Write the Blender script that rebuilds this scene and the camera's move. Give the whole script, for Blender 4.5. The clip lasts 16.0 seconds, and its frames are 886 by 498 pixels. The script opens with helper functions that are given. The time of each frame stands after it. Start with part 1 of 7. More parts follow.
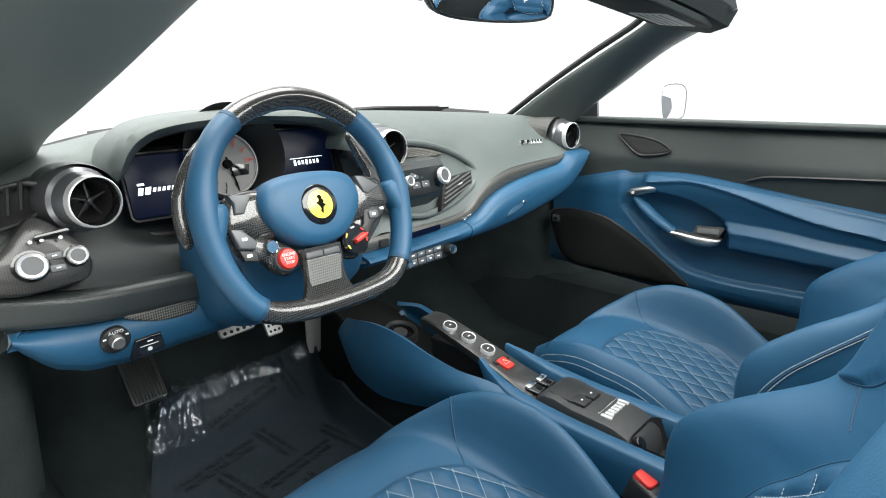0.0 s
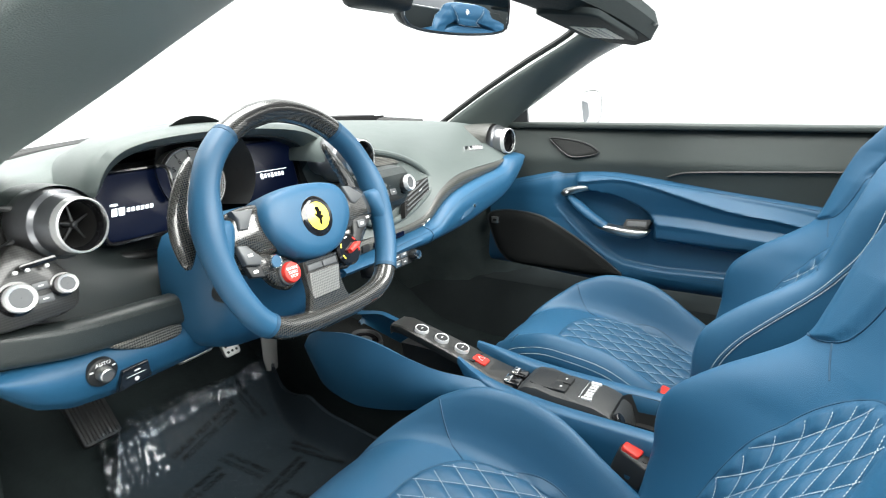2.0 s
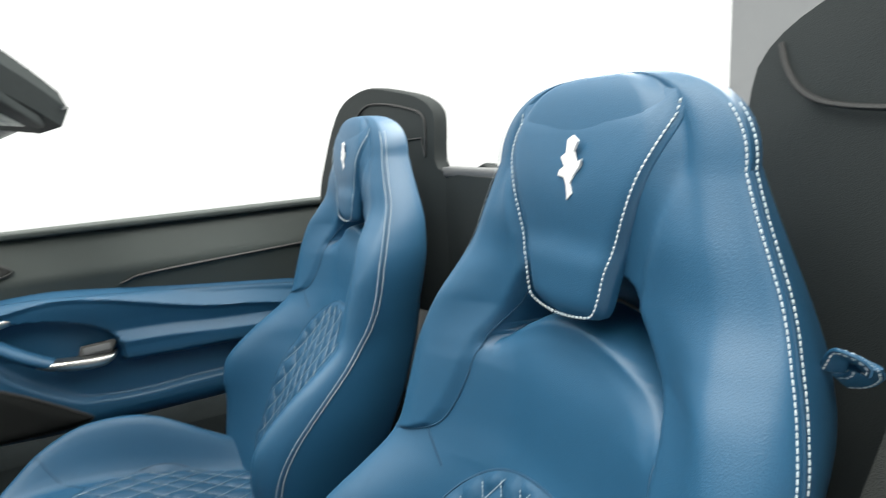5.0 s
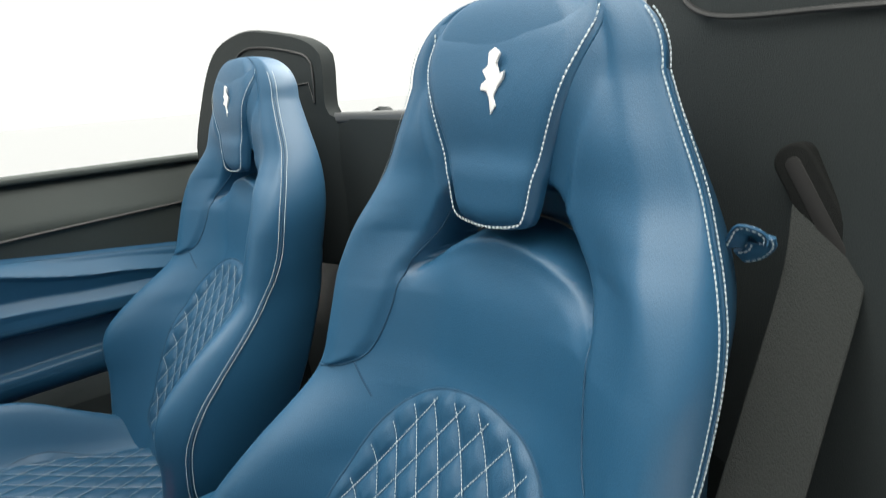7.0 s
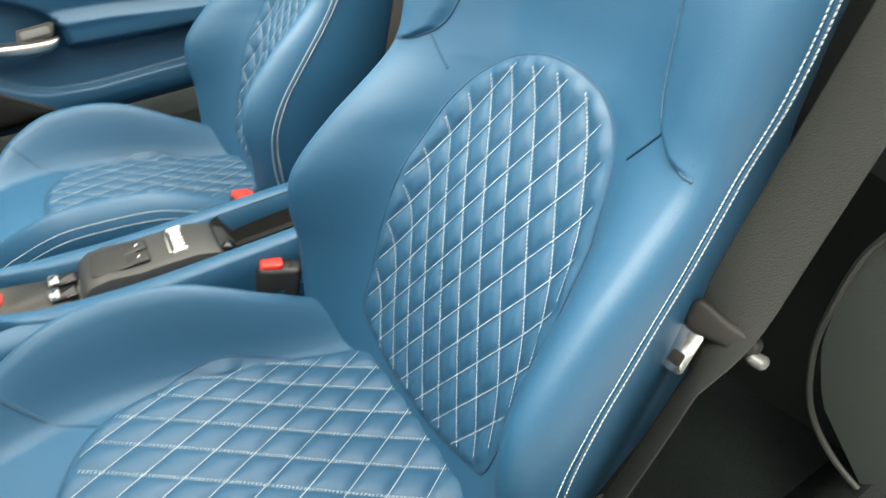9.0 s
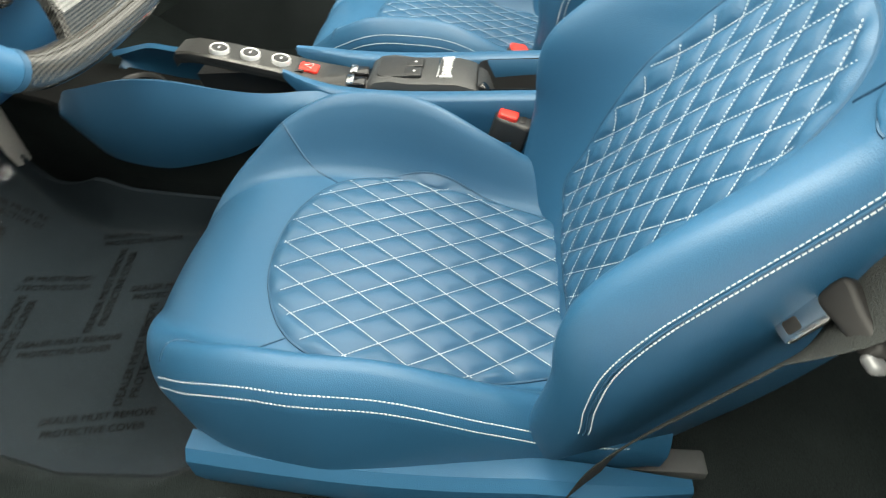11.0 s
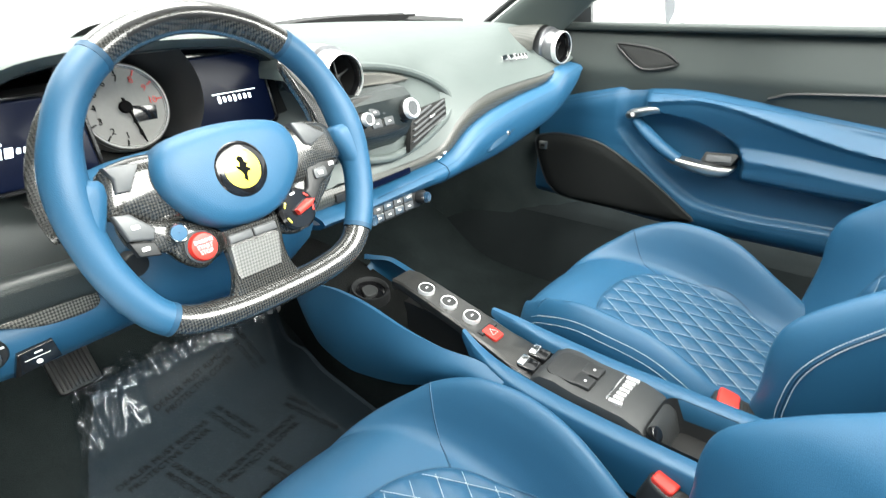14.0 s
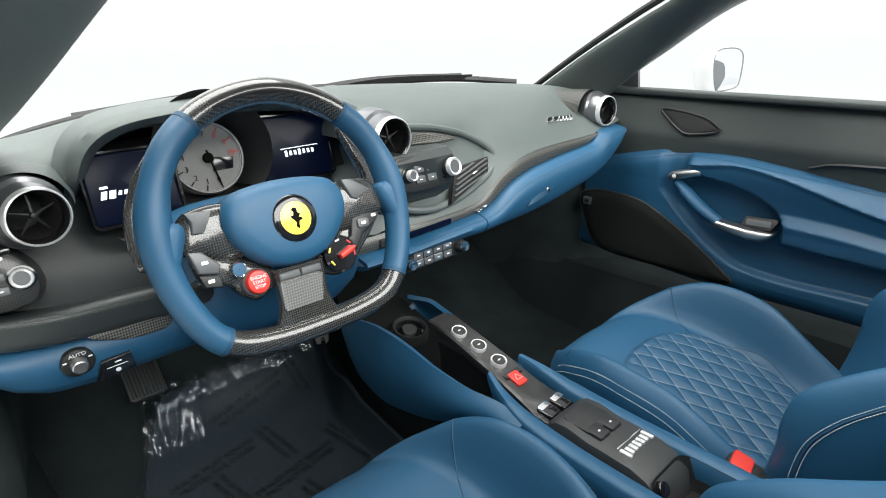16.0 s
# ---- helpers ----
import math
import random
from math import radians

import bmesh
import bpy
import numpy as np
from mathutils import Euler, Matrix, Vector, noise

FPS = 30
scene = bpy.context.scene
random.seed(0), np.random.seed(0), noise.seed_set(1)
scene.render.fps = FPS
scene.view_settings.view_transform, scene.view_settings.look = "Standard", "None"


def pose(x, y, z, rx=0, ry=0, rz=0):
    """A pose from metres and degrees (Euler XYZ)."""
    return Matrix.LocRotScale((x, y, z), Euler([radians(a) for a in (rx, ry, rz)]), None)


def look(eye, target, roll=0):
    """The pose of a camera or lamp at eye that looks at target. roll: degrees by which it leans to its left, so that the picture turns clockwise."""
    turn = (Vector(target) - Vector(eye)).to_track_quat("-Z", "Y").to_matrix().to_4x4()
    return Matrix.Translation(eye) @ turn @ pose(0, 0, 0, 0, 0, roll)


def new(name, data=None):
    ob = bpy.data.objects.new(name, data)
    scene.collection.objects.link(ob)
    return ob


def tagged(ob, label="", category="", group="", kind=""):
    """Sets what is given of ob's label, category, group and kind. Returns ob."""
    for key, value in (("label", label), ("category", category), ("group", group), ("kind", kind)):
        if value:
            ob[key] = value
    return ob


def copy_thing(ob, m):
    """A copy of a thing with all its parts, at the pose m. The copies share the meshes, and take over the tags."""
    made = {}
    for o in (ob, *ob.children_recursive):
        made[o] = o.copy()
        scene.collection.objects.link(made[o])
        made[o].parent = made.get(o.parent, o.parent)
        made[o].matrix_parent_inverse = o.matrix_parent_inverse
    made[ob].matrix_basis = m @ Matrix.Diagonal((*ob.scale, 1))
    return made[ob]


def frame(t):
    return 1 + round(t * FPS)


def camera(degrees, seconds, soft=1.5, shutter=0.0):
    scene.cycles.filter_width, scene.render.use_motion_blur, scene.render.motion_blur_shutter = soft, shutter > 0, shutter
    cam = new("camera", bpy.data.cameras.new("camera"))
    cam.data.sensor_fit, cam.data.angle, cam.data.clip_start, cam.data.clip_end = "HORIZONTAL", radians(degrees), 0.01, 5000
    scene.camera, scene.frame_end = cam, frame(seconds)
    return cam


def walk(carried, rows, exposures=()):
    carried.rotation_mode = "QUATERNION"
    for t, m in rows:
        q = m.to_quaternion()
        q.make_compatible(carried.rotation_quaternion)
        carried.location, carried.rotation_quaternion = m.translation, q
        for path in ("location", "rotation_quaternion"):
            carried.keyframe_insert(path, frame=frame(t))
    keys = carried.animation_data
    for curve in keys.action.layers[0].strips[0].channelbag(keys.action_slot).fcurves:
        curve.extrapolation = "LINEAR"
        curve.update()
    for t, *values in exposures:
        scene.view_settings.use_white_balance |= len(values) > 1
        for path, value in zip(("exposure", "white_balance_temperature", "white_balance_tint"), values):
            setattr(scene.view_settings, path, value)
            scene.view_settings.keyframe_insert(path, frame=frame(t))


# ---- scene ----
cam = camera(76.2, 16.0, soft=1.0, shutter=0.5)
PATH = [
    (0, (-0.78, -0.005, 0.933), (0.617, 1.31, 0.368), -0.9),
    (0.5, (-0.805, 0.009, 0.936), (0.618, 1.296, 0.372), -1.0),
    (1, (-0.836, 0.027, 0.939), (0.636, 1.26, 0.379), -1.1),
    (1.5, (-0.873, 0.048, 0.938), (0.666, 1.199, 0.384), -1.3),
    (2, (-0.891, 0.088, 0.941), (0.732, 1.12, 0.391), -1.5),
    (2.5, (-0.866, 0.153, 0.933), (0.856, 1.012, 0.388), -1.9),
    (3, (-0.799, 0.187, 0.938), (1.028, 0.783, 0.386), -2.3),
    (3.5, (-0.756, 0.182, 0.937), (1.14, 0.503, 0.388), -2.6),
    (4, (-0.725, 0.207, 0.952), (1.202, 0.152, 0.418), -3.1),
    (4.5, (-0.722, 0.243, 0.964), (1.149, -0.271, 0.482), -3.3),
    (5, (-0.717, 0.251, 0.983), (1.053, -0.582, 0.569), -3.9),
    (5.2, (-0.711, 0.251, 0.986), (1.024, -0.66, 0.588), -4.1),
    (7.3, (-0.697, 0.314, 0.924), (0.787, -0.88, 0.313), -4.1),
    (7.5, (-0.695, 0.325, 0.906), (0.77, -0.847, 0.214), -4.1),
    (8, (-0.702, 0.329, 0.87), (0.708, -0.755, -0.044), -4.5),
    (8.5, (-0.715, 0.331, 0.849), (0.668, -0.623, -0.235), -4.7),
    (9, (-0.731, 0.335, 0.843), (0.672, -0.41, -0.372), -5.6),
    (9.5, (-0.762, 0.344, 0.856), (0.66, -0.156, -0.457), -6.1),
    (10, (-0.809, 0.334, 0.84), (0.635, 0.119, -0.528), -7.1),
    (10.2, (-0.822, 0.326, 0.84), (0.613, 0.194, -0.547), -7.1),
    (12.3, (-0.774, 0.141, 0.835), (0.483, 0.927, -0.507), -3.9),
    (12.5, (-0.754, 0.139, 0.84), (0.487, 0.98, -0.483), -3.8),
    (13, (-0.697, 0.144, 0.887), (0.565, 1.099, -0.335), -3.1),
    (13.5, (-0.64, 0.136, 0.926), (0.697, 1.221, -0.091), -2.6),
    (14, (-0.625, 0.129, 0.941), (0.738, 1.312, 0.078), -2.2),
    (14.5, (-0.632, 0.106, 0.953), (0.68, 1.388, 0.157), -1.7),
    (15, (-0.631, 0.086, 0.959), (0.648, 1.424, 0.203), -1.5),
    (15.5, (-0.632, 0.063, 0.969), (0.635, 1.428, 0.238), -1.4),
    (16, (-0.643, 0.05, 0.981), (0.616, 1.425, 0.256), -1.3),
]
walk(cam, [(t, look(eye, target, roll)) for t, eye, target, roll in PATH],
     exposures=[(0, 0.27, 6500, 7), (0.5, 0.6, 6500, 6), (1.0, 0.75, 6500, 6), (2.5, 0.75, 6500, 6), (4.0, 0.45, 6800, 6), (5.2, 0.25, 6700, 6), (6.5, 0.15, 6800, 6), (7.5, 0.02, 6900, 6), (8.0, 0.75, 7300, 5), (8.5, 1.05, 7500, 5), (10.0, 1.3, 7400, 4), (12.3, 1.12, 7100, 3), (13.0, 1.05, 6800, 4), (13.5, 1.2, 6700, 4), (14.0, 1.2, 6600, 4), (14.5, 0.7, 6500, 6), (15.0, 0.45, 6500, 6), (16.0, 0.1, 6500, 7)])


# ---------------------------------------------------------------- light
world = bpy.data.worlds.new("studio")
scene.world = world
world.use_nodes = True
bg = world.node_tree.nodes["Background"]
bg.inputs[0].default_value = (0.97, 0.985, 1.0, 1)
bg.inputs[1].default_value = 1.02


def area(name, eye, target, sx, sy, watts, colour=(1, 1, 1)):
    data = bpy.data.lights.new(name, "AREA")
    data.shape, data.size, data.size_y, data.energy, data.color = "RECTANGLE", sx, sy, watts, colour
    ob = new(name, data)
    ob.matrix_world = look(eye, target)
    return ob


# unseen fill panels, added to brighten dash, seat backs and cushions
area("added_softbox", (0.1, -2.4, 3.0), (-0.1, 0.8, 0.7), 5.0, 2.4, 320, (1, 0.985, 0.96))
area("added_softbox", (-0.6, 3.6, 2.7), (-0.3, 0.0, 0.6), 4.0, 2.0, 35, (1, 0.985, 0.96))
area("added_softbox", (-0.6, 0.95, 3.1), (-0.6, 0.951, 0.0), 3.6, 1.6, 145, (1, 0.985, 0.96))


# ---------------------------------------------------------------- materials
def material(name, colour, rough=0.5, metal=0.0, bump=0.0, scale=200.0, vary=0.12, spec=0.5, coat=0.0, big=6.0):
    m = bpy.data.materials.new(name)
    m.use_nodes = True
    nt = m.node_tree
    b = nt.nodes["Principled BSDF"]
    b.inputs["Base Color"].default_value = (*colour, 1)
    b.inputs["Roughness"].default_value = rough
    b.inputs["Metallic"].default_value = metal
    b.inputs["Specular IOR Level"].default_value = spec
    b.inputs["Coat Weight"].default_value = coat
    b.inputs["Coat Roughness"].default_value = 0.06
    tc = nt.nodes.new("ShaderNodeTexCoord")
    if vary:
        n = nt.nodes.new("ShaderNodeTexNoise")
        n.inputs["Scale"].default_value, n.inputs["Detail"].default_value = big, 5
        n2 = nt.nodes.new("ShaderNodeTexNoise")
        n2.inputs["Scale"].default_value, n2.inputs["Detail"].default_value = scale, 2
        for q in (n, n2):
            nt.links.new(tc.outputs["Object"], q.inputs["Vector"])
        add = nt.nodes.new("ShaderNodeMath")
        add.operation = "ADD"
        nt.links.new(n.outputs[0], add.inputs[0])
        nt.links.new(n2.outputs[0], add.inputs[1])
        mr = nt.nodes.new("ShaderNodeMapRange")
        mr.inputs[1].default_value, mr.inputs[2].default_value = 0.6, 1.4
        mr.inputs[3].default_value, mr.inputs[4].default_value = 1 - vary, 1 + vary
        nt.links.new(add.outputs[0], mr.inputs[0])
        mul = nt.nodes.new("ShaderNodeVectorMath")
        mul.operation = "SCALE"
        mul.inputs[0].default_value = colour
        nt.links.new(mr.outputs[0], mul.inputs[3])
        nt.links.new(mul.outputs[0], b.inputs["Base Color"])
        rr = nt.nodes.new("ShaderNodeMapRange")
        rr.inputs[3].default_value, rr.inputs[4].default_value = max(rough - 0.07, 0.02), min(rough + 0.07, 1)
        nt.links.new(n.outputs[0], rr.inputs[0])
        nt.links.new(rr.outputs[0], b.inputs["Roughness"])
    if bump:
        v = nt.nodes.new("ShaderNodeTexVoronoi")
        v.inputs["Scale"].default_value = scale
        nt.links.new(tc.outputs["Object"], v.inputs["Vector"])
        bp = nt.nodes.new("ShaderNodeBump")
        bp.inputs["Strength"].default_value, bp.inputs["Distance"].default_value = bump, 0.001
        nt.links.new(v.outputs[0], bp.inputs["Height"])
        nt.links.new(bp.outputs[0], b.inputs["Normal"])
    return m


def weave(name, dark, light, size, rough=0.25, coat=0.8, metal=0.0):
    """A woven cloth of squares: two crossing sets of threads."""
    m = material(name, dark, rough, metal, vary=0, coat=coat)
    nt = m.node_tree
    b = nt.nodes["Principled BSDF"]
    tc = nt.nodes.new("ShaderNodeTexCoord")
    mp = nt.nodes.new("ShaderNodeMapping")
    mp.inputs["Rotation"].default_value = (0.785, 0.0, 0.0)
    sq = nt.nodes.new("ShaderNodeMapping")
    sq.inputs["Scale"].default_value, sq.inputs["Rotation"].default_value, sq.inputs["Location"].default_value = (1, 0, 1.2), (0, 0.785, 0), (0, 0.0003, 0)
    ck = nt.nodes.new("ShaderNodeTexChecker")
    ck.inputs["Scale"].default_value = 1 / size
    ck.inputs["Color1"].default_value, ck.inputs["Color2"].default_value = (*dark, 1), (*light, 1)
    nt.links.new(tc.outputs["Object"], mp.inputs["Vector"])
    nt.links.new(mp.outputs[0], sq.inputs["Vector"])
    nt.links.new(sq.outputs[0], ck.inputs["Vector"])
    nt.links.new(ck.outputs[0], b.inputs["Base Color"])
    bp = nt.nodes.new("ShaderNodeBump")
    bp.inputs["Strength"].default_value, bp.inputs["Distance"].default_value = 0.08, 0.0004
    nt.links.new(ck.outputs[1], bp.inputs["Height"])
    nt.links.new(bp.outputs[0], b.inputs["Normal"])
    return m


BLUE = material("blue_leather", (0.013, 0.078, 0.158), 0.50, bump=0.14, scale=900, vary=0.10, spec=0.55)
BLUEQ = material("blue_quilted_leather", (0.013, 0.072, 0.145), 0.52, bump=0.25, scale=900, vary=0.10, spec=0.55)
BLUED = material("blue_seam", (0.011, 0.056, 0.112), 0.6, vary=0.05)
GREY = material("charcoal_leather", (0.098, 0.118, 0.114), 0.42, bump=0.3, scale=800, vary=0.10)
DOORG = material("dark_charcoal_leather", (0.047, 0.057, 0.055), 0.5, bump=0.3, scale=800, vary=0.12, spec=0.35)
SOFTG = material("dark_grey_soft_plastic", (0.034, 0.036, 0.037), 0.48, bump=0.2, scale=1200, vary=0.10)
BLACK = material("black_soft_plastic", (0.018, 0.019, 0.02), 0.45, bump=0.15, scale=1200, vary=0.10)
GLOSSK = material("black_gloss", (0.008, 0.008, 0.009), 0.12, vary=0.0, coat=0.5)
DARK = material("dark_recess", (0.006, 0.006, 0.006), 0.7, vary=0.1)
CARPET = material("dark_carpet", (0.017, 0.0215, 0.022), 0.95, bump=1.0, scale=700, vary=0.6, spec=0.0)
# the same carpet, its colour raised to make up for weak footwell light
FOOTC = material("brightened_footwell_carpet", (0.038, 0.047, 0.047), 0.95, bump=1.0, scale=700, vary=0.6, spec=0.0)
# on the lower dash, charcoal leather with the shade put into its tone
KNEE = material("dark_shaded_leather", (0.026, 0.032, 0.032), 0.36, bump=0.25, scale=800, vary=0.10, spec=0.5)
REART = material("dark_rear_trim", (0.024, 0.029, 0.030), 0.6, bump=0.25, scale=900, vary=0.15, spec=0.2)
HEADL = material("near_black_grained_leather", (0.020, 0.026, 0.027), 0.75, bump=0.3, scale=800, vary=0.12, spec=0.12)
TWEET = material("dark_tweeter_mesh", (0.020, 0.021, 0.021), 0.6, bump=0.8, scale=700, vary=0.3, spec=0.3)
CLOTH = material("black_speaker_cloth", (0.010, 0.011, 0.011), 0.9, bump=0.5, scale=1500, vary=0.15, spec=0.1)
SILLM = material("dark_sill_carpet", (0.020, 0.024, 0.025), 0.9, bump=0.8, scale=700, vary=0.3, spec=0.0)
CARBON = weave("carbon_fibre", (0.020, 0.020, 0.019), (0.052, 0.052, 0.049), 0.0021)
SATIN = weave("satin_carbon_fibre", (0.040, 0.042, 0.038), (0.088, 0.089, 0.082), 0.0030, 0.38, 0.15)
SILVER = weave("silver_carbon_fibre", (0.15, 0.15, 0.145), (0.24, 0.24, 0.23), 0.0024, 0.22, 0.8)
MESHM = weave("metal_mesh", (0.040, 0.040, 0.037), (0.21, 0.205, 0.185), 0.0024, 0.4, 0.0, 0.3)
CARBON2 = weave("matt_carbon_fibre", (0.016, 0.016, 0.016), (0.040, 0.040, 0.038), 0.0021, 0.35, 0.25)
CHROME = material("satin_chrome", (0.78, 0.78, 0.78), 0.16, 1.0, vary=0.04)
# chrome with the reflection of white surroundings put into a pale base colour
RINGM = material("chrome_painted_reflection", (0.86, 0.86, 0.86), 0.30, 0.55, vary=0.03)
PLATEM = material("brushed_pale_metal", (0.50, 0.50, 0.49), 0.42, 0.55, vary=0.10, scale=400)
SMOKE = material("smoked_plastic", (0.020, 0.020, 0.021), 0.35, vary=0.05, spec=0.25)
ALU = material("brushed_aluminium", (0.55, 0.55, 0.54), 0.34, 1.0, vary=0.08, scale=500)
GUN = material("gunmetal", (0.10, 0.105, 0.11), 0.4, 0.2, vary=0.05)
BARREL = material("grey_metal", (0.25, 0.255, 0.27), 0.30, 0.80, vary=0.05)
WHITE = material("white_thread", (0.40, 0.47, 0.51), 0.7, vary=0.08, scale=900)
PRINT = material("white_print", (0.8, 0.8, 0.8), 0.5, vary=0)
RED = material("red_plastic", (0.60, 0.035, 0.025), 0.35, vary=0.06)
YELLOW = material("yellow_enamel", (0.90, 0.74, 0.10), 0.25, vary=0.04, coat=0.5)
WEB = material("seat_belt_webbing", (0.012, 0.0150, 0.0145), 0.85, bump=0.6, scale=900, vary=0.15)
MIRROR = material("mirror_glass", (0.92, 0.94, 0.96), 0.02, 1.0, vary=0)
PAINT = material("pale_silver_paint", (0.80, 0.81, 0.82), 0.35, 0.1, vary=0.03, coat=0.5)
LABELM = material("paper_label", (0.42, 0.43, 0.38), 0.6, vary=0.08)
DIAL = material("dial_face", (0.21, 0.207, 0.20), 0.5, vary=0.06)
INK = material("black_ink", (0.006, 0.006, 0.006), 0.9, vary=0, spec=0.05)
WALLM = material("studio_wall", (0.30, 0.31, 0.32), 0.7, vary=0.05)
BLOCKER = material("dark_light_blocker", (0.10, 0.105, 0.11), 0.85, vary=0.2)
STUDIO = material("studio_floor", (0.93, 0.93, 0.93), 0.6, vary=0.01)


def glow(name, colour, strength):
    m = bpy.data.materials.new(name)
    m.use_nodes = True
    b = m.node_tree.nodes["Principled BSDF"]
    b.inputs["Base Color"].default_value = (*colour, 1)
    b.inputs["Roughness"].default_value = 0.25
    b.inputs["Specular IOR Level"].default_value = 0.12
    b.inputs["Emission Color"].default_value = (*colour, 1)
    b.inputs["Emission Strength"].default_value = strength
    return m


SCREEN = glow("screen_dark_blue", (0.002, 0.004, 0.014), 0.3)
LIT = glow("screen_white", (0.9, 0.95, 1.0), 1.2)


def clear_film(name, gloss, rough):
    """Thin clear plastic: mostly see-through, with a glossy share."""
    m = bpy.data.materials.new(name)
    m.use_nodes = True
    nt = m.node_tree
    nt.nodes.remove(nt.nodes["Principled BSDF"])
    t, g, mix = nt.nodes.new("ShaderNodeBsdfTransparent"), nt.nodes.new("ShaderNodeBsdfGlossy"), nt.nodes.new("ShaderNodeMixShader")
    t.inputs[0].default_value = (0.92, 0.95, 0.97, 1)
    g.inputs[0].default_value, g.inputs["Roughness"].default_value = (0.92, 0.96, 1.0, 1), rough
    mix.inputs[0].default_value = gloss
    nt.links.new(t.outputs[0], mix.inputs[1])
    nt.links.new(g.outputs[0], mix.inputs[2])
    nt.links.new(mix.outputs[0], nt.nodes["Material Output"].inputs[0])
    return m


FILM = clear_film("clear_plastic_film", 0.010, 0.42)
FILM2 = clear_film("crumpled_plastic_film", 0.050, 0.14)
MATC = material("mat_carpet", (0.020, 0.026, 0.031), 0.95, bump=0.4, scale=1600, vary=0.25, spec=0.0)


# ---------------------------------------------------------------- geometry
def V(*a):
    return np.array(a, float)


def unit(a):
    a = np.asarray(a, float)
    return a / (np.linalg.norm(a) + 1e-12)


def join(*geos):
    vs, fs, n = [], [], 0
    for v, f in geos:
        vs += [tuple(p) for p in v]
        fs += [tuple(i + n for i in q) for q in f]
        n += len(v)
    return vs, fs


SETTLE = None   # a small shift and shear that seats a group of parts in the car: (centre, shift, shear)


def part(name, geo, mat, parent=None, label="", flat=35):
    """Links geometry, given in world metres, as one mesh under a thing or a part."""
    if SETTLE is not None:
        c, t, shear = SETTLE
        g = np.array([tuple(p) for p in geo[0]], float)
        geo = (g + t + (g - c) @ shear, geo[1])
    root, at = parent, Vector((0, 0, 0))
    while root is not None and root.parent is not None:
        root = root.parent
    if root is not None:
        at = root.location
    me = bpy.data.meshes.new(name)
    me.from_pydata([(p[0] - at[0], p[1] - at[1], p[2] - at[2]) for p in geo[0]], [], geo[1])
    me.materials.append(mat)
    me.polygons.foreach_set("use_smooth", [True] * len(me.polygons))
    me.update()
    if flat < 180:
        me.set_sharp_from_angle(angle=radians(flat))
    ob = new(name, me)
    if parent is not None:
        ob.parent = parent
    if label:
        ob["label"] = label
    return ob


def thing(name, at, label, category, group="", kind=""):
    ob = new(name)
    ob.location = at
    ob.empty_display_size = 0.05
    return tagged(ob, label, category, group, kind)


def solo(name, geo, mat, label, category="", group="", kind="", flat=35):
    """A thing of one mesh."""
    return tagged(part(name, geo, mat, None, "", flat), label, category, group, kind)


def grid(fn, us, vs, wrap=False):
    """A sheet fn(u, v) over the given steps."""
    v = [tuple(fn(a, b)) for a in us for b in vs]
    n, m = len(us), len(vs)
    f = []
    for i in range(n - 1):
        for j in range(m if wrap else m - 1):
            k = (j + 1) % m
            f.append((i * m + j, i * m + k, (i + 1) * m + k, (i + 1) * m + j))
    return v, f


def loft(rings, caps=True):
    m = len(rings[0])
    v = [tuple(p) for r in rings for p in r]
    f = []
    for i in range(len(rings) - 1):
        for j in range(m):
            k = (j + 1) % m
            f.append((i * m + j, i * m + k, (i + 1) * m + k, (i + 1) * m + j))
    if caps:
        f.append(tuple(range(m))[::-1])
        f.append(tuple((len(rings) - 1) * m + j for j in range(m)))
    return v, f


def slab(fn, us, vs, thick):
    """A sheet with thickness along its normals."""
    P = np.array([[fn(a, b) for b in vs] for a in us], float)
    du = np.gradient(P, axis=0)
    dv = np.gradient(P, axis=1)
    n = np.cross(du, dv)
    n /= np.linalg.norm(n, axis=2, keepdims=True) + 1e-12
    Q = P - n * thick
    nu, nv = P.shape[:2]
    v = [tuple(p) for p in P.reshape(-1, 3)] + [tuple(p) for p in Q.reshape(-1, 3)]
    o = nu * nv
    f = []
    for i in range(nu - 1):
        for j in range(nv - 1):
            a, b, c, d = i * nv + j, i * nv + j + 1, (i + 1) * nv + j + 1, (i + 1) * nv + j
            f += [(a, d, c, b), (a + o, b + o, c + o, d + o)]
    for i in range(nu - 1):
        a, d = i * nv, (i + 1) * nv
        f += [(a, a + o, d + o, d)]
        a, d = i * nv + nv - 1, (i + 1) * nv + nv - 1
        f += [(a, d, d + o, a + o)]
    for j in range(nv - 1):
        f += [(j, j + 1, j + 1 + o, j + o)]
        a = (nu - 1) * nv + j
        f += [(a, a + o, a + 1 + o, a + 1)]
    return v, f


def spline(pts, n):
    """n points along a smooth curve through pts (Catmull-Rom, even in length)."""
    p = np.array(pts, float)
    p = np.vstack([2 * p[0] - p[1], p, 2 * p[-1] - p[-2]])
    out = []
    for i in range(1, len(p) - 2):
        for t in np.linspace(0, 1, 24, endpoint=False):
            a, b, c, d = p[i - 1], p[i], p[i + 1], p[i + 2]
            out.append(0.5 * (2 * b + (c - a) * t + (2 * a - 5 * b + 4 * c - d) * t * t + (3 * b - a - 3 * c + d) * t ** 3))
    out.append(p[-2])
    out = np.array(out)
    s = np.r_[0, np.cumsum(np.linalg.norm(np.diff(out, axis=0), axis=1))]
    q = np.linspace(0, s[-1], n)
    return np.stack([np.interp(q, s, out[:, k]) for k in range(out.shape[1])], 1)


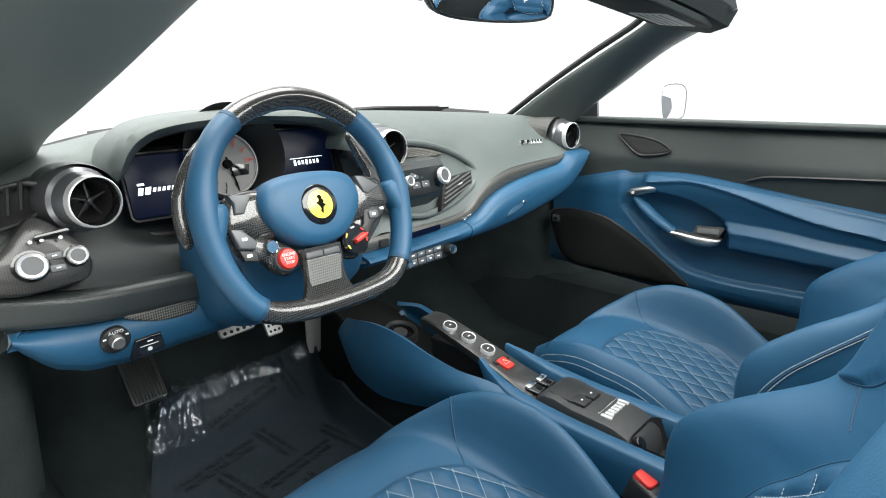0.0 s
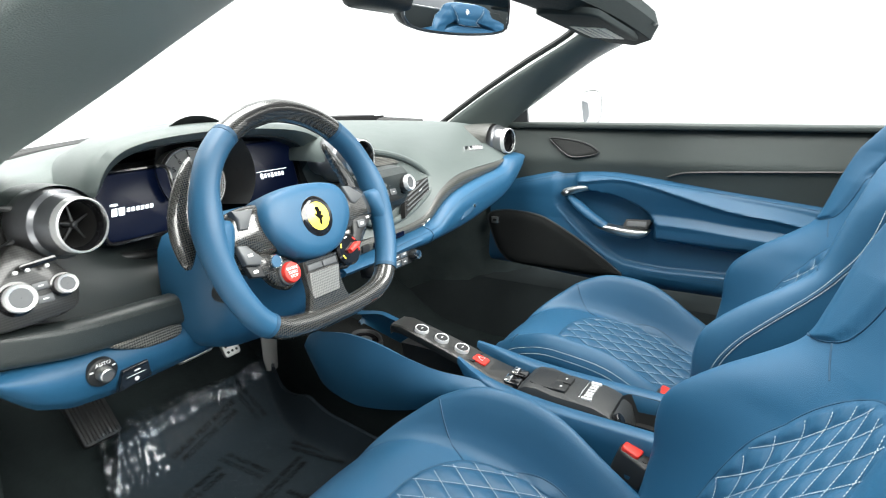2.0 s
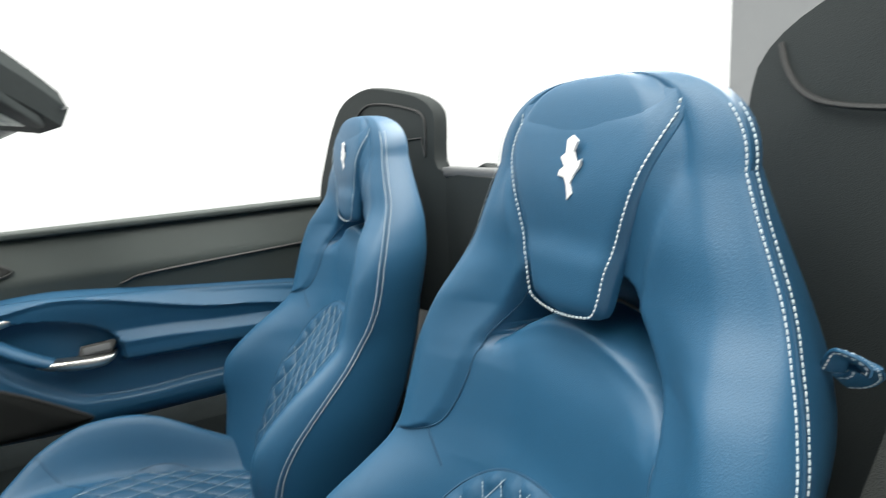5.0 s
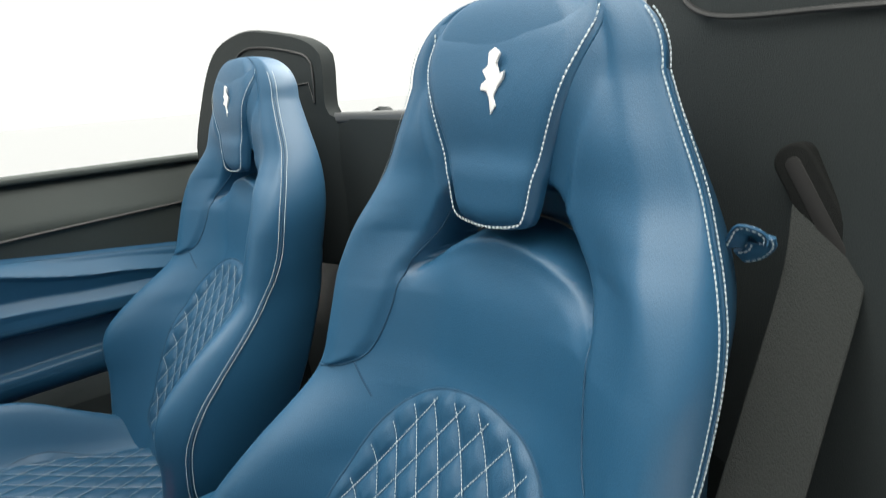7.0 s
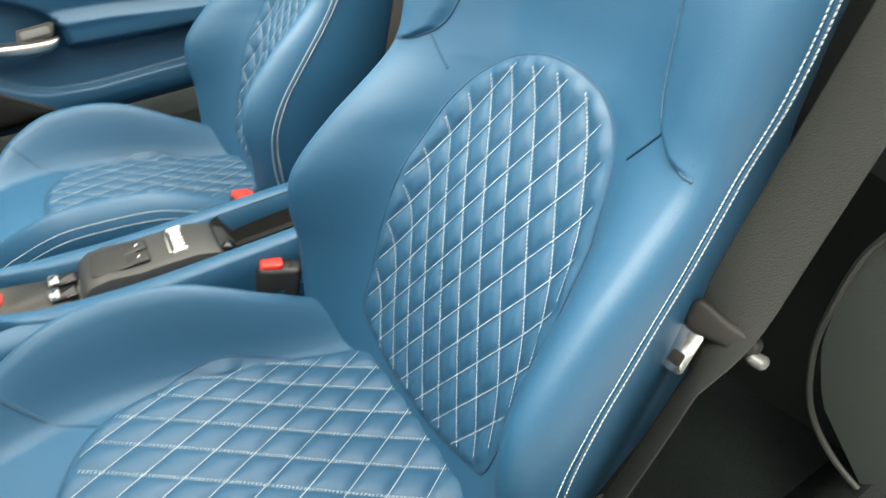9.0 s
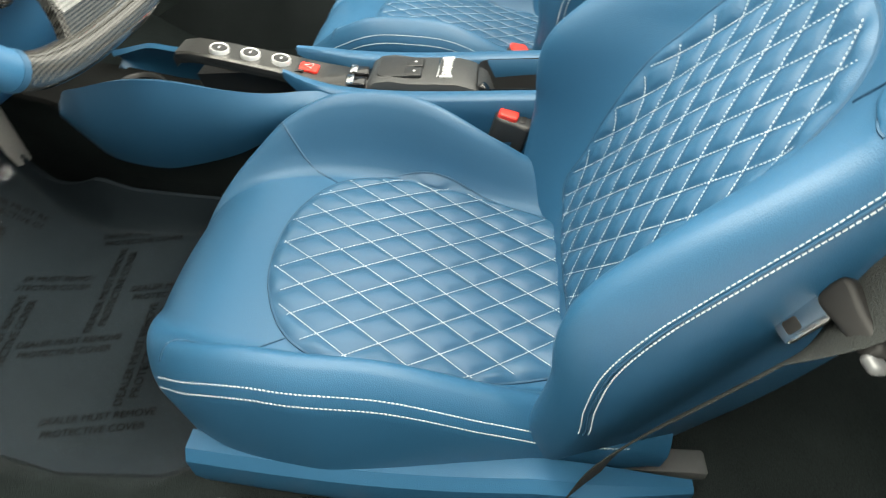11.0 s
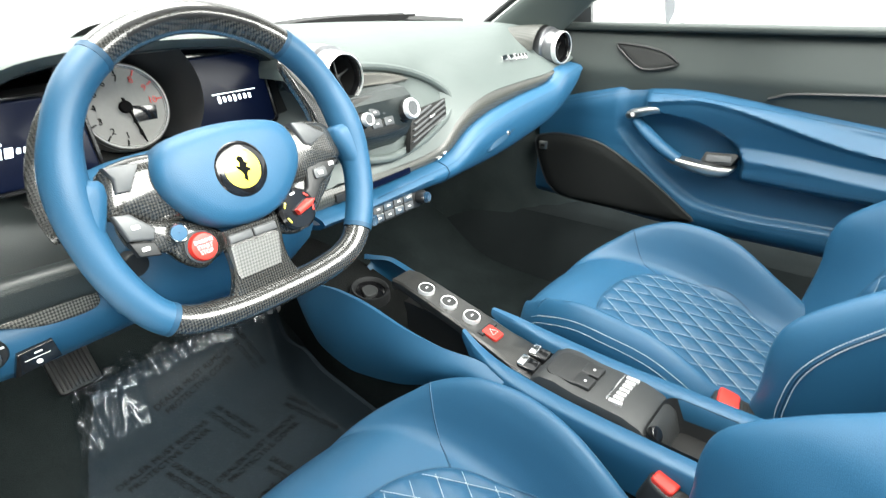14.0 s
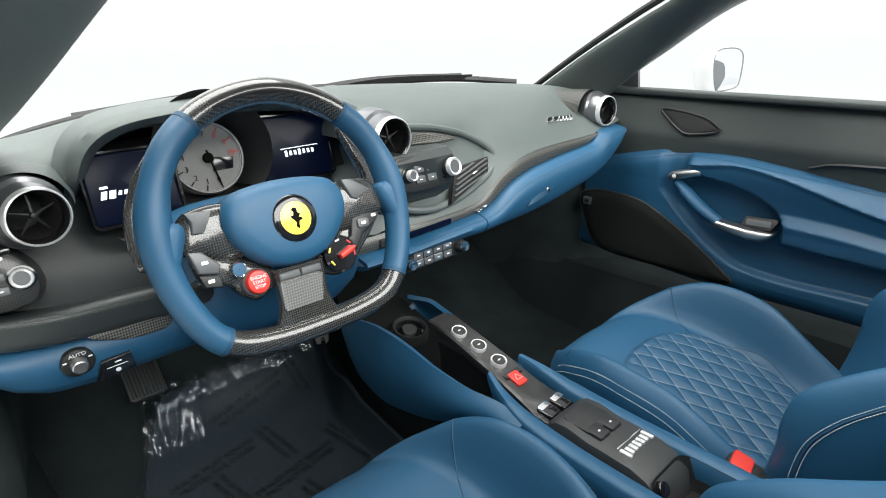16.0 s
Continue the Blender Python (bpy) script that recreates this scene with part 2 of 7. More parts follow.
def closed_spline(pts, n):
    p = list(pts)
    q = spline(p[-3:] + p + p[:3], 2400)
    d = np.linalg.norm(q[:, None, :] - np.array(p)[None, [0]], axis=2)[:, 0]
    half = len(q) // 2
    i, j = int(np.argmin(d[:half])), half + int(np.argmin(d[half:]))
    idx = np.linspace(i, j, n, endpoint=False).astype(int)
    return q[idx]


def tube(pts, r, seg=8, closed=False, flatten=1.0, up=None):
    """A round bar along pts; r a number or one for each point; flatten squeezes it along up."""
    p = np.array(pts, float)
    n = len(p)
    rs = np.full(n, r) if np.isscalar(r) else np.array(r)
    t = (np.roll(p, -1, 0) - np.roll(p, 1, 0)) if closed else np.gradient(p, axis=0)
    t /= np.linalg.norm(t, axis=1, keepdims=True) + 1e-12
    ref = unit(up) if up is not None else (V(0, 0, 1) if abs(t[0][2]) < 0.9 else V(0, 1, 0))
    rings, side = [], None
    for i in range(n):
        if up is not None:
            s = unit(np.cross(t[i], ref))
        else:
            s = np.cross(t[i], ref) if side is None else side - t[i] * (side @ t[i])
            s = unit(s)
        side = s
        w = np.cross(s, t[i])
        rings.append([p[i] + rs[i] * (s * math.cos(a) + w * flatten * math.sin(a)) for a in np.linspace(0, 2 * math.pi, seg, endpoint=False)])
    if closed:
        rings.append(rings[0])
        return loft(rings, False)
    return loft(rings)


def sweep(pts, section, ups):
    """A bar along pts with a closed section [(side, up)], ups an up direction."""
    p = np.array(pts, float)
    t = np.gradient(p, axis=0)
    rings = []
    for i in range(len(p)):
        d = unit(t[i])
        s = unit(np.cross(d, ups))
        w = np.cross(s, d)
        rings.append([p[i] + s * a + w * b for a, b in section])
    return loft(rings)


def bm_geo(bm):
    bm.verts.index_update()
    geo = [tuple(v.co) for v in bm.verts], [tuple(v.index for v in f.verts) for f in bm.faces]
    bm.free()
    return geo


def rbox(c, s, r=0.004, seg=2, m=None):
    """A box of size s round c with rounded edges; m turns it."""
    bm = bmesh.new()
    bmesh.ops.create_cube(bm, size=1)
    bmesh.ops.scale(bm, vec=s, verts=bm.verts)
    r = min(r, 0.49 * min(s))
    bmesh.ops.bevel(bm, geom=bm.edges[:], offset=r, segments=seg, profile=0.5, affect="EDGES")
    if m is not None:
        bmesh.ops.transform(bm, matrix=m.to_4x4(), verts=bm.verts)
    bmesh.ops.translate(bm, vec=c, verts=bm.verts)
    return bm_geo(bm)


class Frame:
    """A little plane in space: o its origin, a its side, b its up, n out of it."""

    def __init__(self, o, a, b):
        self.o, self.a = V(*o), unit(a)
        self.n = unit(np.cross(self.a, b))
        self.b = np.cross(self.n, self.a)

    def at(self, x, y, z=0.0):
        return self.o + self.a * x + self.b * y + self.n * z

    def moved(self, x, y, z=0.0):
        return Frame(self.at(x, y, z), self.a, self.b)


def plate(fr, outline, z0, z1, bevel=0.002):
    """A plate with the given outline in a frame, from z0 up to z1, its upper edge rounded."""
    o = np.array(outline, float)
    area2 = np.sum(o[:, 0] * np.roll(o[:, 1], -1) - o[:, 1] * np.roll(o[:, 0], -1))
    if area2 < 0:
        o = o[::-1]
    c = o.mean(0)
    t = np.roll(o, -1, 0) - np.roll(o, 1, 0)
    inward = np.stack([-t[:, 1], t[:, 0]], 1)
    inward /= np.linalg.norm(inward, axis=1, keepdims=True) + 1e-12
    rings = [[fr.at(*p, z0) for p in o]]
    for k in (0.0, 0.3, 0.7, 1.0):
        q = o + inward * bevel * (1 - math.cos(k * math.pi / 2))
        rings.append([fr.at(*p, z1 - bevel + bevel * math.sin(k * math.pi / 2)) for p in q])
    return loft(rings)


def rrect(w, h, r, n=5, cx=0.0, cy=0.0):
    out = []
    r = min(r, w / 2 - 1e-5, h / 2 - 1e-5)
    for sx, sy, a0 in ((1, 1, 0), (-1, 1, 90), (-1, -1, 180), (1, -1, 270)):
        for k in range(n):
            a = radians(a0 + 90 * k / (n - 1))
            out.append((cx + sx * (w / 2 - r) + r * math.cos(a), cy + sy * (h / 2 - r) + r * math.sin(a)))
    return out


def circle(r, n=32, cx=0.0, cy=0.0):
    return [(cx + r * math.cos(2 * math.pi * k / n), cy + r * math.sin(2 * math.pi * k / n)) for k in range(n)]


def lathe(fr, profile, n=40):
    """A turned form: profile [(radius, height along n)]."""
    rings = [[fr.at(r * math.cos(a), r * math.sin(a), h) for a in np.linspace(0, 2 * math.pi, n, endpoint=False)] for r, h in profile]
    return loft(rings, False)


def text(name, body, size, fr, mat, parent, z=0.001, turn=0.0, centre=True):
    cu = bpy.data.curves.new(name, "FONT")
    cu.body, cu.size, cu.extrude = body, size, 0.0003
    cu.align_x = "CENTER" if centre else "LEFT"
    cu.align_y = "CENTER"
    tmp = new(name, cu)
    dg = bpy.context.evaluated_depsgraph_get()
    me = bpy.data.meshes.new_from_object(tmp.evaluated_get(dg))
    bpy.data.objects.remove(tmp)
    c, s = math.cos(turn), math.sin(turn)
    v = [fr.at(p.co.x * c - p.co.y * s, p.co.x * s + p.co.y * c, z + p.co.z) for p in me.vertices]
    f = [tuple(q.vertices) for q in me.polygons]
    bpy.data.meshes.remove(me)
    return part(name, (v, f), mat, parent)


def dashes(pts, nrm, step=0.0075, length=0.0052, w=0.0011, h=0.0009):
    """Stitches along a line: small bars with gaps."""
    p, n = np.array(pts, float), np.array(nrm, float)
    s = np.r_[0, np.cumsum(np.linalg.norm(np.diff(p, axis=0), axis=1))]
    vs, fs = [], []
    k = step / 2
    while k + length < s[-1]:
        a = np.array([np.interp(k, s, p[:, i]) for i in range(3)])
        b = np.array([np.interp(k + length, s, p[:, i]) for i in range(3)])
        m = unit([np.interp(k, s, n[:, i]) for i in range(3)])
        d = unit(b - a)
        e = np.cross(m, d) * w
        o = len(vs)
        mid = (a + b) / 2 + m * h
        vs += [tuple(q) for q in (a + e, a - e, b - e, b + e, mid + e * 0.6, mid - e * 0.6)]
        fs += [(o, o + 1, o + 5, o + 4), (o + 2, o + 3, o + 4, o + 5), (o + 1, o + 2, o + 5), (o + 3, o, o + 4)]
        k += step
    return vs, fs


# ---------------------------------------------------------------- structure
solo("ground", grid(lambda u, v: (u, v, -0.12), np.linspace(-60, 60, 25), np.linspace(-60, 60, 25)), STUDIO,
     "plain white studio floor under the car", "floor", kind="structure")

ix = lambda x, xs, ys: float(np.interp(x, xs, ys))


def tub(u, v):
    """Carpeted tub: u across, v from the rear bulkhead's foot to the toe board."""
    prof = spline([(-0.30, 0.22), (-0.20, 0.18), (0.10, 0.165), (0.60, 0.165), (0.95, 0.17), (1.10, 0.20), (1.25, 0.29), (1.38, 0.42), (1.45, 0.56), (1.47, 0.72)], 40)
    y, z = prof[min(39, int(round(v * 39)))]
    return (u, y, z)


xs_tub = np.linspace(-0.76, 0.76, 39)
solo("floor", slab(tub, xs_tub, np.linspace(0, 1, 40), 0.02), CARPET, "dark grey carpet covering the cabin floor and toe board", "carpet", kind="structure")
# bulkhead behind the seats
solo("wall_rear", slab(lambda u, v: (u, -0.27 - 0.02 * v + 0.02 * math.cos(u * 3), 0.16 + v * 0.735), np.linspace(-0.74, 0.74, 31), np.linspace(0, 1, 12), 0.03), REART,
     "charcoal leather bulkhead behind the seats", "bulkhead", kind="structure")
solo("trim", join(sweep(spline([(-0.335, -0.262, 0.897), (0, -0.266, 0.899), (0.335, -0.262, 0.897)], 20), rrect(0.035, 0.022, 0.008), (0, 0, 1)),), GUN,
     "grey sill trim along the rear window's foot", "trim", kind="structure")
# side sills
for sx, nm in ((-1, "sill_driver"), (1, "sill_passenger")):
    prof = [(0.600, 0.16), (0.625, 0.22), (0.645, 0.30), (0.668, 0.335), (0.70, 0.345), (0.735, 0.34), (0.765, 0.342), (0.83, 0.340), (0.86, 0.30), (0.86, 0.05), (0.64, 0.10)]
    rings = [[(sx * (x + 0.02 * (1 - abs(y - 0.4))), y, z) for x, z in prof] for y in np.linspace(-0.32, 1.32, 24)]
    ob = solo(nm, loft(rings), SILLM, "dark carpeted door sill with a metal tread strip", "door sill", kind="structure")
    if sx < 0:
        part("tread_strip", sweep([(sx * 0.742, y, 0.352) for y in np.linspace(-0.1, 1.1, 12)], rrect(0.006, 0.005, 0.002), (0, 0, 1)), ALU, ob, "thin bright metal strip")
    if sx < 0:
        part("tread_plate", sweep([(sx * 0.715, y, 0.349) for y in np.linspace(-0.1, 1.1, 12)], rrect(0.036, 0.006, 0.002), (0, 0, 1)), SILLM, ob, "black sill plate")

# footwell sides and driver-side kick panel
for sx, nm in ((-1, "wall_footwell_driver"), (1, "wall_footwell_passenger")):
    solo(nm, slab(lambda u, v: (sx * (0.70 - 0.10 * u * u - 0.03 * v + 2.4 * max(0.0, 0.25 - u) ** 2), 0.84 + 0.62 * u, 0.17 + 0.42 * v), np.linspace(0, 1, 14), np.linspace(0, 1, 8), 0.02 * sx),
         FOOTC, "dark carpeted side of the footwell", "footwell", kind="structure")


# unseen wall added on the driver's side to hold back light on the door
solo("light_blocking_wall", rbox((-2.6, 0, 2.6), (0.1, 14, 5.5), 0.01), BLOCKER, "unseen dark grey wall added to block light from the side", "wall", kind="structure")
solo("wall_studio_rear", rbox((0.45, -6.0, 1.1), (7.3, 0.1, 2.5), 0.01), WALLM, "plain grey wall behind the car", "wall", kind="structure")

# ---- windscreen frame
def pillar_ring(f, y, z, sx, k):
    """A closed section: front edge f, rear edge (y, z)."""
    f, r = V(*f), V(*y)
    mid = (f + r) / 2
    a = (f - r) / 2
    n = unit(np.cross(a, V(*k)))
    if n[0] * sx > 0:
        n = -n
    out = []
    for t in np.linspace(0, 2 * math.pi, 28, endpoint=False):
        c, s = math.cos(t), math.sin(t)
        out.append(mid + a * math.copysign(abs(c) ** 0.8, c) + n * math.copysign(abs(s) ** 0.8, s) * (0.022 if s > 0 else 0.03))
    return out


def pillar(sx):
    front = spline([(sx * 0.665, 1.10, 0.80), (sx * 0.645, 0.985, 0.868), (sx * 0.622, 0.88, 0.925), (sx * 0.585, 0.74, 0.990), (sx * 0.535, 0.60, 1.050), (sx * 0.49, 0.53, 1.085)], 26)
    rear = spline([(sx * 0.705, 0.88, 0.80), (sx * 0.695, 0.80, 0.865), (sx * 0.665, 0.70, 0.925), (sx * 0.60, 0.565, 0.998), (sx * 0.545, 0.45, 1.042), (sx * 0.50, 0.39, 1.065)], 26)
    if sx < 0:
        front = spline([(-0.585, 1.10, 0.80), (-0.570, 0.985, 0.868), (-0.546, 0.88, 0.912), (-0.518, 0.76, 0.963), (-0.483, 0.62, 1.03), (-0.455, 0.53, 1.075)], 26)
        rear = spline([(-0.76, 0.88, 0.80), (-0.75, 0.80, 0.865), (-0.735, 0.70, 0.925), (-0.715, 0.565, 0.998), (-0.67, 0.45, 1.042), (-0.62, 0.39, 1.065)], 26)
    return loft([pillar_ring(f, r, 0, sx, (0, -0.8, 0.6)) for f, r in zip(front, rear)])


wf = thing("windscreen_frame", (0, 0.8, 0.85), "charcoal leather-covered windscreen frame of an open car", "windscreen frame", kind="structure")
for sx in (1, -1):
    part("pillar", pillar(sx), GREY, wf)
    # rubber edge along the glass
    part("seal", tube(spline([(sx * 0.662, 1.10, 0.812), (sx * 0.643, 0.985, 0.880), (sx * 0.620, 0.88, 0.937), (sx * 0.582, 0.745, 1.002), (sx * 0.530, 0.605, 1.062), (sx * 0.47, 0.56, 1.095)], 24), 0.008), BLACK, wf, "black rubber seal")


def header_section(x):
    q = abs(x) / 0.52
    z = 1.128 - 0.05 * q ** 2.4
    y0 = 0.535 - 0.040 * q ** 2
    return [(x, y0 + a, z + b) for a, b in ((0.075, 0.0), (0.055, -0.030), (0.01, -0.045), (-0.05, -0.055), (-0.085, -0.045), (-0.10, -0.015), (-0.09, 0.015), (-0.03, 0.028), (0.04, 0.022))]


part("header", loft([header_section(x) for x in np.linspace(-0.52, 0.52, 41)]), HEADL, wf)
for sx in (1, -1):
    vis = thing("sun_visor", (sx * 0.34, 0.490, 1.07), "charcoal sun visor with a pale warning label, folded up", "sun visor", "sun visors")
    fr = Frame((sx * 0.34, 0.490, 1.064), (-1, 0, sx * 0.085), (0, 0.98, 0.12))
    part("flap", plate(fr, rrect(0.34, 0.125, 0.03), 0.0, 0.014, 0.005), HEADL, vis)
    part("warning_label", plate(fr, rrect(0.15, 0.075, 0.003, cx=-sx * 0.05), 0.013, 0.0155, 0.0005), LABELM, vis, "pale paper label with small print")
    part("label_bar", join(*[plate(fr, rrect(0.13, 0.006, 0.001, cx=-sx * 0.05, cy=0.022 - 0.014 * k), 0.0155, 0.0162, 0.0002) for k in range(4)]), GUN, vis, "grey lines of print")

# cowl and wipers beyond the glass
solo("cowl", slab(lambda u, v: (u * 0.74, 1.13 + 0.24 * v - 0.17 * u * u, 0.852 + 0.020 * v - 0.045 * u * u - 0.05 * v * v), np.linspace(-1, 1, 41), np.linspace(0, 1, 8), 0.015), BLACK,
     "black plastic cowl at the windscreen's foot", "cowl", kind="structure")
for k, (x0, x1) in enumerate(((-0.42, 0.10), (0.02, 0.52))):
    wp = thing("wiper", (x0, 1.30, 0.88), "black windscreen wiper lying parked along the cowl", "wiper", "windscreen wipers")
    pts = spline([(x0, 1.34 - 0.13 * x0 * x0, 0.842), ((x0 + x1) / 2, 1.30, 0.862), (x1, 1.27 - 0.15 * x1 * x1, 0.858)], 18)
    part("arm", tube(pts, 0.0075, 8), BLACK, wp)
    part("blade", sweep(pts + V(0.02, -0.022, 0.0), [(-0.003, -0.01), (0.003, -0.01), (0.006, 0.004), (-0.006, 0.004)], (0, 0, 1)), GLOSSK, wp)

solo("windscreen_seal", tube(spline([(-0.60, 1.14, 0.808), (-0.53, 1.24, 0.824), (-0.385, 1.285, 0.845), (-0.20, 1.295, 0.853), (0.10, 1.30, 0.854), (0.33, 1.285, 0.855), (0.50, 1.23, 0.852), (0.63, 1.12, 0.838)], 60), 0.0085, 8), BLACK,
     "black rubber seal along the windscreen's foot", "seal", kind="structure")

# ---- buttresses behind the seats
for sx in (1, -1):
    bt = thing("rear_buttress", (sx * 0.5, -0.25, 0.85), "charcoal leather roll-hoop buttress beside the rear window", "buttress", "rear buttresses", kind="structure")
    outline = spline([(0.700, 0.60), (0.695, 0.833), (0.672, 0.94), (0.640, 1.025), (0.60, 1.066), (0.53, 1.083), (0.45, 1.070), (0.39, 1.054), (0.353, 1.032), (0.340, 1.005), (0.336, 0.94), (0.330, 0.915), (0.31, 0.902), (0.26, 0.896), (0.20, 0.894), (0.20, 0.60)], 70)
    yb = lambda x: -0.085 - 0.15 * (0.70 - x) / 0.37
    outline = [(x + (0.024 if sx < 0 and z > 0.9 and x < 0.6 else 0.0), z) for x, z in outline]
    f = [(sx * x, yb(x) - 0.12 * max(0.0, z - 0.85), z) for x, z in outline]
    b = [(sx * x * 0.97, yb(x) - 0.12 * max(0.0, z - 0.85) - 0.020, z - 0.003) for x, z in outline]
    part("shell", loft([b, [tuple(V(*p) * 0.06 + V(*q) * 0.94) for p, q in zip(b, f)], [(p[0] * 0.997, p[1] + 0.004, p[2] - 0.003) for p in f]]), REART, bt)
    if sx > 0:
        inset = spline([(0.585, 0.90), (0.58, 0.985), (0.545, 1.038), (0.49, 1.046), (0.40, 1.028), (0.366, 1.010), (0.358, 0.975), (0.356, 0.93)], 34)
    else:
        inset = spline([(0.372, 1.034), (0.385, 1.010), (0.410, 0.990), (0.45, 0.980), (0.54, 0.974), (0.65, 0.965)], 34)
    inset = [(x if sx > 0 else x + 0.024, z) for x, z in inset]
    g = [(sx * x, yb(x) - 0.12 * max(0.0, z - 0.85) + 0.006, z) for x, z in inset]
    part("inset_seam", tube(g, 0.0025, 6), BLACK, bt, "dark seam round the inset panel")
    if sx > 0:
        part("inset_crease", tube([g[-1], (0.37, g[-1][1] + 0.0, 0.968), (0.585, g[0][1], 0.955)], 0.002, 6), BLACK, bt)


# ---------------------------------------------------------------- passenger door
dr = thing("passenger_door", (0.70, 0.35, 0.40), "closed passenger door trimmed in charcoal and blue leather", "car door")


def door_x(y, z):
    """The inner face of the door: how far out it stands."""
    x = ix(z, [0.15, 0.35, 0.42, 0.50, 0.56, 0.62, 0.68, 0.73, 0.80, 0.833], [0.69, 0.69, 0.685, 0.695, 0.70, 0.695, 0.685, 0.678, 0.70, 0.72])
    return x + 0.012 * math.cos((y - 0.35) * 2.2) - 0.0


BT = spline([(0.92, 0.640), (0.826, 0.665), (0.738, 0.686), (0.666, 0.701), (0.589, 0.708), (0.509, 0.708), (0.425, 0.699), (0.333, 0.688), (0.25, 0.677), (0.108, 0.661), (-0.12, 0.634)], 40)   # top edge of the blue trim
BB = spline([(0.92, 0.398), (0.805, 0.394), (0.686, 0.386), (0.553, 0.378), (0.44, 0.378), (0.30, 0.380), (0.0, 0.384), (-0.12, 0.388)], 40)   # bottom edge
bt_z = lambda y: ix(-y, -BT[:, 0], BT[:, 1])
bb_z = lambda y: ix(-y, -BB[:, 0], BB[:, 1])
ys_d = np.linspace(0.90, -0.11, 48)
part("upper_panel", slab(lambda y, v: (door_x(y, bt_z(y) - 0.01 + v * (0.829 - bt_z(y) + 0.01)) + (0.02 * max(0, v - 0.9) * 10) ** 2, y, bt_z(y) - 0.01 + v * (0.829 - bt_z(y) + 0.01)), ys_d, np.linspace(0, 1, 14), 0.04), DOORG, dr, "charcoal leather upper door panel")
part("belt_rail", sweep([(0.722, y, 0.826) for y in np.linspace(0.86, -0.10, 16)], rrect(0.045, 0.016, 0.006), (0, 0, 1)), DOORG, dr)


FRAME_C = [(-0.12, 0.448), (0.226, 0.442), (0.361, 0.437), (0.444, 0.441), (0.499, 0.452), (0.571, 0.495), (0.648, 0.559), (0.680, 0.592), (0.690, 0.614), (0.696, 0.645)]   # lower edge of the dished middle
RIDGE = [(-0.12, 0.560), (0.097, 0.602), (0.211, 0.617), (0.295, 0.637), (0.386, 0.663), (0.45, 0.677), (0.518, 0.683), (0.60, 0.672)]   # crest that runs back from the grip
ARM_T = [(-0.12, 0.545), (0.137, 0.558), (0.218, 0.563), (0.314, 0.572), (0.46, 0.576)]   # arm rest, upper crease
ARM_B = [(-0.12, 0.524), (0.169, 0.525), (0.278, 0.527), (0.369, 0.530), (0.426, 0.533), (0.46, 0.538)]   # arm rest, lower edge
curve = lambda L: (lambda y, q=spline(L, 120): ix(y, q[:, 0], q[:, 1]))
frame_z, ridge_z, arm_t, arm_b = curve(FRAME_C), curve(RIDGE), curve(ARM_T), curve(ARM_B)


def ease(t):
    t = max(0.0, min(1.0, t))
    return t * t * (3 - 2 * t)


def blue_door(y, v):
    """The blue panel: a raised border, a dished middle, the arm rest and a crest above it."""
    z0, z1 = bb_z(y), bt_z(y)
    z = z0 + v * (z1 - z0)
    lip = 0.030 * (1 - (2 * v - 1) ** 10)
    inside = ease((z - frame_z(y)) / 0.012) * ease((0.696 - y) / 0.032)
    d = -0.016 * inside
    back = ease((ix(z, [0.560, 0.576, 0.590, 0.605, 0.624, 0.636, 0.645, 0.655], [0.400, 0.405, 0.415, 0.433, 0.467, 0.500, 0.535, 0.62]) - y) / 0.022 + 0.5)
    zs = [arm_b(y) - 0.012, arm_b(y) - 0.002, arm_b(y) + 0.006, arm_t(y), arm_t(y) + 0.022, ridge_z(y) - 0.006, ridge_z(y) + 0.004, ridge_z(y) + 0.030]
    zs = np.maximum.accumulate(zs) + np.arange(8) * 1e-4
    d += back * ix(z, zs, [0, 0.034, 0.044, 0.048, 0.026, 0.030, 0.036, 0.010]) * ease((z1 - z) / 0.02) * inside
    crest = 0.034 * math.exp(-((z - ridge_z(y)) / 0.016) ** 2) * ease((0.63 - y) / 0.09) * (1 - back) * ease((z1 - z) / 0.022)
    dish = -0.006 * math.exp(-((y - 0.50) / 0.075) ** 2 - ((z - 0.615) / 0.035) ** 2) * (1 - back)
    return (door_x(y, z) - lip - d - crest - dish, y, z)


part("lower_panel", slab(blue_door, np.linspace(0.90, -0.11, 130), np.linspace(0, 1, 100), 0.02), BLUE, dr, "sculpted blue leather door panel", 50)
on_blue = lambda y, z, o=0.0: V(*blue_door(y, (z - bb_z(y)) / (bt_z(y) - bb_z(y)))) - V(o, 0, 0)
for off in (0.008, 0.015):
    pts = [on_blue(y, bt_z(y) - off, 0.001) for y in np.linspace(0.85, -0.1, 60)]
    part("stitching", dashes(pts, [(-1, 0, 0.2)] * 60, 0.006, 0.0045, 0.0006, 0.0005), BLUED, dr, "tonal blue stitching")
for crv, dz in ((arm_b, 0.010), (arm_b, 0.015)):
    pts = [on_blue(y, crv(y) + dz, 0.001) for y in np.linspace(0.40, 0.0, 40)]
    part("stitching", dashes(pts, [(-1, 0, -0.2)] * 40, 0.006, 0.0045, 0.0006, 0.0005), BLUED, dr, "tonal blue stitching")
for dz in (-0.008, -0.015):
    pts = [on_blue(y, frame_z(y) + dz, 0.001) for y in np.linspace(0.672, 0.05, 70)]
    part("stitching", dashes(pts, [(-1, 0, 0.1)] * 70, 0.006, 0.0045, 0.0006, 0.0005), BLUED, dr, "tonal blue stitching")
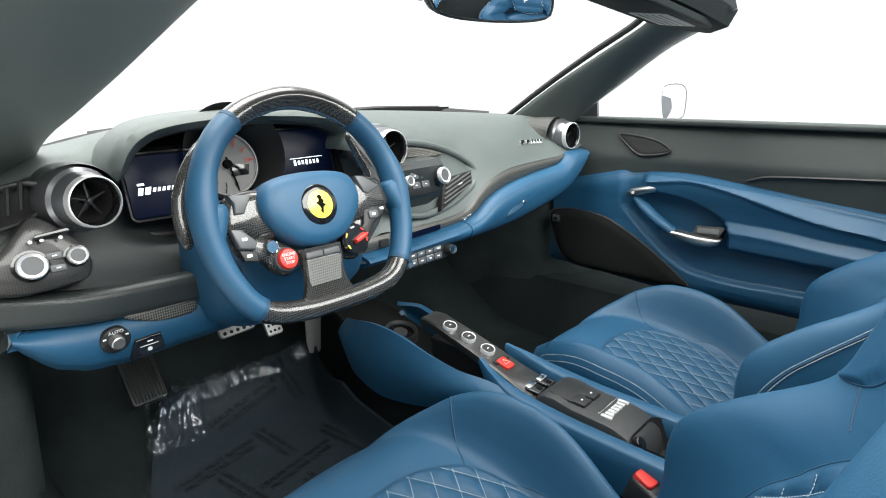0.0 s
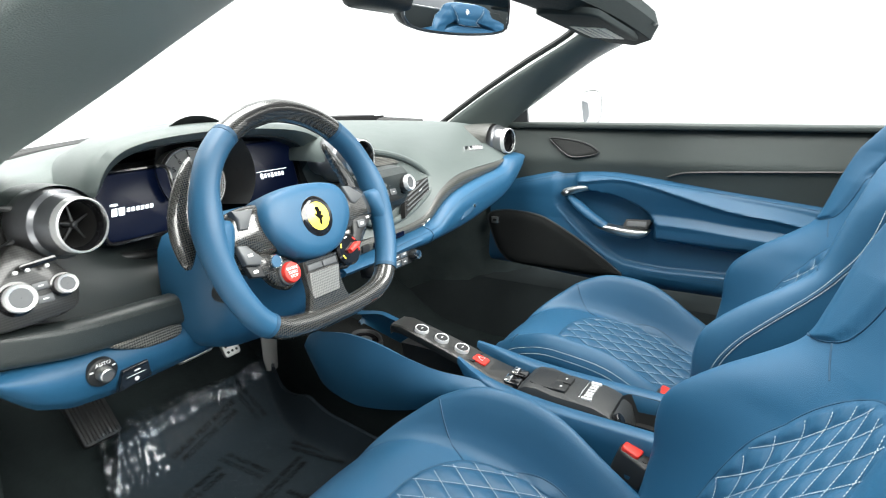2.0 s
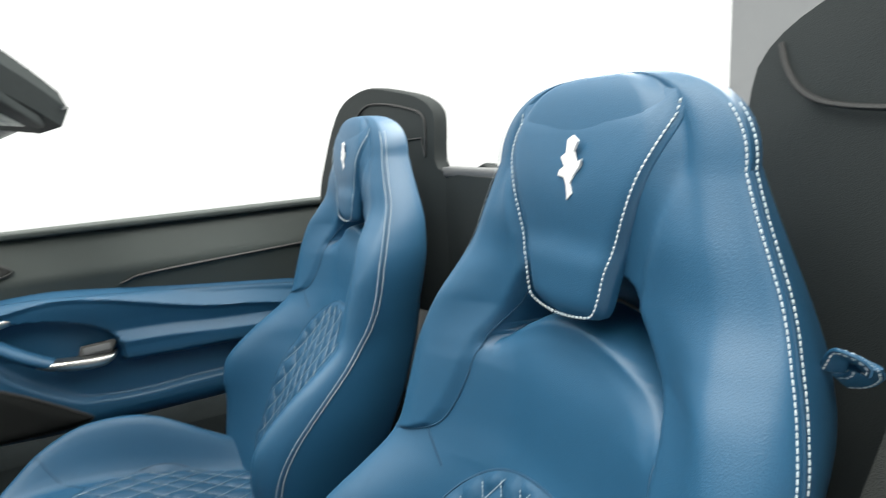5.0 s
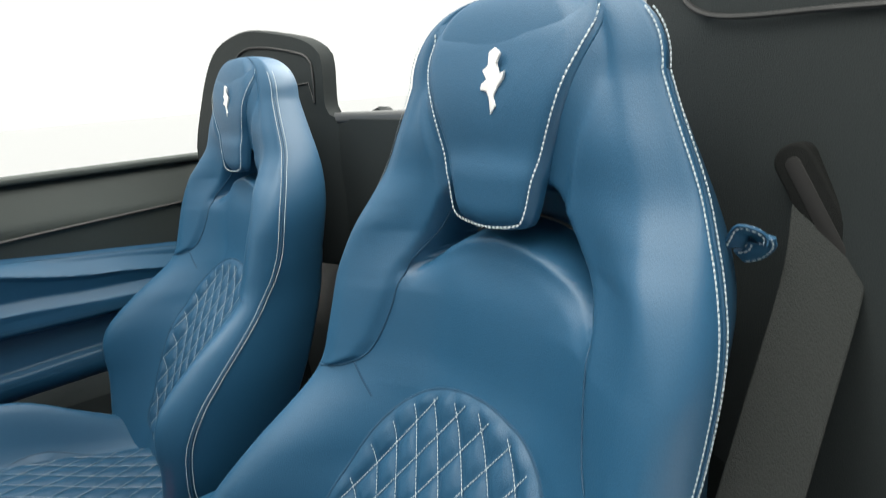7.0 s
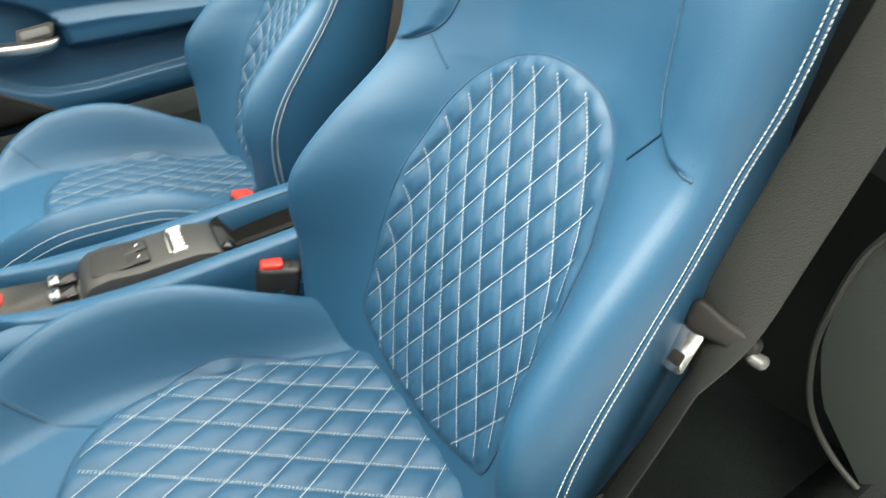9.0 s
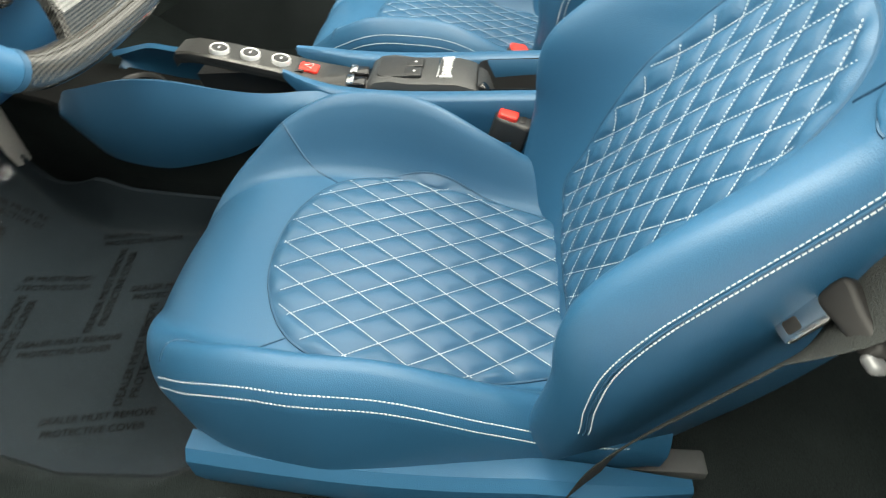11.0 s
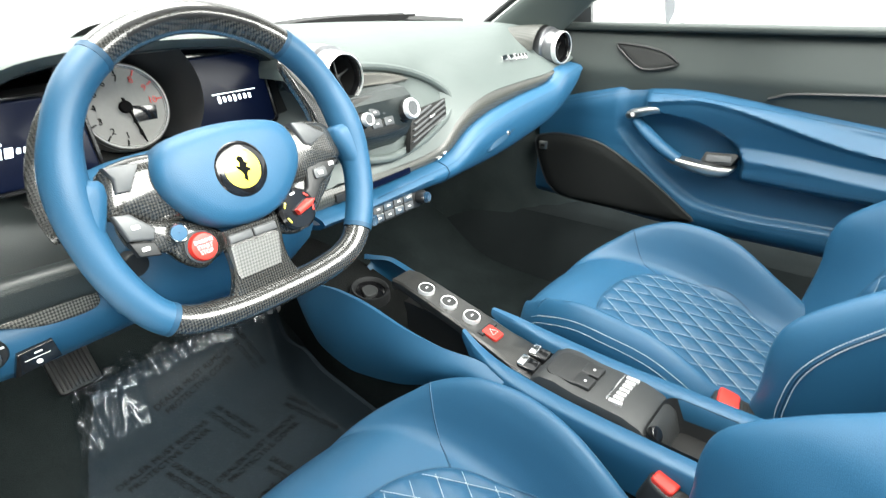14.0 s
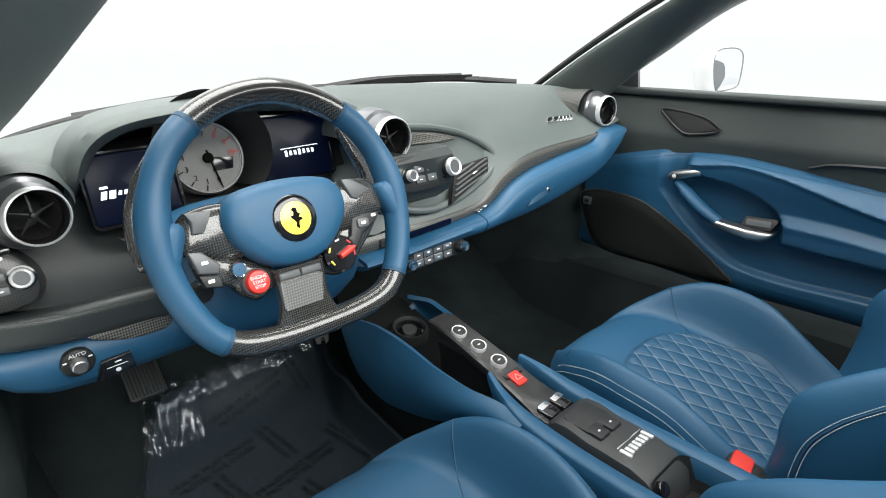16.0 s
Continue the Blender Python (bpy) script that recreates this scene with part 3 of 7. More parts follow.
part("pocket_seam", tube([(door_x(y, z) - 0.004, y, z) for y, z in spline([(0.380, 0.697), (0.362, 0.703), (0.339, 0.710), (0.247, 0.717), (0.122, 0.724), (-0.1, 0.736)], 30)], 0.0035, 6), BLACK, dr)


def patch(outline, surf, rise, n_r=10, edge=0.35, base=0.0):
    """A padded patch on a surface: outline in the surface's two coordinates; surf(a, b, lift) gives a place."""
    o = np.array(outline, float)
    c = o.mean(0)
    vs, fs = [surf(c[0], c[1], base + rise)], []
    m = len(o)
    for i in range(1, n_r + 1):
        k = i / n_r
        k = 1 - (1 - k) ** 1.5
        h = base + rise * (1 - max(0.0, (k - (1 - edge)) / edge) ** 3)
        for p in o:
            q = c + (p - c) * k
            vs.append(surf(q[0], q[1], h))
    for j in range(m):
        fs.append((0, 1 + j, 1 + (j + 1) % m))
    for i in range(n_r - 1):
        for j in range(m):
            a, b = 1 + i * m + j, 1 + i * m + (j + 1) % m
            fs.append((a, a + m, b + m, b))
    rim = 1 + (n_r - 1) * m
    o2 = len(vs)
    for p in o:
        vs.append(surf(p[0], p[1], base - 0.006))
    for j in range(m):
        a, b = rim + j, rim + (j + 1) % m
        fs.append((a, o2 + j, o2 + (j + 1) % m, b))
    return [tuple(v) for v in vs], fs


door_s = lambda y, z, h: (door_x(y, z) - h, y, z)
tw = [(0.717, 0.790), (0.663, 0.788), (0.608, 0.778), (0.578, 0.763), (0.570, 0.752), (0.602, 0.743), (0.641, 0.739), (0.666, 0.748), (0.694, 0.768)]
tw = closed_spline(tw, 40)
part("tweeter_grille", patch(tw, door_s, 0.004, 5, 0.3, 0.003), TWEET, dr, "dark perforated tweeter grille")
part("tweeter_rim", tube([door_s(y, z, 0.006) for y, z in tw], 0.0030, 6, True), BLACK, dr)
spk_o = closed_spline([(0.890, 0.560), (0.850, 0.573), (0.807, 0.575), (0.73, 0.566), (0.664, 0.537), (0.568, 0.482), (0.49, 0.430), (0.476, 0.418), (0.511, 0.406), (0.648, 0.406), (0.796, 0.413), (0.838, 0.435), (0.862, 0.467), (0.888, 0.527)], 80)
spk_s = lambda y, z, h: on_blue(min(y, 0.9), max(z, bb_z(y)), 0) - V(0.012 + h + 0.06 * max(0.0, y - 0.62), 0, 0)
part("speaker_grille", patch(spk_o, spk_s, 0.016, 8, 0.25), CLOTH, dr, "black cloth speaker grille low in the door")
part("speaker_rim", tube([spk_s(y, z, 0.001) for y, z in spk_o], 0.0026, 6, True), BLACK, dr)
p0 = spk_s(0.862, 0.545, 0.018)
fr = Frame(p0, (0, -1, 0), (0, 0, 1))
part("speaker_badge", plate(fr, rrect(0.022, 0.02, 0.002), -0.004, 0.003, 0.001), ALU, dr, "small square metal badge")
part("badge_mark", join(plate(fr, rrect(0.012, 0.008, 0.001), 0.002, 0.0036, 0.0002)), BLACK, dr)
# pull handle: metal heads with a leather bar between them
a0, a1, a2 = V(0.600, 0.628, 0.660), V(0.585, 0.575, 0.61), V(0.585, 0.515, 0.565)
part("grip", tube(spline([V(0.672, 0.640, 0.626), V(0.660, 0.610, 0.606), V(0.655, 0.570, 0.578), V(0.660, 0.530, 0.553)], 18), [0.014] * 4 + [0.017] * 10 + [0.016] * 4, 14, False, 0.75), BLUE, dr, "blue leather grip bar")
part("grip_head", tube(spline([V(0.676, 0.662, 0.632), V(0.668, 0.650, 0.641), V(0.662, 0.625, 0.650), V(0.664, 0.597, 0.657), V(0.672, 0.578, 0.658)], 16), [0.008, 0.012, 0.014, 0.015, 0.015, 0.015, 0.014, 0.014, 0.013, 0.013, 0.013, 0.013, 0.012, 0.012, 0.011, 0.010], 16, False, 0.75), ALU, dr, "satin metal head of the grip")
part("grip_bolt", plate(Frame((0.6535, 0.643, 0.644), (0, -1, 0), (0, 0, 1)), circle(0.0075, 20), -0.003, 0.003, 0.001), GUN, dr, "dark round bolt cap")
part("bolt_face", plate(Frame((0.6500, 0.643, 0.644), (0, -1, 0), (0, 0, 1)), circle(0.0045, 16), -0.001, 0.0008, 0.0004), PRINT, dr)
part("grip_foot", loft([[V(x + a * 0.016, y, z + b * h) for a, b in closed_spline([(-0.9, 0.7), (0, 1.0), (0.9, 0.9), (1, -0.2), (0.5, -0.9), (-0.4, -1.0), (-1, -0.4)], 24)] for x, y, z, h in ((0.664, 0.556, 0.556, 0.004), (0.662, 0.545, 0.553, 0.008), (0.659, 0.520, 0.549, 0.011), (0.657, 0.490, 0.545, 0.0125), (0.657, 0.460, 0.542, 0.013), (0.660, 0.435, 0.542, 0.012), (0.665, 0.420, 0.545, 0.009), (0.672, 0.412, 0.549, 0.004))]), ALU, dr, "satin metal foot with the latch", 60)
part("latch", plate(Frame((0.668, 0.446, 0.566), (0, -1, 0.05), (0.45, 0, 0.89)), [(-0.038, -0.012), (0.026, -0.014), (0.038, 0.008), (0.034, 0.014), (-0.030, 0.013)], -0.014, 0.003, 0.002), BLACK, dr, "dark metal door latch")
part("latch_lever", plate(Frame((0.6655, 0.446, 0.5665), (0, -1, 0.05), (0.45, 0, 0.89)), rrect(0.052, 0.015, 0.003), 0.0, 0.003, 0.001), GUN, dr, "dark grey latch lever")
# exterior mirror and quarter panel by the pillar
part("corner_panel", slab(lambda u, v: (0.735 - 0.012 * v, 0.80 + 0.05 * u - 0.01 * v * u, 0.835 + 0.062 * v), np.linspace(0, 1, 6), np.linspace(0, 1, 6), 0.01), GUN, dr, "grey triangular panel behind the mirror")
mr = thing("door_mirror", (0.98, 0.72, 0.83), "silver door mirror on the passenger side", "door mirror")
mo = 0.68 * closed_spline([(-0.05, 0.085), (0.03, 0.09), (0.07, 0.08), (0.088, 0.05), (0.075, -0.03), (0.05, -0.065), (-0.05, -0.075), (-0.075, -0.05), (-0.08, 0.05)], 40)
nm_ = unit(unit(V(-0.61, 0.04, 0.96) - V(0.985, 0.69, 0.86)) + unit(V(2.9, -2.2, 1.25) - V(0.985, 0.69, 0.86)))   # turned towards the cabin
frm = Frame((0.985, 0.690, 0.860), unit(np.cross(V(0, 0, 1), nm_)), unit(np.cross(nm_, unit(np.cross(V(0, 0, 1), nm_)))))
if frm.n @ nm_ < 0:
    frm = Frame((0.985, 0.690, 0.860), -unit(np.cross(V(0, 0, 1), nm_)), unit(np.cross(nm_, unit(np.cross(V(0, 0, 1), nm_)))))
part("glass", loft([[frm.at(*(p * 0.93 * k), 0.003 + 0.006 * (1 - k * k)) for p in mo] for k in (1.0, 0.85, 0.7, 0.55, 0.4, 0.25, 0.1, 0.01)]), MIRROR, mr, "slightly domed mirror glass", 80)
c3 = [[frm.at(*(p * k), -h) for p in mo] for k, h in ((1.0, -0.003), (1.06, 0.005), (1.0, 0.04), (0.8, 0.07), (0.45, 0.088))]
part("rim", tube([frm.at(*p, 0.002) for p in mo * 0.96], 0.0022, 8, True), GUN, mr, "thin dark rim round the glass")
part("housing", loft(c3), PAINT, mr, "silver painted housing")
part("stalk", tube([(0.93, 0.715, 0.80), (0.84, 0.77, 0.79), (0.72, 0.82, 0.80)], 0.016, 10, False, 0.6), PAINT, mr)

# interior mirror
im = thing("rear_view_mirror", (0.01, 0.63, 1.07), "black framed interior rear-view mirror", "rear-view mirror")
frm = Frame((0.020, 0.625, 1.070), (0.93, -0.36, 0.0), (0.0, -0.20, 1))
mo = closed_spline([(-0.105, 0.036), (0, 0.042), (0.105, 0.034), (0.122, -0.006), (0.108, -0.033), (0, -0.040), (-0.098, -0.030), (-0.118, 0.004)], 48)
part("glass", plate(frm, mo * 0.96, 0.0, 0.003, 0.0008), MIRROR, im, "mirror glass")
part("frame", tube([frm.at(*p, 0.001) for p in mo * 0.98], 0.0028, 8, True), GUN, im, "thin grey frame round the glass")
part("case", loft([[frm.at(*(p * k), -h) for p in mo] for k, h in ((1.0, 0.0015), (1.02, 0.008), (0.97, 0.03), (0.75, 0.05), (0.4, 0.056))]), BLACK, im)
part("stem", tube([(-0.02, 0.66, 1.09), (-0.02, 0.68, 1.105), (-0.02, 0.66, 1.15)], 0.014, 10), BLACK, im)
part("sensor_box", rbox((-0.13, 0.68, 1.085), (0.13, 0.06, 0.05), 0.018, 3), BLACK, im)


# ---------------------------------------------------------------- seats
SPINE = spline([(0.210, 0.25), (0.176, 0.32), (0.117, 0.42), (0.057, 0.52), (0.001, 0.61), (-0.018, 0.65), (-0.033, 0.69), (-0.052, 0.77), (-0.060, 0.84), (-0.062, 0.90), (-0.065, 0.95), (-0.072, 1.0), (-0.078, 1.03)], 200)
_sz = SPINE[:, 1]


def spine(z):
    return V(0, np.interp(z, _sz, SPINE[:, 0]), z)


def smooth_line(zs, vs):
    q = spline(list(zip(zs, vs)), 160)
    return lambda z: float(np.interp(z, q[:, 0], q[:, 1]))


# half width of the backrest, and how far its crests, outer edges and middle stand before the spine
hw = smooth_line([0.25, 0.30, 0.38, 0.46, 0.52, 0.58, 0.64, 0.70, 0.767, 0.81, 0.866, 0.92, 0.95, 0.983, 1.0, 1.02], [0.213, 0.225, 0.237, 0.240, 0.236, 0.226, 0.216, 0.216, 0.216, 0.206, 0.182, 0.156, 0.142, 0.124, 0.110, 0.10])
crest_d = smooth_line([0.25, 0.32, 0.38, 0.43, 0.47, 0.51, 0.54, 0.58, 0.61, 0.645, 0.69, 0.75, 0.80, 0.83, 0.86, 0.90, 0.95, 1.02], [0.03, 0.06, 0.085, 0.108, 0.132, 0.148, 0.145, 0.123, 0.098, 0.073, 0.071, 0.066, 0.052, 0.034, 0.017, 0.010, 0.002, 0.0])
edge_d = smooth_line([0.25, 0.35, 0.41, 0.465, 0.51, 0.55, 0.63, 0.70, 0.775, 0.83, 0.87, 0.92, 0.97, 1.02], [0.0, 0.03, 0.064, 0.088, 0.090, 0.078, 0.046, 0.029, 0.027, 0.014, 0.002, -0.004, -0.010, -0.02])
mid_d = smooth_line([0.25, 0.40, 0.52, 0.65, 0.74, 0.79, 0.86, 0.93, 0.98, 1.02], [0.0, 0.010, 0.012, 0.011, 0.016, 0.010, 0.010, 0.020, 0.018, 0.012])
WING = [(0.118, 0.985), (0.106, 0.955), (0.096, 0.925), (0.078, 0.878), (0.071, 0.843), (0.094, 0.805), (0.119, 0.765), (0.128, 0.718), (0.138, 0.684), (0.150, 0.665), (0.174, 0.653), (0.203, 0.648)]   # seam of the wings: across, height
wing_a = lambda z: ix(z, [q[1] for q in WING[::-1]], [q[0] for q in WING[::-1]])
pad_top = lambda a: ix(abs(a), [0, 0.03, 0.055, 0.08, 0.10, 0.125], [0.807, 0.803, 0.795, 0.782, 0.768, 0.745])


def ss(t):
    t = max(0.0, min(1.0, t))
    return t * t * (3 - 2 * t)


def back_front(a, z, lift=0.0):
    """The front of the backrest: a across, z the height."""
    w = hw(z)
    u = min(1.0, abs(a) / w)
    i0 = ix(z, [0.25, 0.56, 0.64, 0.74, 0.80, 0.85, 0.90, 0.95, 1.02], [0.42, 0.38, 0.26, 0.28, 0.44, 0.40, 0.44, 0.55, 0.6])
    c1 = ix(z, [0.25, 0.60, 0.75, 0.82, 0.90, 1.02], [0.90, 0.92, 0.90, 0.82, 0.78, 0.75])
    D, E, c0 = crest_d(z), edge_d(z), mid_d(z) * (1 - 0.5 * u * u)
    if u <= c1:
        q = max(0.0, (u - i0) / (c1 - i0))
        k = ix(z, [0.56, 0.66, 0.76, 0.82], [0.0, 1.0, 1.0, 0.4])
        d = c0 + (D - c0) * (ss(q ** 1.35) * (1 - k) + k * (0.45 * ss(q) + 0.55 * q * q * (2 - q)))
    else:
        d = E + (D - E) * math.sqrt(max(0.0, 1 - ((u - c1) / (1 - c1)) ** 2.2))
    # the hollow under the headrest flap, above the arched top of the pad
    hole = ss((z - pad_top(a)) / 0.012) * ss((0.866 - z) / 0.025) * ss((ix(z, [0.74, 0.76, 0.805, 0.843, 0.87], [0.13, 0.123, 0.098, 0.076, 0.06]) - abs(a)) / 0.016)
    d -= 0.058 * hole + 0.010 * ss((z - pad_top(a) + 0.022) / 0.03) * (1 - hole) * ss((0.80 - z) / 0.04) * ss((0.12 - abs(a)) / 0.02)
    # the wings lie over the pad and the lower bolsters, with a step along their seam
    if 0.642 < z < 0.985:
        k = ss((abs(a) - wing_a(z)) / 0.010) if z > 0.650 else ss((abs(a) - wing_a(0.650) - 0.3 * (0.650 - z) / 0.008) / 0.01)
        d += 0.007 * k * (1 - ss((u - 0.80) / 0.15)) * ix(z, [0.643, 0.652, 0.90, 0.98], [0, 1, 1, 0.2])
    return spine(z) + V(a, d + lift, 0)


def back_n(a, z):
    e = 0.004
    n = np.cross(back_front(a + e, z) - back_front(a - e, z), back_front(a, z + e) - back_front(a, z - e))
    n = unit(n)
    return n if n @ V(math.copysign(min(1.0, abs(a) / hw(z)) ** 2, a), 0.5, 0.1) > 0 else -n


def back_surf(a, z, h):
    return back_front(a, z) + back_n(a, z) * h


seat = thing("sport_seat", (0, 0.30, 0.165), "blue leather sport seat with white diamond stitching", "car seat", "front seats")
rings = []
NA = 104
TOP = 0.945
for z in np.concatenate([np.linspace(0.255, 0.632, 44), np.linspace(0.638, 0.668, 16), np.linspace(0.671, 0.88, 80), np.linspace(0.886, TOP, 10)]):
    w = hw(z)
    fr_pts = [back_front(w * math.sin(k * math.pi / 2), z) for k in np.linspace(-1, 1, NA)]
    base = spine(z) - V(0, ix(z, [0.25, 0.53, 0.69, 0.83, 0.95], [0.14, 0.115, 0.082, 0.082, 0.070]), 0)
    bk = []
    for k in np.linspace(1, -1, 22):
        bk.append(base + V(w * (0.74 + 0.12 * abs(k) ** 8) * math.copysign(abs(math.sin(k * math.pi / 2)) ** 0.7, k), 0.025 * abs(k) ** 8, 0))
    rings.append(fr_pts + bk)
last = np.array(rings[-1])
cap = last.mean(0)
RISE = V(0, -0.010, 0.072)
for k in np.linspace(0.08, 1.0, 14):
    c, s_ = math.cos(k * math.pi / 2), math.sin(k * math.pi / 2)
    rings.append([cap + (p - cap) * max(0.02, c ** 0.62) + RISE * s_ for p in last])
part("backrest", loft(rings), BLUE, seat, flat=80)


def top_front(a, z):
    """The front of the backrest, and above it the dome of the headrest."""
    if z <= TOP:
        return back_front(a, z)
    s_ = min(0.995, (z - TOP) / RISE[2])
    k = max(0.02, math.sqrt(1 - s_ * s_) ** 0.62)
    lim = hw(TOP)
    return cap + (back_front(max(-lim, min(lim, a / k)), TOP) - cap) * k + RISE * s_


def top_n(a, z):
    e = 0.003
    n = unit(np.cross(top_front(a + e, z) - top_front(a - e, z), top_front(a, z + e) - top_front(a, z - e)))
    return n if n @ V(math.copysign(min(1.0, abs(a) / hw(z)) ** 2, a), 0.5, 0.3) > 0 else -n


CW_Y = [0.10, 0.20, 0.40, 0.48, 0.54, 0.58, 0.615, 0.645, 0.67, 0.685, 0.692]
CW = [0.205, 0.218, 0.246, 0.244, 0.233, 0.217, 0.195, 0.165, 0.125, 0.085, 0.05]
_cw = spline(list(zip(CW_Y, CW)), 160)
_cb = spline(list(zip([0.08, 0.2, 0.27, 0.37, 0.48, 0.56, 0.62, 0.69], [0.040, 0.062, 0.088, 0.122, 0.112, 0.078, 0.038, 0.004])), 160)
_cm = spline(list(zip([0.09, 0.18, 0.28, 0.40, 0.50, 0.57, 0.62], [0.274, 0.276, 0.292, 0.322, 0.344, 0.352, 0.352])), 160)
cush_w = lambda y: ix(y, _cw[:, 0], _cw[:, 1])


def cush_top(a, y, lift=0.0):
    """The top of the cushion: a across, y along the car."""
    w = cush_w(y)
    u = min(1.0, abs(a) / w)
    z = ix(y, _cm[:, 0], _cm[:, 1]) - 0.085 * (1 - math.sqrt(max(0.0, 1 - max(0.0, (y - 0.57) / 0.123) ** 2.6)))
    q = max(0.0, min(1.0, (u - 0.64) / 0.26))
    bol = ix(y, _cb[:, 0], _cb[:, 1])
    z += bol * q * q * (3 - 2 * q)
    if u > 0.78:
        e = (u - 0.78) / 0.22
        z -= 0.055 * (1 - math.sqrt(max(0.0, 1 - e * e)))
    z += 0.012 * (1 - u * u)
    return V(a, y, z + lift)


def cush_n(a, y):
    e = 0.004
    return unit(np.cross(cush_top(a + e, y) - cush_top(a - e, y), cush_top(a, y + e) - cush_top(a, y - e)))


def cush_surf(a, y, h):
    return cush_top(a, y) + cush_n(a, y) * h


rings = []
for y in np.concatenate([np.linspace(0.09, 0.64, 50), np.linspace(0.645, 0.692, 16)]):
    w = cush_w(y)
    top = [cush_top(w * math.sin(k * math.pi / 2), y) for k in np.linspace(-1, 1, 48)]
    k = max(0.0, (y - 0.60) / 0.092)
    bz = 0.225 + 0.015 * k
    bot = [V(w * 0.97 * s, y - 0.01 * k, bz) for s in np.linspace(1, -1, 20)]
    rings.append(top + bot)
part("cushion", loft(rings), BLUE, seat, flat=80)


# quilted inserts
def quilt(outline, surf, sa, sb, n_r, n_o, puff):
    """A padded insert with diamonds, and its stitches."""
    o = closed_spline(outline, n_o)
    c = o.mean(0)
    tri = lambda t: abs((t % 1.0) - 0.5) * 2
    h = lambda a, b: puff * (1 - tri(a / sa + b / sb) ** 3) * (1 - tri(a / sa - b / sb) ** 3)
    vs, fs = [], []
    for i in range(n_r + 1):
        k = max(0.002, (i / n_r))
        for p in o:
            q = c + (p - c) * k
            edge = 1 - max(0.0, (k - 0.93) / 0.07) ** 2
            vs.append(surf(q[0], q[1], 0.0015 + (0.002 + h(*q)) * edge))
    m = len(o)
    for i in range(n_r):
        for j in range(m):
            a, b = i * m + j, i * m + (j + 1) % m
            fs.append((a, a + m, b + m, b))
    # stitches on both sets of lines
    def inside(p):
        x, y = p
        hit = False
        for (x0, y0), (x1, y1) in zip(o, np.roll(o, -1, 0)):
            if (y0 > y) != (y1 > y) and x < (x1 - x0) * (y - y0) / (y1 - y0) + x0:
                hit = not hit
        return hit
    lines = []
    lo, hi = o.min(0), o.max(0)
    for sgn in (1, -1):
        for k in range(-40, 41):
            run = []
            for b in np.linspace(lo[1], hi[1], 90):
                a = (k - sgn * b / sb) * sa
                if lo[0] < a < hi[0] and inside((c[0] + (a - c[0]) * 1.03, c[1] + (b - c[1]) * 1.03)):
                    run.append((a, b))
                elif len(run) > 2:
                    lines.append(run)
                    run = []
                else:
                    run = []
            if len(run) > 2:
                lines.append(run)
    st = []
    for run in lines:
        P = [surf(a, b, 0.0060) for a, b in run]
        N = [unit(surf(a, b, 0.01) - surf(a, b, 0.0)) for a, b in run]
        st.append(dashes(P, N, 0.0040, 0.0028, 0.00048, 0.0005))
    return (vs, fs), join(*st), o


tops = lambda o, surf, r, h: tube([surf(a, b, h) for a, b in o], r, 6, True)
QB = [(0.0, 0.659), (0.065, 0.645), (0.112, 0.607), (0.138, 0.540), (0.145, 0.47), (0.142, 0.40), (0.125, 0.330), (0.0, 0.31), (-0.125, 0.330), (-0.142, 0.40), (-0.145, 0.47), (-0.138, 0.540), (-0.112, 0.607), (-0.065, 0.645)]
ins, st, o = quilt(QB, back_surf, 0.0352, 0.0510, 60, 190, 0.0055)
qi = part("quilted_back_insert", ins, BLUEQ, seat, "diamond-quilted blue leather panel", 80)
part("diamond_stitching", st, WHITE, qi, "white diamond stitching")
part("insert_seam", tops(o, back_surf, 0.0018, 0.0006), BLUED, qi)
QC = [(0.0, 0.540), (0.07, 0.530), (0.133, 0.492), (0.165, 0.42), (0.170, 0.35), (0.15, 0.27), (0.13, 0.20), (0.11, 0.155), (0.0, 0.145), (-0.11, 0.155), (-0.13, 0.20), (-0.15, 0.27), (-0.170, 0.35), (-0.165, 0.42), (-0.133, 0.492), (-0.07, 0.530)]
ins, st, o = quilt(QC, cush_surf, 0.042, 0.066, 60, 210, 0.0055)
qi = part("quilted_cushion_insert", ins, BLUEQ, seat, "diamond-quilted blue leather panel", 80)
part("diamond_stitching", st, WHITE, qi, "white diamond stitching")
part("insert_seam", tops(o, cush_surf, 0.0018, 0.0006), BLUED, qi)

def seam(pts, surf, n=40, r=0.0013, h=0.0002):
    return tube([surf(a, b, h) for a, b in spline(pts, n)], r, 6)


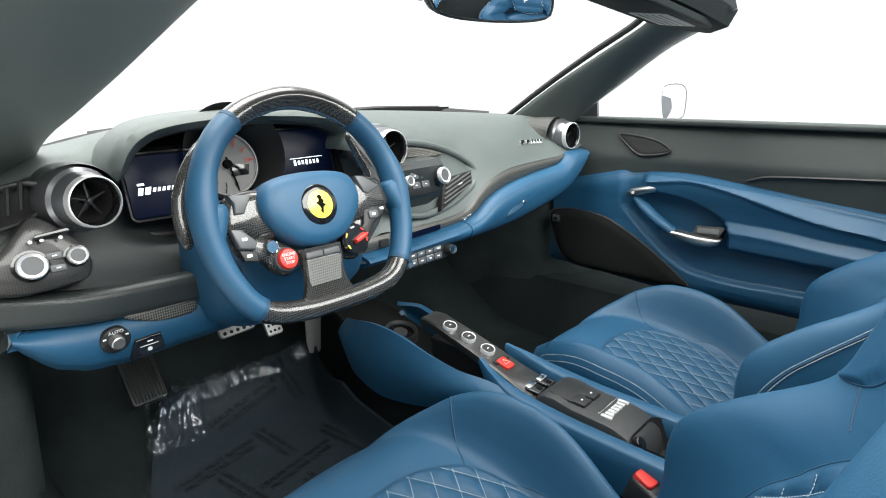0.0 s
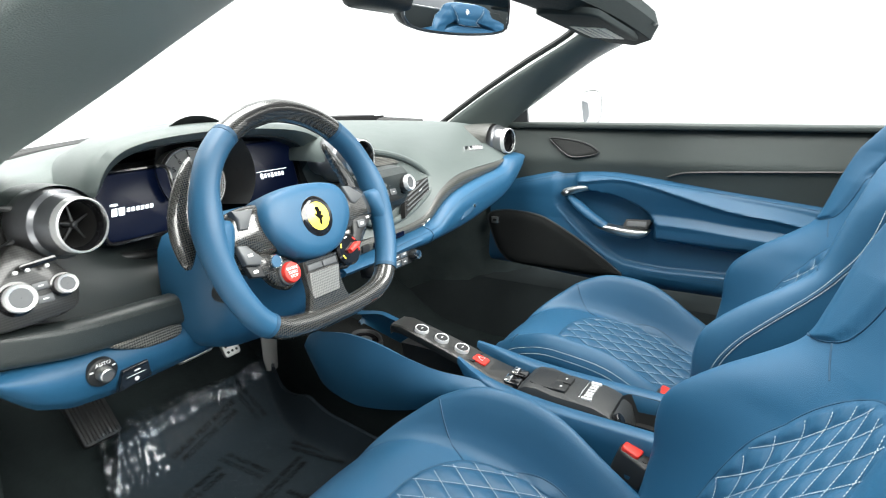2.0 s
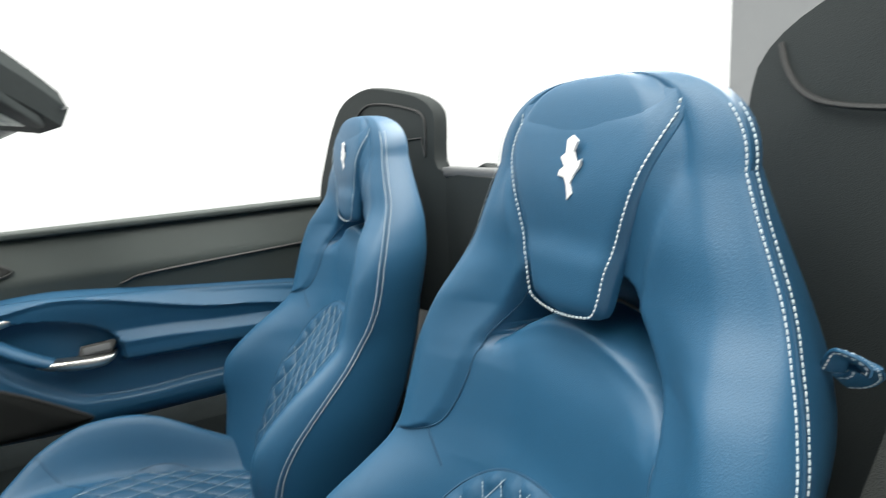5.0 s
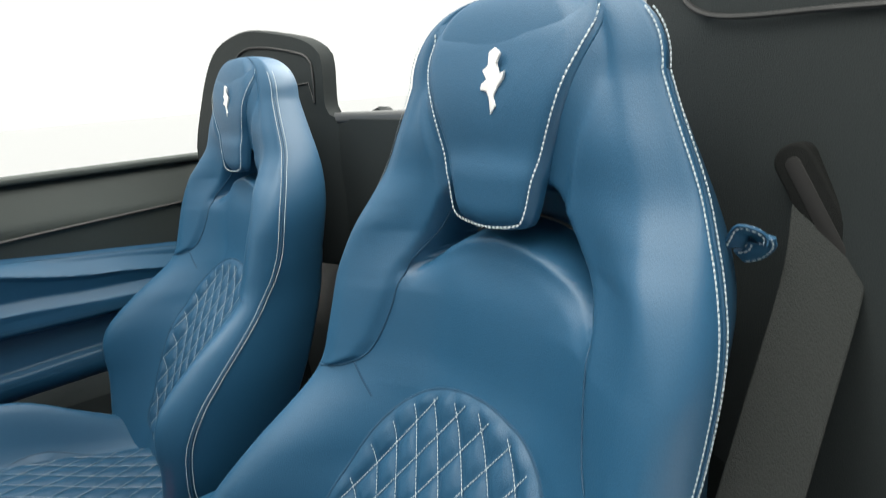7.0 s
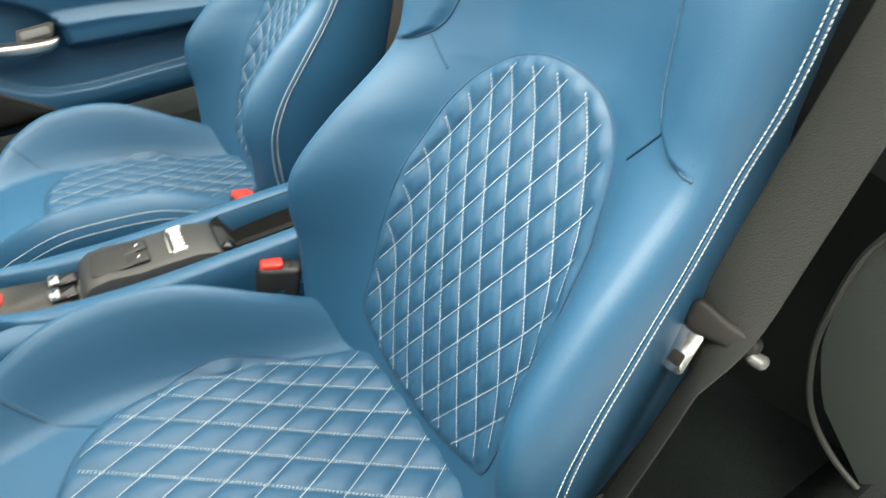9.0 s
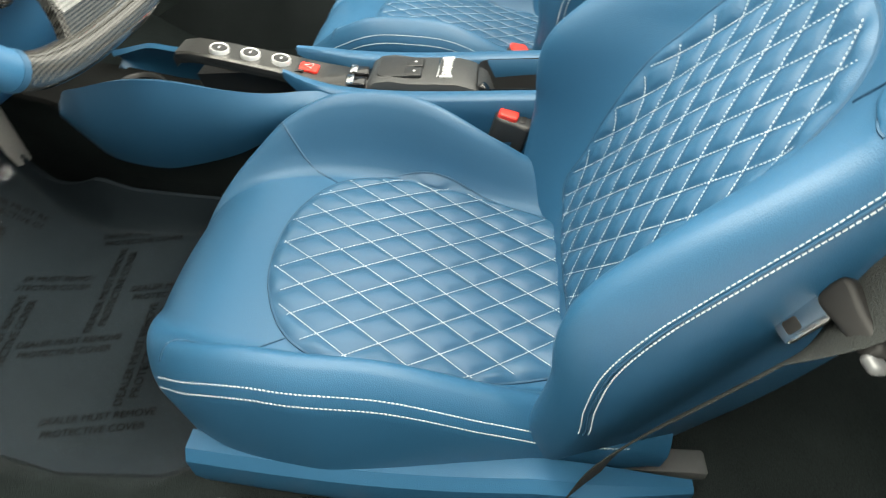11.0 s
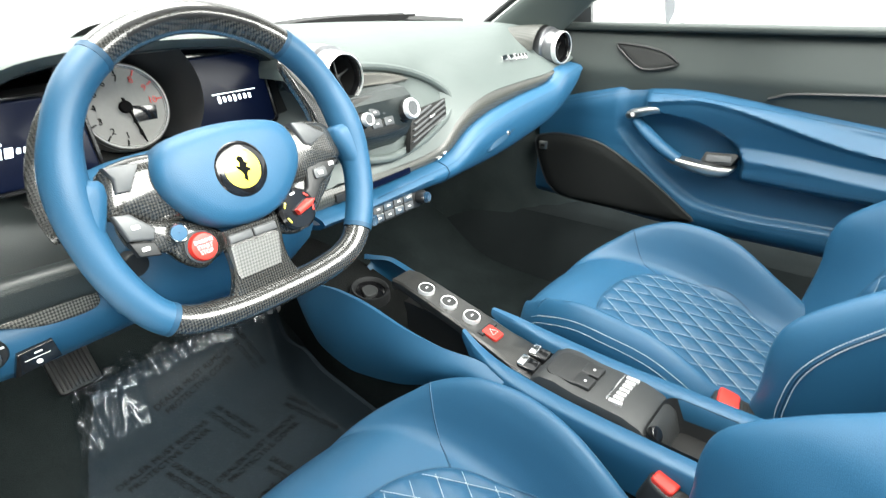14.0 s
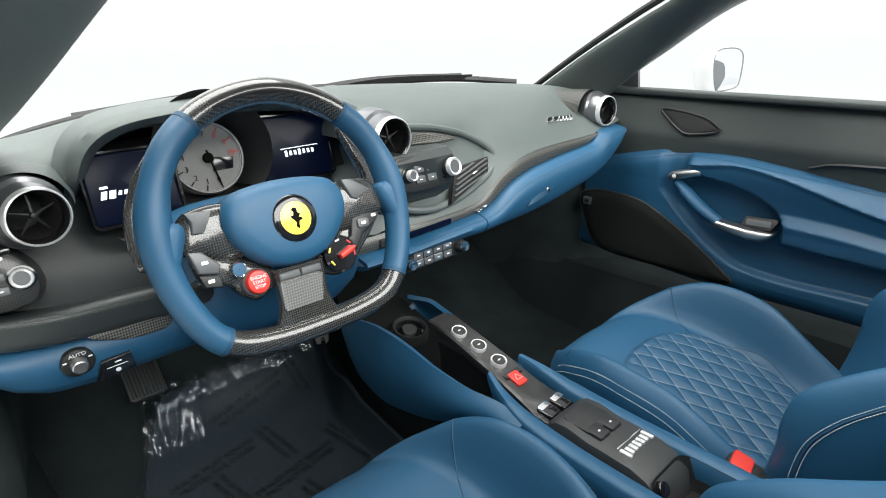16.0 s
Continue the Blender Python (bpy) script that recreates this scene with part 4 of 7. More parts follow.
for s in (1, -1):
    part("wing_seam", seam([(s * q[0], q[1]) for q in WING if q[1] < 0.85], back_surf, 80, 0.0011), BLUED, seat)
    part("bolster_seam", seam([(s * 0.158, 0.658), (s * 0.147, 0.645), (s * 0.130, 0.626)], back_surf, 16), BLUED, seat)
    part("cushion_seam", seam([(s * 0.125, 0.48), (s * 0.15, 0.52), (s * 0.175, 0.56), (s * 0.20, 0.585)], cush_surf, 20), BLUED, seat)
    # twin rows along the outer edges
    for q in (0.0040, -0.0045):
        P, N = [], []
        for z in np.linspace(0.36, 0.988, 190):
            e = top_front(s * hw(min(z, TOP)), z) if z <= TOP else cap + (back_front(s * hw(TOP), TOP) - cap) * math.sqrt(1 - ((z - TOP) / RISE[2]) ** 2) ** 0.62 + RISE * ((z - TOP) / RISE[2])
            n = unit(V(s * 0.8, 0.6, 0))
            N.append(n)
            P.append(e + V(-s * max(0.0, q) * 0.25, q, 0) + n * 0.0012)
        part("edge_stitching", dashes(P, N, 0.0040, 0.0030, 0.0007, 0.0006), WHITE, seat, "white edge stitching")
    part("edge_piping", tube([back_front(s * hw(z), z) + V(s * 0.0006, 0, 0) for z in np.linspace(0.36, TOP, 120)], 0.0011, 6), BLUED, seat)
    for q in (0.974, 0.993):
        yy_ = np.linspace(0.13, 0.60, 120)
        wv = cush_w
        P = [cush_surf(s * q * wv(y), y, 0.0006) for y in yy_]
        N = [cush_n(s * q * wv(y), y) for y in yy_]
        part("edge_stitching", dashes(P, N, 0.0040, 0.0030, 0.0007, 0.0006), WHITE, seat, "white edge stitching")

# headrest flap, which runs up over the top
flap_r = [(0.098, 1.010), (0.102, 0.998), (0.095, 0.970), (0.080, 0.930), (0.067, 0.895), (0.056, 0.862), (0.049, 0.836), (0.040, 0.825)]
flap = spline(flap_r + [(0.0, 0.820)] + [(-x, z) for x, z in flap_r[::-1]], 80)


def flap_surf(a, z, h):
    under = spine(z) + V(a, 0.019 - 0.9 * a * a + h, 0)
    if z < 0.866:
        return under
    over = top_front(a, z) + top_n(a, z) * h * ix(z, [0.89, 0.965, 1.0], [1, 0.30, 0.03])
    k = ss((z - 0.866) / 0.03)
    return under * (1 - k) + over * k


hp = part("headrest_flap", patch(flap, flap_surf, 0.010, 14, 0.3, 0.0), BLUE, seat, flat=80)
P = [flap_surf(a * 0.93, 0.90 + (b - 0.90) * 0.955, 0.0100) for a, b in flap[2:-2]]
part("flap_stitching", dashes(P, [(0, 1, 0.2)] * len(P), 0.0046, 0.0035, 0.0009, 0.0008), WHITE, hp, "white stitching round the flap")
# a small pale rearing-animal mark, as a plain shape
mark = [(-0.004, 0.03), (0.004, 0.034), (0.012, 0.028), (0.006, 0.018), (0.010, 0.006), (0.018, 0.010), (0.016, 0.002), (0.008, -0.006), (0.002, -0.016), (0.006, -0.026), (-0.002, -0.034), (-0.004, -0.018), (-0.008, -0.010), (-0.018, -0.008), (-0.016, -0.002), (-0.008, 0.002), (-0.014, 0.012), (-0.006, 0.016)]
mark = [(0.78 * a + 0.010, 0.76 * b) for a, b in mark]
part("shell_edge", tube([back_front(a, pad_top(a) + 0.013) + V(0, 0.006, 0) for a in np.linspace(-0.085, 0.085, 24)], 0.0016, 6), GUN, seat, "pale edge of the shell inside the hollow")
fr = Frame(flap_surf(0, 0.945, 0.0105), (-1, 0, 0), spine(0.96) - spine(0.91))
part("embroidered_mark", plate(fr, mark, -0.001, 0.0015, 0.0004), PRINT, hp, "small white embroidered mark")

# base, side shield, switches, belt buckle loop
part("base", loft([[(a, y, z) for a, y in rrect(0.40, 0.42, 0.05, 6, 0, 0.33)] for z in (0.175, 0.20, 0.235)]), BLACK, seat, "black seat frame")
for s in (1, -1):
    part("side_shield", loft([[V(s * (0.216 + 0.016 * math.sin(t * math.pi)), y, 0.205 + (z - 0.19) * (0.30 + 0.70 * min(1.0, t / 0.3))) + V(s * o * (0.4 + 0.6 * min(1.0, t / 0.2)), 0, 0) for o, z in ((0, 0.19), (0.018, 0.195), (0.024, 0.22), (0.022, 0.25), (0.012, 0.262), (-0.01, 0.262), (-0.01, 0.19))] for t, y in zip(np.linspace(0, 1, 20), np.linspace(0.06, 0.60, 20))]), BLUE, seat, "blue leather side shield")
    part("rail", rbox((s * 0.17, 0.30, 0.172), (0.03, 0.55, 0.02), 0.004), GUN, seat, "metal seat rail")
for y, w_ in ((0.56, 0.035), (0.49, 0.03), (0.42, 0.028)):
    part("seat_switch", rbox((-0.266, y, 0.212), (0.02, w_, 0.018), 0.005), BLACK, seat, "black seat switch")

P = [(-0.340, 0.30, 0.165), (0.344, 0.289, 0.165)]
seat.location = P[0]
seat_p = copy_thing(seat, pose(*P[1]))
tagged(seat_p, "blue leather passenger sport seat with white diamond stitching")
tagged(seat, "blue leather driver's sport seat with white diamond stitching")


# ---------------------------------------------------------------- dashboard
SETTLE = V(-0.093, 0.911, 0.770), V(0.0076, 0.0021, -0.0108), np.array([[-0.0046, -0.0072, -0.0003], [0.0294, -0.0132, -0.0258], [-0.0114, -0.0003, -0.0222]])
dash = thing("dashboard", (0, 0.85, 0.55), "charcoal leather dashboard with carbon trim and a blue leather lower half", "dashboard")


def surface(stations, n):
    """A smooth sheet through cross-sections: {x: [(y, z), ...]}, each with as many points."""
    xs = sorted(stations)
    S = np.array([spline(stations[x], n) for x in xs])
    xx = np.array(xs)

    def at(x, v):
        k = v * (n - 1)
        i = min(int(k), n - 2)
        t = k - i
        col = S[:, i] * (1 - t) + S[:, i + 1] * t
        j = int(np.clip(np.searchsorted(xx, x) - 1, 0, len(xs) - 2))
        u = np.clip((x - xx[j]) / (xx[j + 1] - xx[j]), 0, 1)
        p = [col[max(0, min(len(xs) - 1, q))] for q in (j - 1, j, j + 1, j + 2)]
        m1 = (p[2] - p[0]) / (xx[min(j + 1, len(xx) - 1)] - xx[max(j - 1, 0)] + 1e-9) * (xx[j + 1] - xx[j])
        m2 = (p[3] - p[1]) / (xx[min(j + 2, len(xx) - 1)] - xx[j] + 1e-9) * (xx[j + 1] - xx[j])
        h = (2 * u ** 3 - 3 * u ** 2 + 1) * p[1] + (u ** 3 - 2 * u ** 2 + u) * m1 + (3 * u ** 2 - 2 * u ** 3) * p[2] + (u ** 3 - u ** 2) * m2
        return V(x, h[0], h[1])

    return at


CT = [(-0.10, 0.660), (0.03, 0.661), (0.10, 0.664), (0.15, 0.676), (0.19, 0.708), (0.24, 0.732), (0.30, 0.745), (0.40, 0.750), (0.52, 0.753), (0.66, 0.765)]
CB = [(-0.10, 0.632), (-0.057, 0.633), (0.05, 0.640), (0.112, 0.643), (0.16, 0.651), (0.21, 0.680), (0.25, 0.696), (0.30, 0.708), (0.40, 0.721), (0.49, 0.729), (0.520, 0.738), (0.545, 0.756), (0.60, 0.760), (0.66, 0.762)]
BBT = [(-0.10, 0.604), (0.0, 0.603), (0.09, 0.600), (0.133, 0.599), (0.243, 0.602), (0.33, 0.609), (0.417, 0.622), (0.50, 0.638), (0.56, 0.658), (0.60, 0.684), (0.618, 0.706), (0.628, 0.730), (0.66, 0.755)]
line = lambda L: (lambda x, q=spline(L, 80): ix(x, q[:, 0], q[:, 1]))
ct, cb, bbt = line(CT), line(CB), line(BBT)

top = {
    -0.68: [(1.12, 0.80), (1.04, 0.818), (0.97, 0.826), (0.92, 0.82), (0.885, 0.79), (0.875, 0.75), (0.865, 0.70), (0.86, 0.655)],
    -0.60: [(1.17, 0.845), (1.08, 0.852), (1.0, 0.852), (0.94, 0.845), (0.90, 0.81), (0.885, 0.76), (0.87, 0.71), (0.86, 0.655)],
    -0.53: [(1.19, 0.858), (1.10, 0.866), (1.02, 0.864), (0.97, 0.85), (0.94, 0.81), (0.91, 0.76), (0.875, 0.71), (0.86, 0.655)],
    -0.45: [(1.21, 0.868), (1.12, 0.880), (1.05, 0.885), (1.0, 0.88), (0.98, 0.82), (0.95, 0.75), (0.88, 0.70), (0.86, 0.655)],
    -0.31: [(1.23, 0.875), (1.14, 0.885), (1.06, 0.890), (1.0, 0.885), (0.985, 0.82), (0.95, 0.75), (0.88, 0.70), (0.855, 0.655)],
    -0.17: [(1.24, 0.880), (1.15, 0.890), (1.06, 0.892), (1.0, 0.885), (0.98, 0.82), (0.94, 0.75), (0.87, 0.70), (0.84, 0.655)],
    -0.09: [(1.245, 0.883), (1.15, 0.892), (1.06, 0.892), (0.97, 0.880), (0.92, 0.84), (0.89, 0.78), (0.84, 0.71), (0.805, 0.655)],
    0.0: [(1.25, 0.884), (1.14, 0.892), (1.04, 0.889), (0.94, 0.868), (0.88, 0.832), (0.855, 0.78), (0.82, 0.71), (0.79, 0.660)],
    0.12: [(1.24, 0.880), (1.13, 0.889), (1.03, 0.884), (0.93, 0.858), (0.87, 0.820), (0.845, 0.77), (0.815, 0.71), (0.79, 0.666)],
    0.22: [(1.22, 0.874), (1.11, 0.884), (1.01, 0.878), (0.92, 0.850), (0.865, 0.812), (0.835, 0.785), (0.81, 0.755), (0.79, 0.724)],
    0.35: [(1.18, 0.866), (1.08, 0.876), (0.99, 0.868), (0.92, 0.845), (0.865, 0.812), (0.835, 0.79), (0.81, 0.77), (0.79, 0.748)],
    0.50: [(1.11, 0.852), (1.03, 0.864), (0.96, 0.857), (0.91, 0.84), (0.865, 0.812), (0.835, 0.79), (0.81, 0.77), (0.79, 0.752)],
    0.60: [(1.04, 0.842), (0.98, 0.852), (0.93, 0.846), (0.90, 0.835), (0.865, 0.812), (0.838, 0.79), (0.815, 0.775), (0.80, 0.760)],
    0.68: [(0.98, 0.825), (0.94, 0.830), (0.91, 0.826), (0.89, 0.82), (0.87, 0.80), (0.85, 0.785), (0.835, 0.775), (0.82, 0.765)],
}
dtop = surface(top, 40)


def dtop_cut(x, v):
    p = dtop(x, v)
    if x > -0.10:
        w = max(0.0, (v - 0.5) / 0.5)
        zt = ct(x)
        p[2] += (zt - dtop(x, 1.0)[2]) * w
    return p


part("upper_pad", slab(dtop_cut, np.linspace(-0.68, 0.68, 110), np.linspace(0, 1, 40), -0.006), GREY, dash, "charcoal leather upper pad", 60)


def carbon_strip(x, v):
    z0, z1 = cb(x), ct(x)
    return V(x, 0.792 - 0.006 * math.sin(v * math.pi) + 0.02 * max(0, x - 0.5) + 0.02 * max(0.0, -x), z1 + (z0 - z1) * v)


part("carbon_strip", slab(carbon_strip, np.linspace(-0.16, 0.535, 90), np.linspace(0, 1, 7), -0.006), SATIN, dash, "satin carbon-fibre trim strip")


def blue_low(x, v):
    """Blue bolster below the strip: a rounded fold that runs back under the dashboard."""
    z1, z0 = cb(x), bbt(x)
    h = z1 - z0
    pts = [(0.795, z1 + 0.002), (0.770, z1 - 0.004), (0.758, z1 - 0.30 * h), (0.768, z1 - 0.72 * h), (0.795, z0), (0.86, z0 - 0.022), (0.96, z0 - 0.03)]
    q = spline(pts, 25)
    y, z = q[min(24, int(round(v * 24)))]
    return V(x, y + 0.05 * max(0, x - 0.56) * 2 + 0.02 * max(0.0, -x), z)


bl = part("lower_panel", slab(blue_low, np.linspace(-0.16, 0.628, 90), np.linspace(0, 1, 25), -0.008), BLUE, dash, "blue leather lower dashboard", 60)
part("glovebox_seam", tube([blue_low(0.125, v) + V(0, -0.001, 0) for v in np.linspace(0.05, 0.8, 20)], 0.0014, 6), BLUED, bl)
fr = Frame((0.305, 0.764, 0.660), (1, 0, 0.20), (0, 0.22, 0.95))
part("glovebox_handle", plate(fr, closed_spline([(-0.06, -0.012), (-0.02, 0.004), (0.03, 0.010), (0.075, 0.008), (0.03, -0.006), (-0.02, -0.014)], 40), -0.012, 0.004, 0.003), BLUED, bl, "recessed blue glovebox pull")
part("glovebox_lock", plate(fr.moved(0.01, -0.002), circle(0.005, 16), 0.0, 0.006, 0.001), CHROME, bl, "small chrome lock")
for off in (0.004, 0.010):
    P = [blue_low(x, 0.14) + V(0, -0.001, -off + 0.006) for x in np.linspace(-0.05, 0.63, 120)]
    part("stitching", dashes(P, [(0, -1, 0.3)] * 120, 0.006, 0.0045, 0.0006, 0.0005), BLUED, bl, "tonal blue stitching")
# emblem bars on the pad's face
for k, (x, w_) in enumerate(((0.405, 0.018), (0.427, 0.016), (0.445, 0.009), (0.457, 0.009), (0.469, 0.009), (0.481, 0.009))):
    fr = Frame(dtop_cut(x, 0.84) + V(0, -0.002, 0.002), (1, 0.0, 0.03), (0.15, 0.55, 0.8))
    part("emblem_bar", plate(fr, [(-w_ / 2, -0.006), (w_ / 2, -0.006), (w_ / 2 + 0.003, 0.006), (-w_ / 2 + 0.003, 0.006)], -0.002, 0.003, 0.001), CHROME, dash, "small chrome emblem bar")
part("badge_mark", join(*[plate(Frame((0.128 + 0.016 * k, 0.786, 0.650 + 0.006 * k), (1, 0, 0.5), (0, -0.1, 1)), rrect(0.010, 0.004, 0.001), -0.002, 0.003, 0.0008) for k in range(2)]), CHROME, dash, "two small chrome marks")


# ---- round air vents
def round_vent(name, c, out, r, label, cone=None):
    vt = thing(name, c, label, "air vent", "round air vents")
    fr = Frame(c, np.cross((0, 0, 1), out), (0, 0, 1))
    if np.dot(fr.n, out) < 0:
        fr = Frame(c, -fr.a, fr.b)
    part("inner_lip", lathe(fr, [(r * 0.80, -0.012), (r * 0.83, 0.0), (r * 0.895, 0.003)]), GLOSSK, vt)
    part("ring", lathe(fr, [(r * 0.89, 0.001), (r * 0.92, 0.005), (r * 0.97, 0.004), (r, -0.002), (r, -0.008)]), RINGM, vt, "bright chrome ring")
    part("barrel", lathe(fr, [(r, -0.006), (r * 1.02, -0.010), (r * 1.08, -0.016), (r * 1.10, -0.028), (r * 1.24, -0.032), (r * 1.30, -0.052), (r * 1.28, -0.070), (r * 1.05, -0.085), (r * 0.9, -0.11)]), BARREL, vt, "grey metal barrel")
    part("throat", lathe(fr, [(r * 0.80, -0.010), (r * 0.72, -0.03), (r * 0.66, -0.055), (0.0005, -0.056)]), DARK, vt, "black throat")
    for k in range(5):
        a = radians(90 + 72 * k)
        p, q = fr.at(0.12 * r * math.cos(a), 0.12 * r * math.sin(a), -0.016), fr.at(0.74 * r * math.cos(a), 0.74 * r * math.sin(a), -0.02)
        part("vane", tube([p, (p + q) / 2, q], [0.0022, 0.0016, 0.0012], 6), BLACK, vt)
    part("hub", lathe(fr, [(0.0005, -0.010), (r * 0.10, -0.011), (r * 0.15, -0.016), (r * 0.15, -0.03)], 20), BLACK, vt)
    return vt


round_vent("air_vent", (-0.573, 0.795, 0.803), unit((0.24, -1, 0.08)), 0.0350, "round chrome-ringed air vent by the driver's pillar")
round_vent("air_vent", (-0.082, 0.775, 0.826), unit((0.02, -1, 0.08)), 0.0365, "round chrome-ringed air vent at the dashboard's middle")
round_vent("air_vent", (0.578, 0.796, 0.800), unit((-0.06, -1, 0.05)), 0.0365, "round chrome-ringed air vent by the passenger's pillar")
# fairings over the vents
for x, s, lab in ((-0.580, -1, "grey fairing above the driver's vent"), (0.566, 1, "carbon fairing beside the passenger's vent")):
    g = grid(lambda u, v: V(x + 0.050 * math.cos(math.pi * v) * (1 + 0.15 * u) - 0.012 * s * u, 0.836 + 0.14 * u, 0.800 + 0.050 * math.sin(math.pi * v) * (1 - 0.30 * u * u) + 0.006 * u), np.linspace(0, 1, 10), np.linspace(0, 1, 24))
    part("vent_fairing", g, GREY if s < 0 else SATIN, dash, lab)
g = grid(lambda u, v: V(-0.082 + 0.049 * math.cos(math.pi * v) * (1 + 0.15 * u), 0.822 + 0.14 * u, 0.824 + 0.047 * math.sin(math.pi * v) * (1 - 0.25 * u * u) + 0.004 * u), np.linspace(0, 1, 10), np.linspace(0, 1, 24))
part("vent_fairing", g, GREY, dash, "grey fairing above the middle vent")

# ---- instrument binnacle
bn = thing("instrument_binnacle", (-0.31, 0.90, 0.75), "charcoal binnacle with a rev counter between two screens", "instrument panel")
arch_o = spline([(-0.525, 0.715), (-0.538, 0.77), (-0.530, 0.835), (-0.500, 0.882), (-0.440, 0.902), (-0.31, 0.909), (-0.18, 0.900), (-0.10, 0.884), (-0.055, 0.850), (-0.045, 0.80), (-0.06, 0.745)], 60)
arch_i = spline([(-0.507, 0.735), (-0.513, 0.78), (-0.503, 0.828), (-0.475, 0.862), (-0.42, 0.880), (-0.31, 0.886), (-0.20, 0.880), (-0.14, 0.864), (-0.112, 0.838), (-0.105, 0.80), (-0.115, 0.755)], 60)
rings, lining = [], []
for (ax, az), (bx, bz) in zip(arch_o, arch_i):
    e = 0.075 * min(1.0, max(0.0, (0.83 - az) / 0.075))
    rings.append([V(bx, 0.905 + e, bz + 0.002), V(bx, 0.885 + e, bz), V((ax + bx) / 2, 0.862 + e, (az + bz) / 2), V(ax * 0.9 + bx * 0.1, 0.868 + e, az - 0.003), V(ax, 0.885 + e, az), V(ax, 0.95 + e, az + 0.003), V(ax, 1.08, az - 0.03), V(ax, 1.08, az - 0.06)])
    lining.append([V(bx, 0.995, bz - 0.012), V(bx, 0.893 + e, bz - 0.0025), V(bx, 0.893 + e, bz + 0.001), V(bx, 0.995, bz - 0.006)])
part("hood", loft(rings), GREY, bn, "charcoal leather hood", 50)
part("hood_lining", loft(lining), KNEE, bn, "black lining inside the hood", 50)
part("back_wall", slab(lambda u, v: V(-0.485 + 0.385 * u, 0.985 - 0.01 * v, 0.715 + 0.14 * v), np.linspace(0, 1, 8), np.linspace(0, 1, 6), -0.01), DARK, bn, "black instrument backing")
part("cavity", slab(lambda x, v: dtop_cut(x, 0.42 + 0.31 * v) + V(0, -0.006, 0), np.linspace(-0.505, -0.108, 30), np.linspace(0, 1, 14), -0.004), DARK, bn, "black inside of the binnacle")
part("lower_lip", sweep(spline([(-0.500, 0.930, 0.742), (-0.49, 0.918, 0.724), (-0.45, 0.905, 0.716), (-0.31, 0.898, 0.712), (-0.18, 0.895, 0.718), (-0.12, 0.90, 0.735)], 40), rrect(0.016, 0.020, 0.006), (0, -0.4, 1)), BLACK, bn)
for cx, cz, w_, h_, cy in ((-0.452, 0.800, 0.112, 0.096, 0.885), (-0.190, 0.814, 0.125, 0.106, 0.908)):
    fr = Frame((cx, cy + 0.006, cz), (1, 0, 0.0), (0, 0.22, 0.97))
    sc = part("screen", plate(fr, rrect(w_, h_, 0.008), -0.02, 0.004, 0.002), SCREEN, bn, "dark blue lit screen")
    part("bezel", tube([fr.at(*p, 0.004) for p in rrect(w_ + 0.006, h_ + 0.006, 0.010)], 0.0028, 6, True), GLOSSK, bn)
    if cx < -0.4:
        part("lettering_bar", join(*[plate(fr, [(x0, -0.012), (x0 + w0, -0.012), (x0 + w0 + 0.003, -0.001), (x0 + 0.003, -0.001)], 0.004, 0.0048, 0.0002) for x0, w0 in ((-0.043, 0.007), (-0.033, 0.008))]), LIT, sc, "white lettering bars on the screen")
        part("lettering_bar", join(*[plate(fr, [(x0, -0.009), (x0 + 0.004, -0.009), (x0 + 0.006, -0.003), (x0 + 0.002, -0.003)], 0.004, 0.0048, 0.0002) for x0 in (-0.021, -0.014, -0.007, 0.0, 0.007, 0.014)]), LIT, sc)
        part("lettering_bar", plate(fr, rrect(0.010, 0.0035, 0.001, cx=-0.036, cy=0.004), 0.004, 0.0048, 0.0002), LIT, sc)
    else:
        part("lettering_bar", plate(fr, rrect(0.070, 0.0012, 0.0004, cx=0.006, cy=-0.001), 0.004, 0.0048, 0.0002), LIT, sc)
        part("lettering_bar", join(*[plate(fr, rrect(0.0045, 0.010 if k in (0, 3) else 0.0075, 0.0012, cx=-0.020 + 0.0082 * k, cy=-0.0095), 0.004, 0.0048, 0.0002) for k in range(7)]), LIT, sc, "white lettering bars on the screen")
# rev counter
fr = Frame((-0.333, 0.928, 0.816), (1, 0, 0.0), (0, 0.20, 0.98))
rc = part("rev_counter", lathe(fr, [(0.0005, 0.0), (0.052, 0.0), (0.0530, 0.004), (0.0555, 0.006), (0.0575, 0.002), (0.059, -0.06)], 48), DIAL, bn, "silver rev counter dial")
part("dial_ring", lathe(fr, [(0.0520, 0.001), (0.0540, 0.006), (0.0560, 0.005), (0.0580, -0.004)], 48), RINGM, rc)
part("cowl", grid(lambda u, v: fr.at((0.060 + 0.028 * u) * math.cos(radians(-50 + 255 * v)), (0.060 + 0.028 * u) * math.sin(radians(-50 + 255 * v)) + 0.01 * u, -0.02 + 0.07 * u), np.linspace(0, 1, 8), np.linspace(0, 1, 40)), BLACK, rc, "black shroud round the dial")
for k in range(11):
    a = radians(285 - 28 * k)
    part("tick", plate(Frame(fr.at(0.0475 * math.cos(a), 0.0475 * math.sin(a), 0.001), fr.a * math.cos(a) + fr.b * math.sin(a), fr.b * math.cos(a) - fr.a * math.sin(a)), rrect(0.008, 0.0016, 0.0004), 0, 0.0012, 0.0002), RED if k > 7 else INK, rc)
    text("numeral", str(k), 0.012, Frame(fr.at(0.0375 * math.cos(a), 0.0375 * math.sin(a), 0.001), fr.a, fr.b), RED if k > 7 else INK, rc)
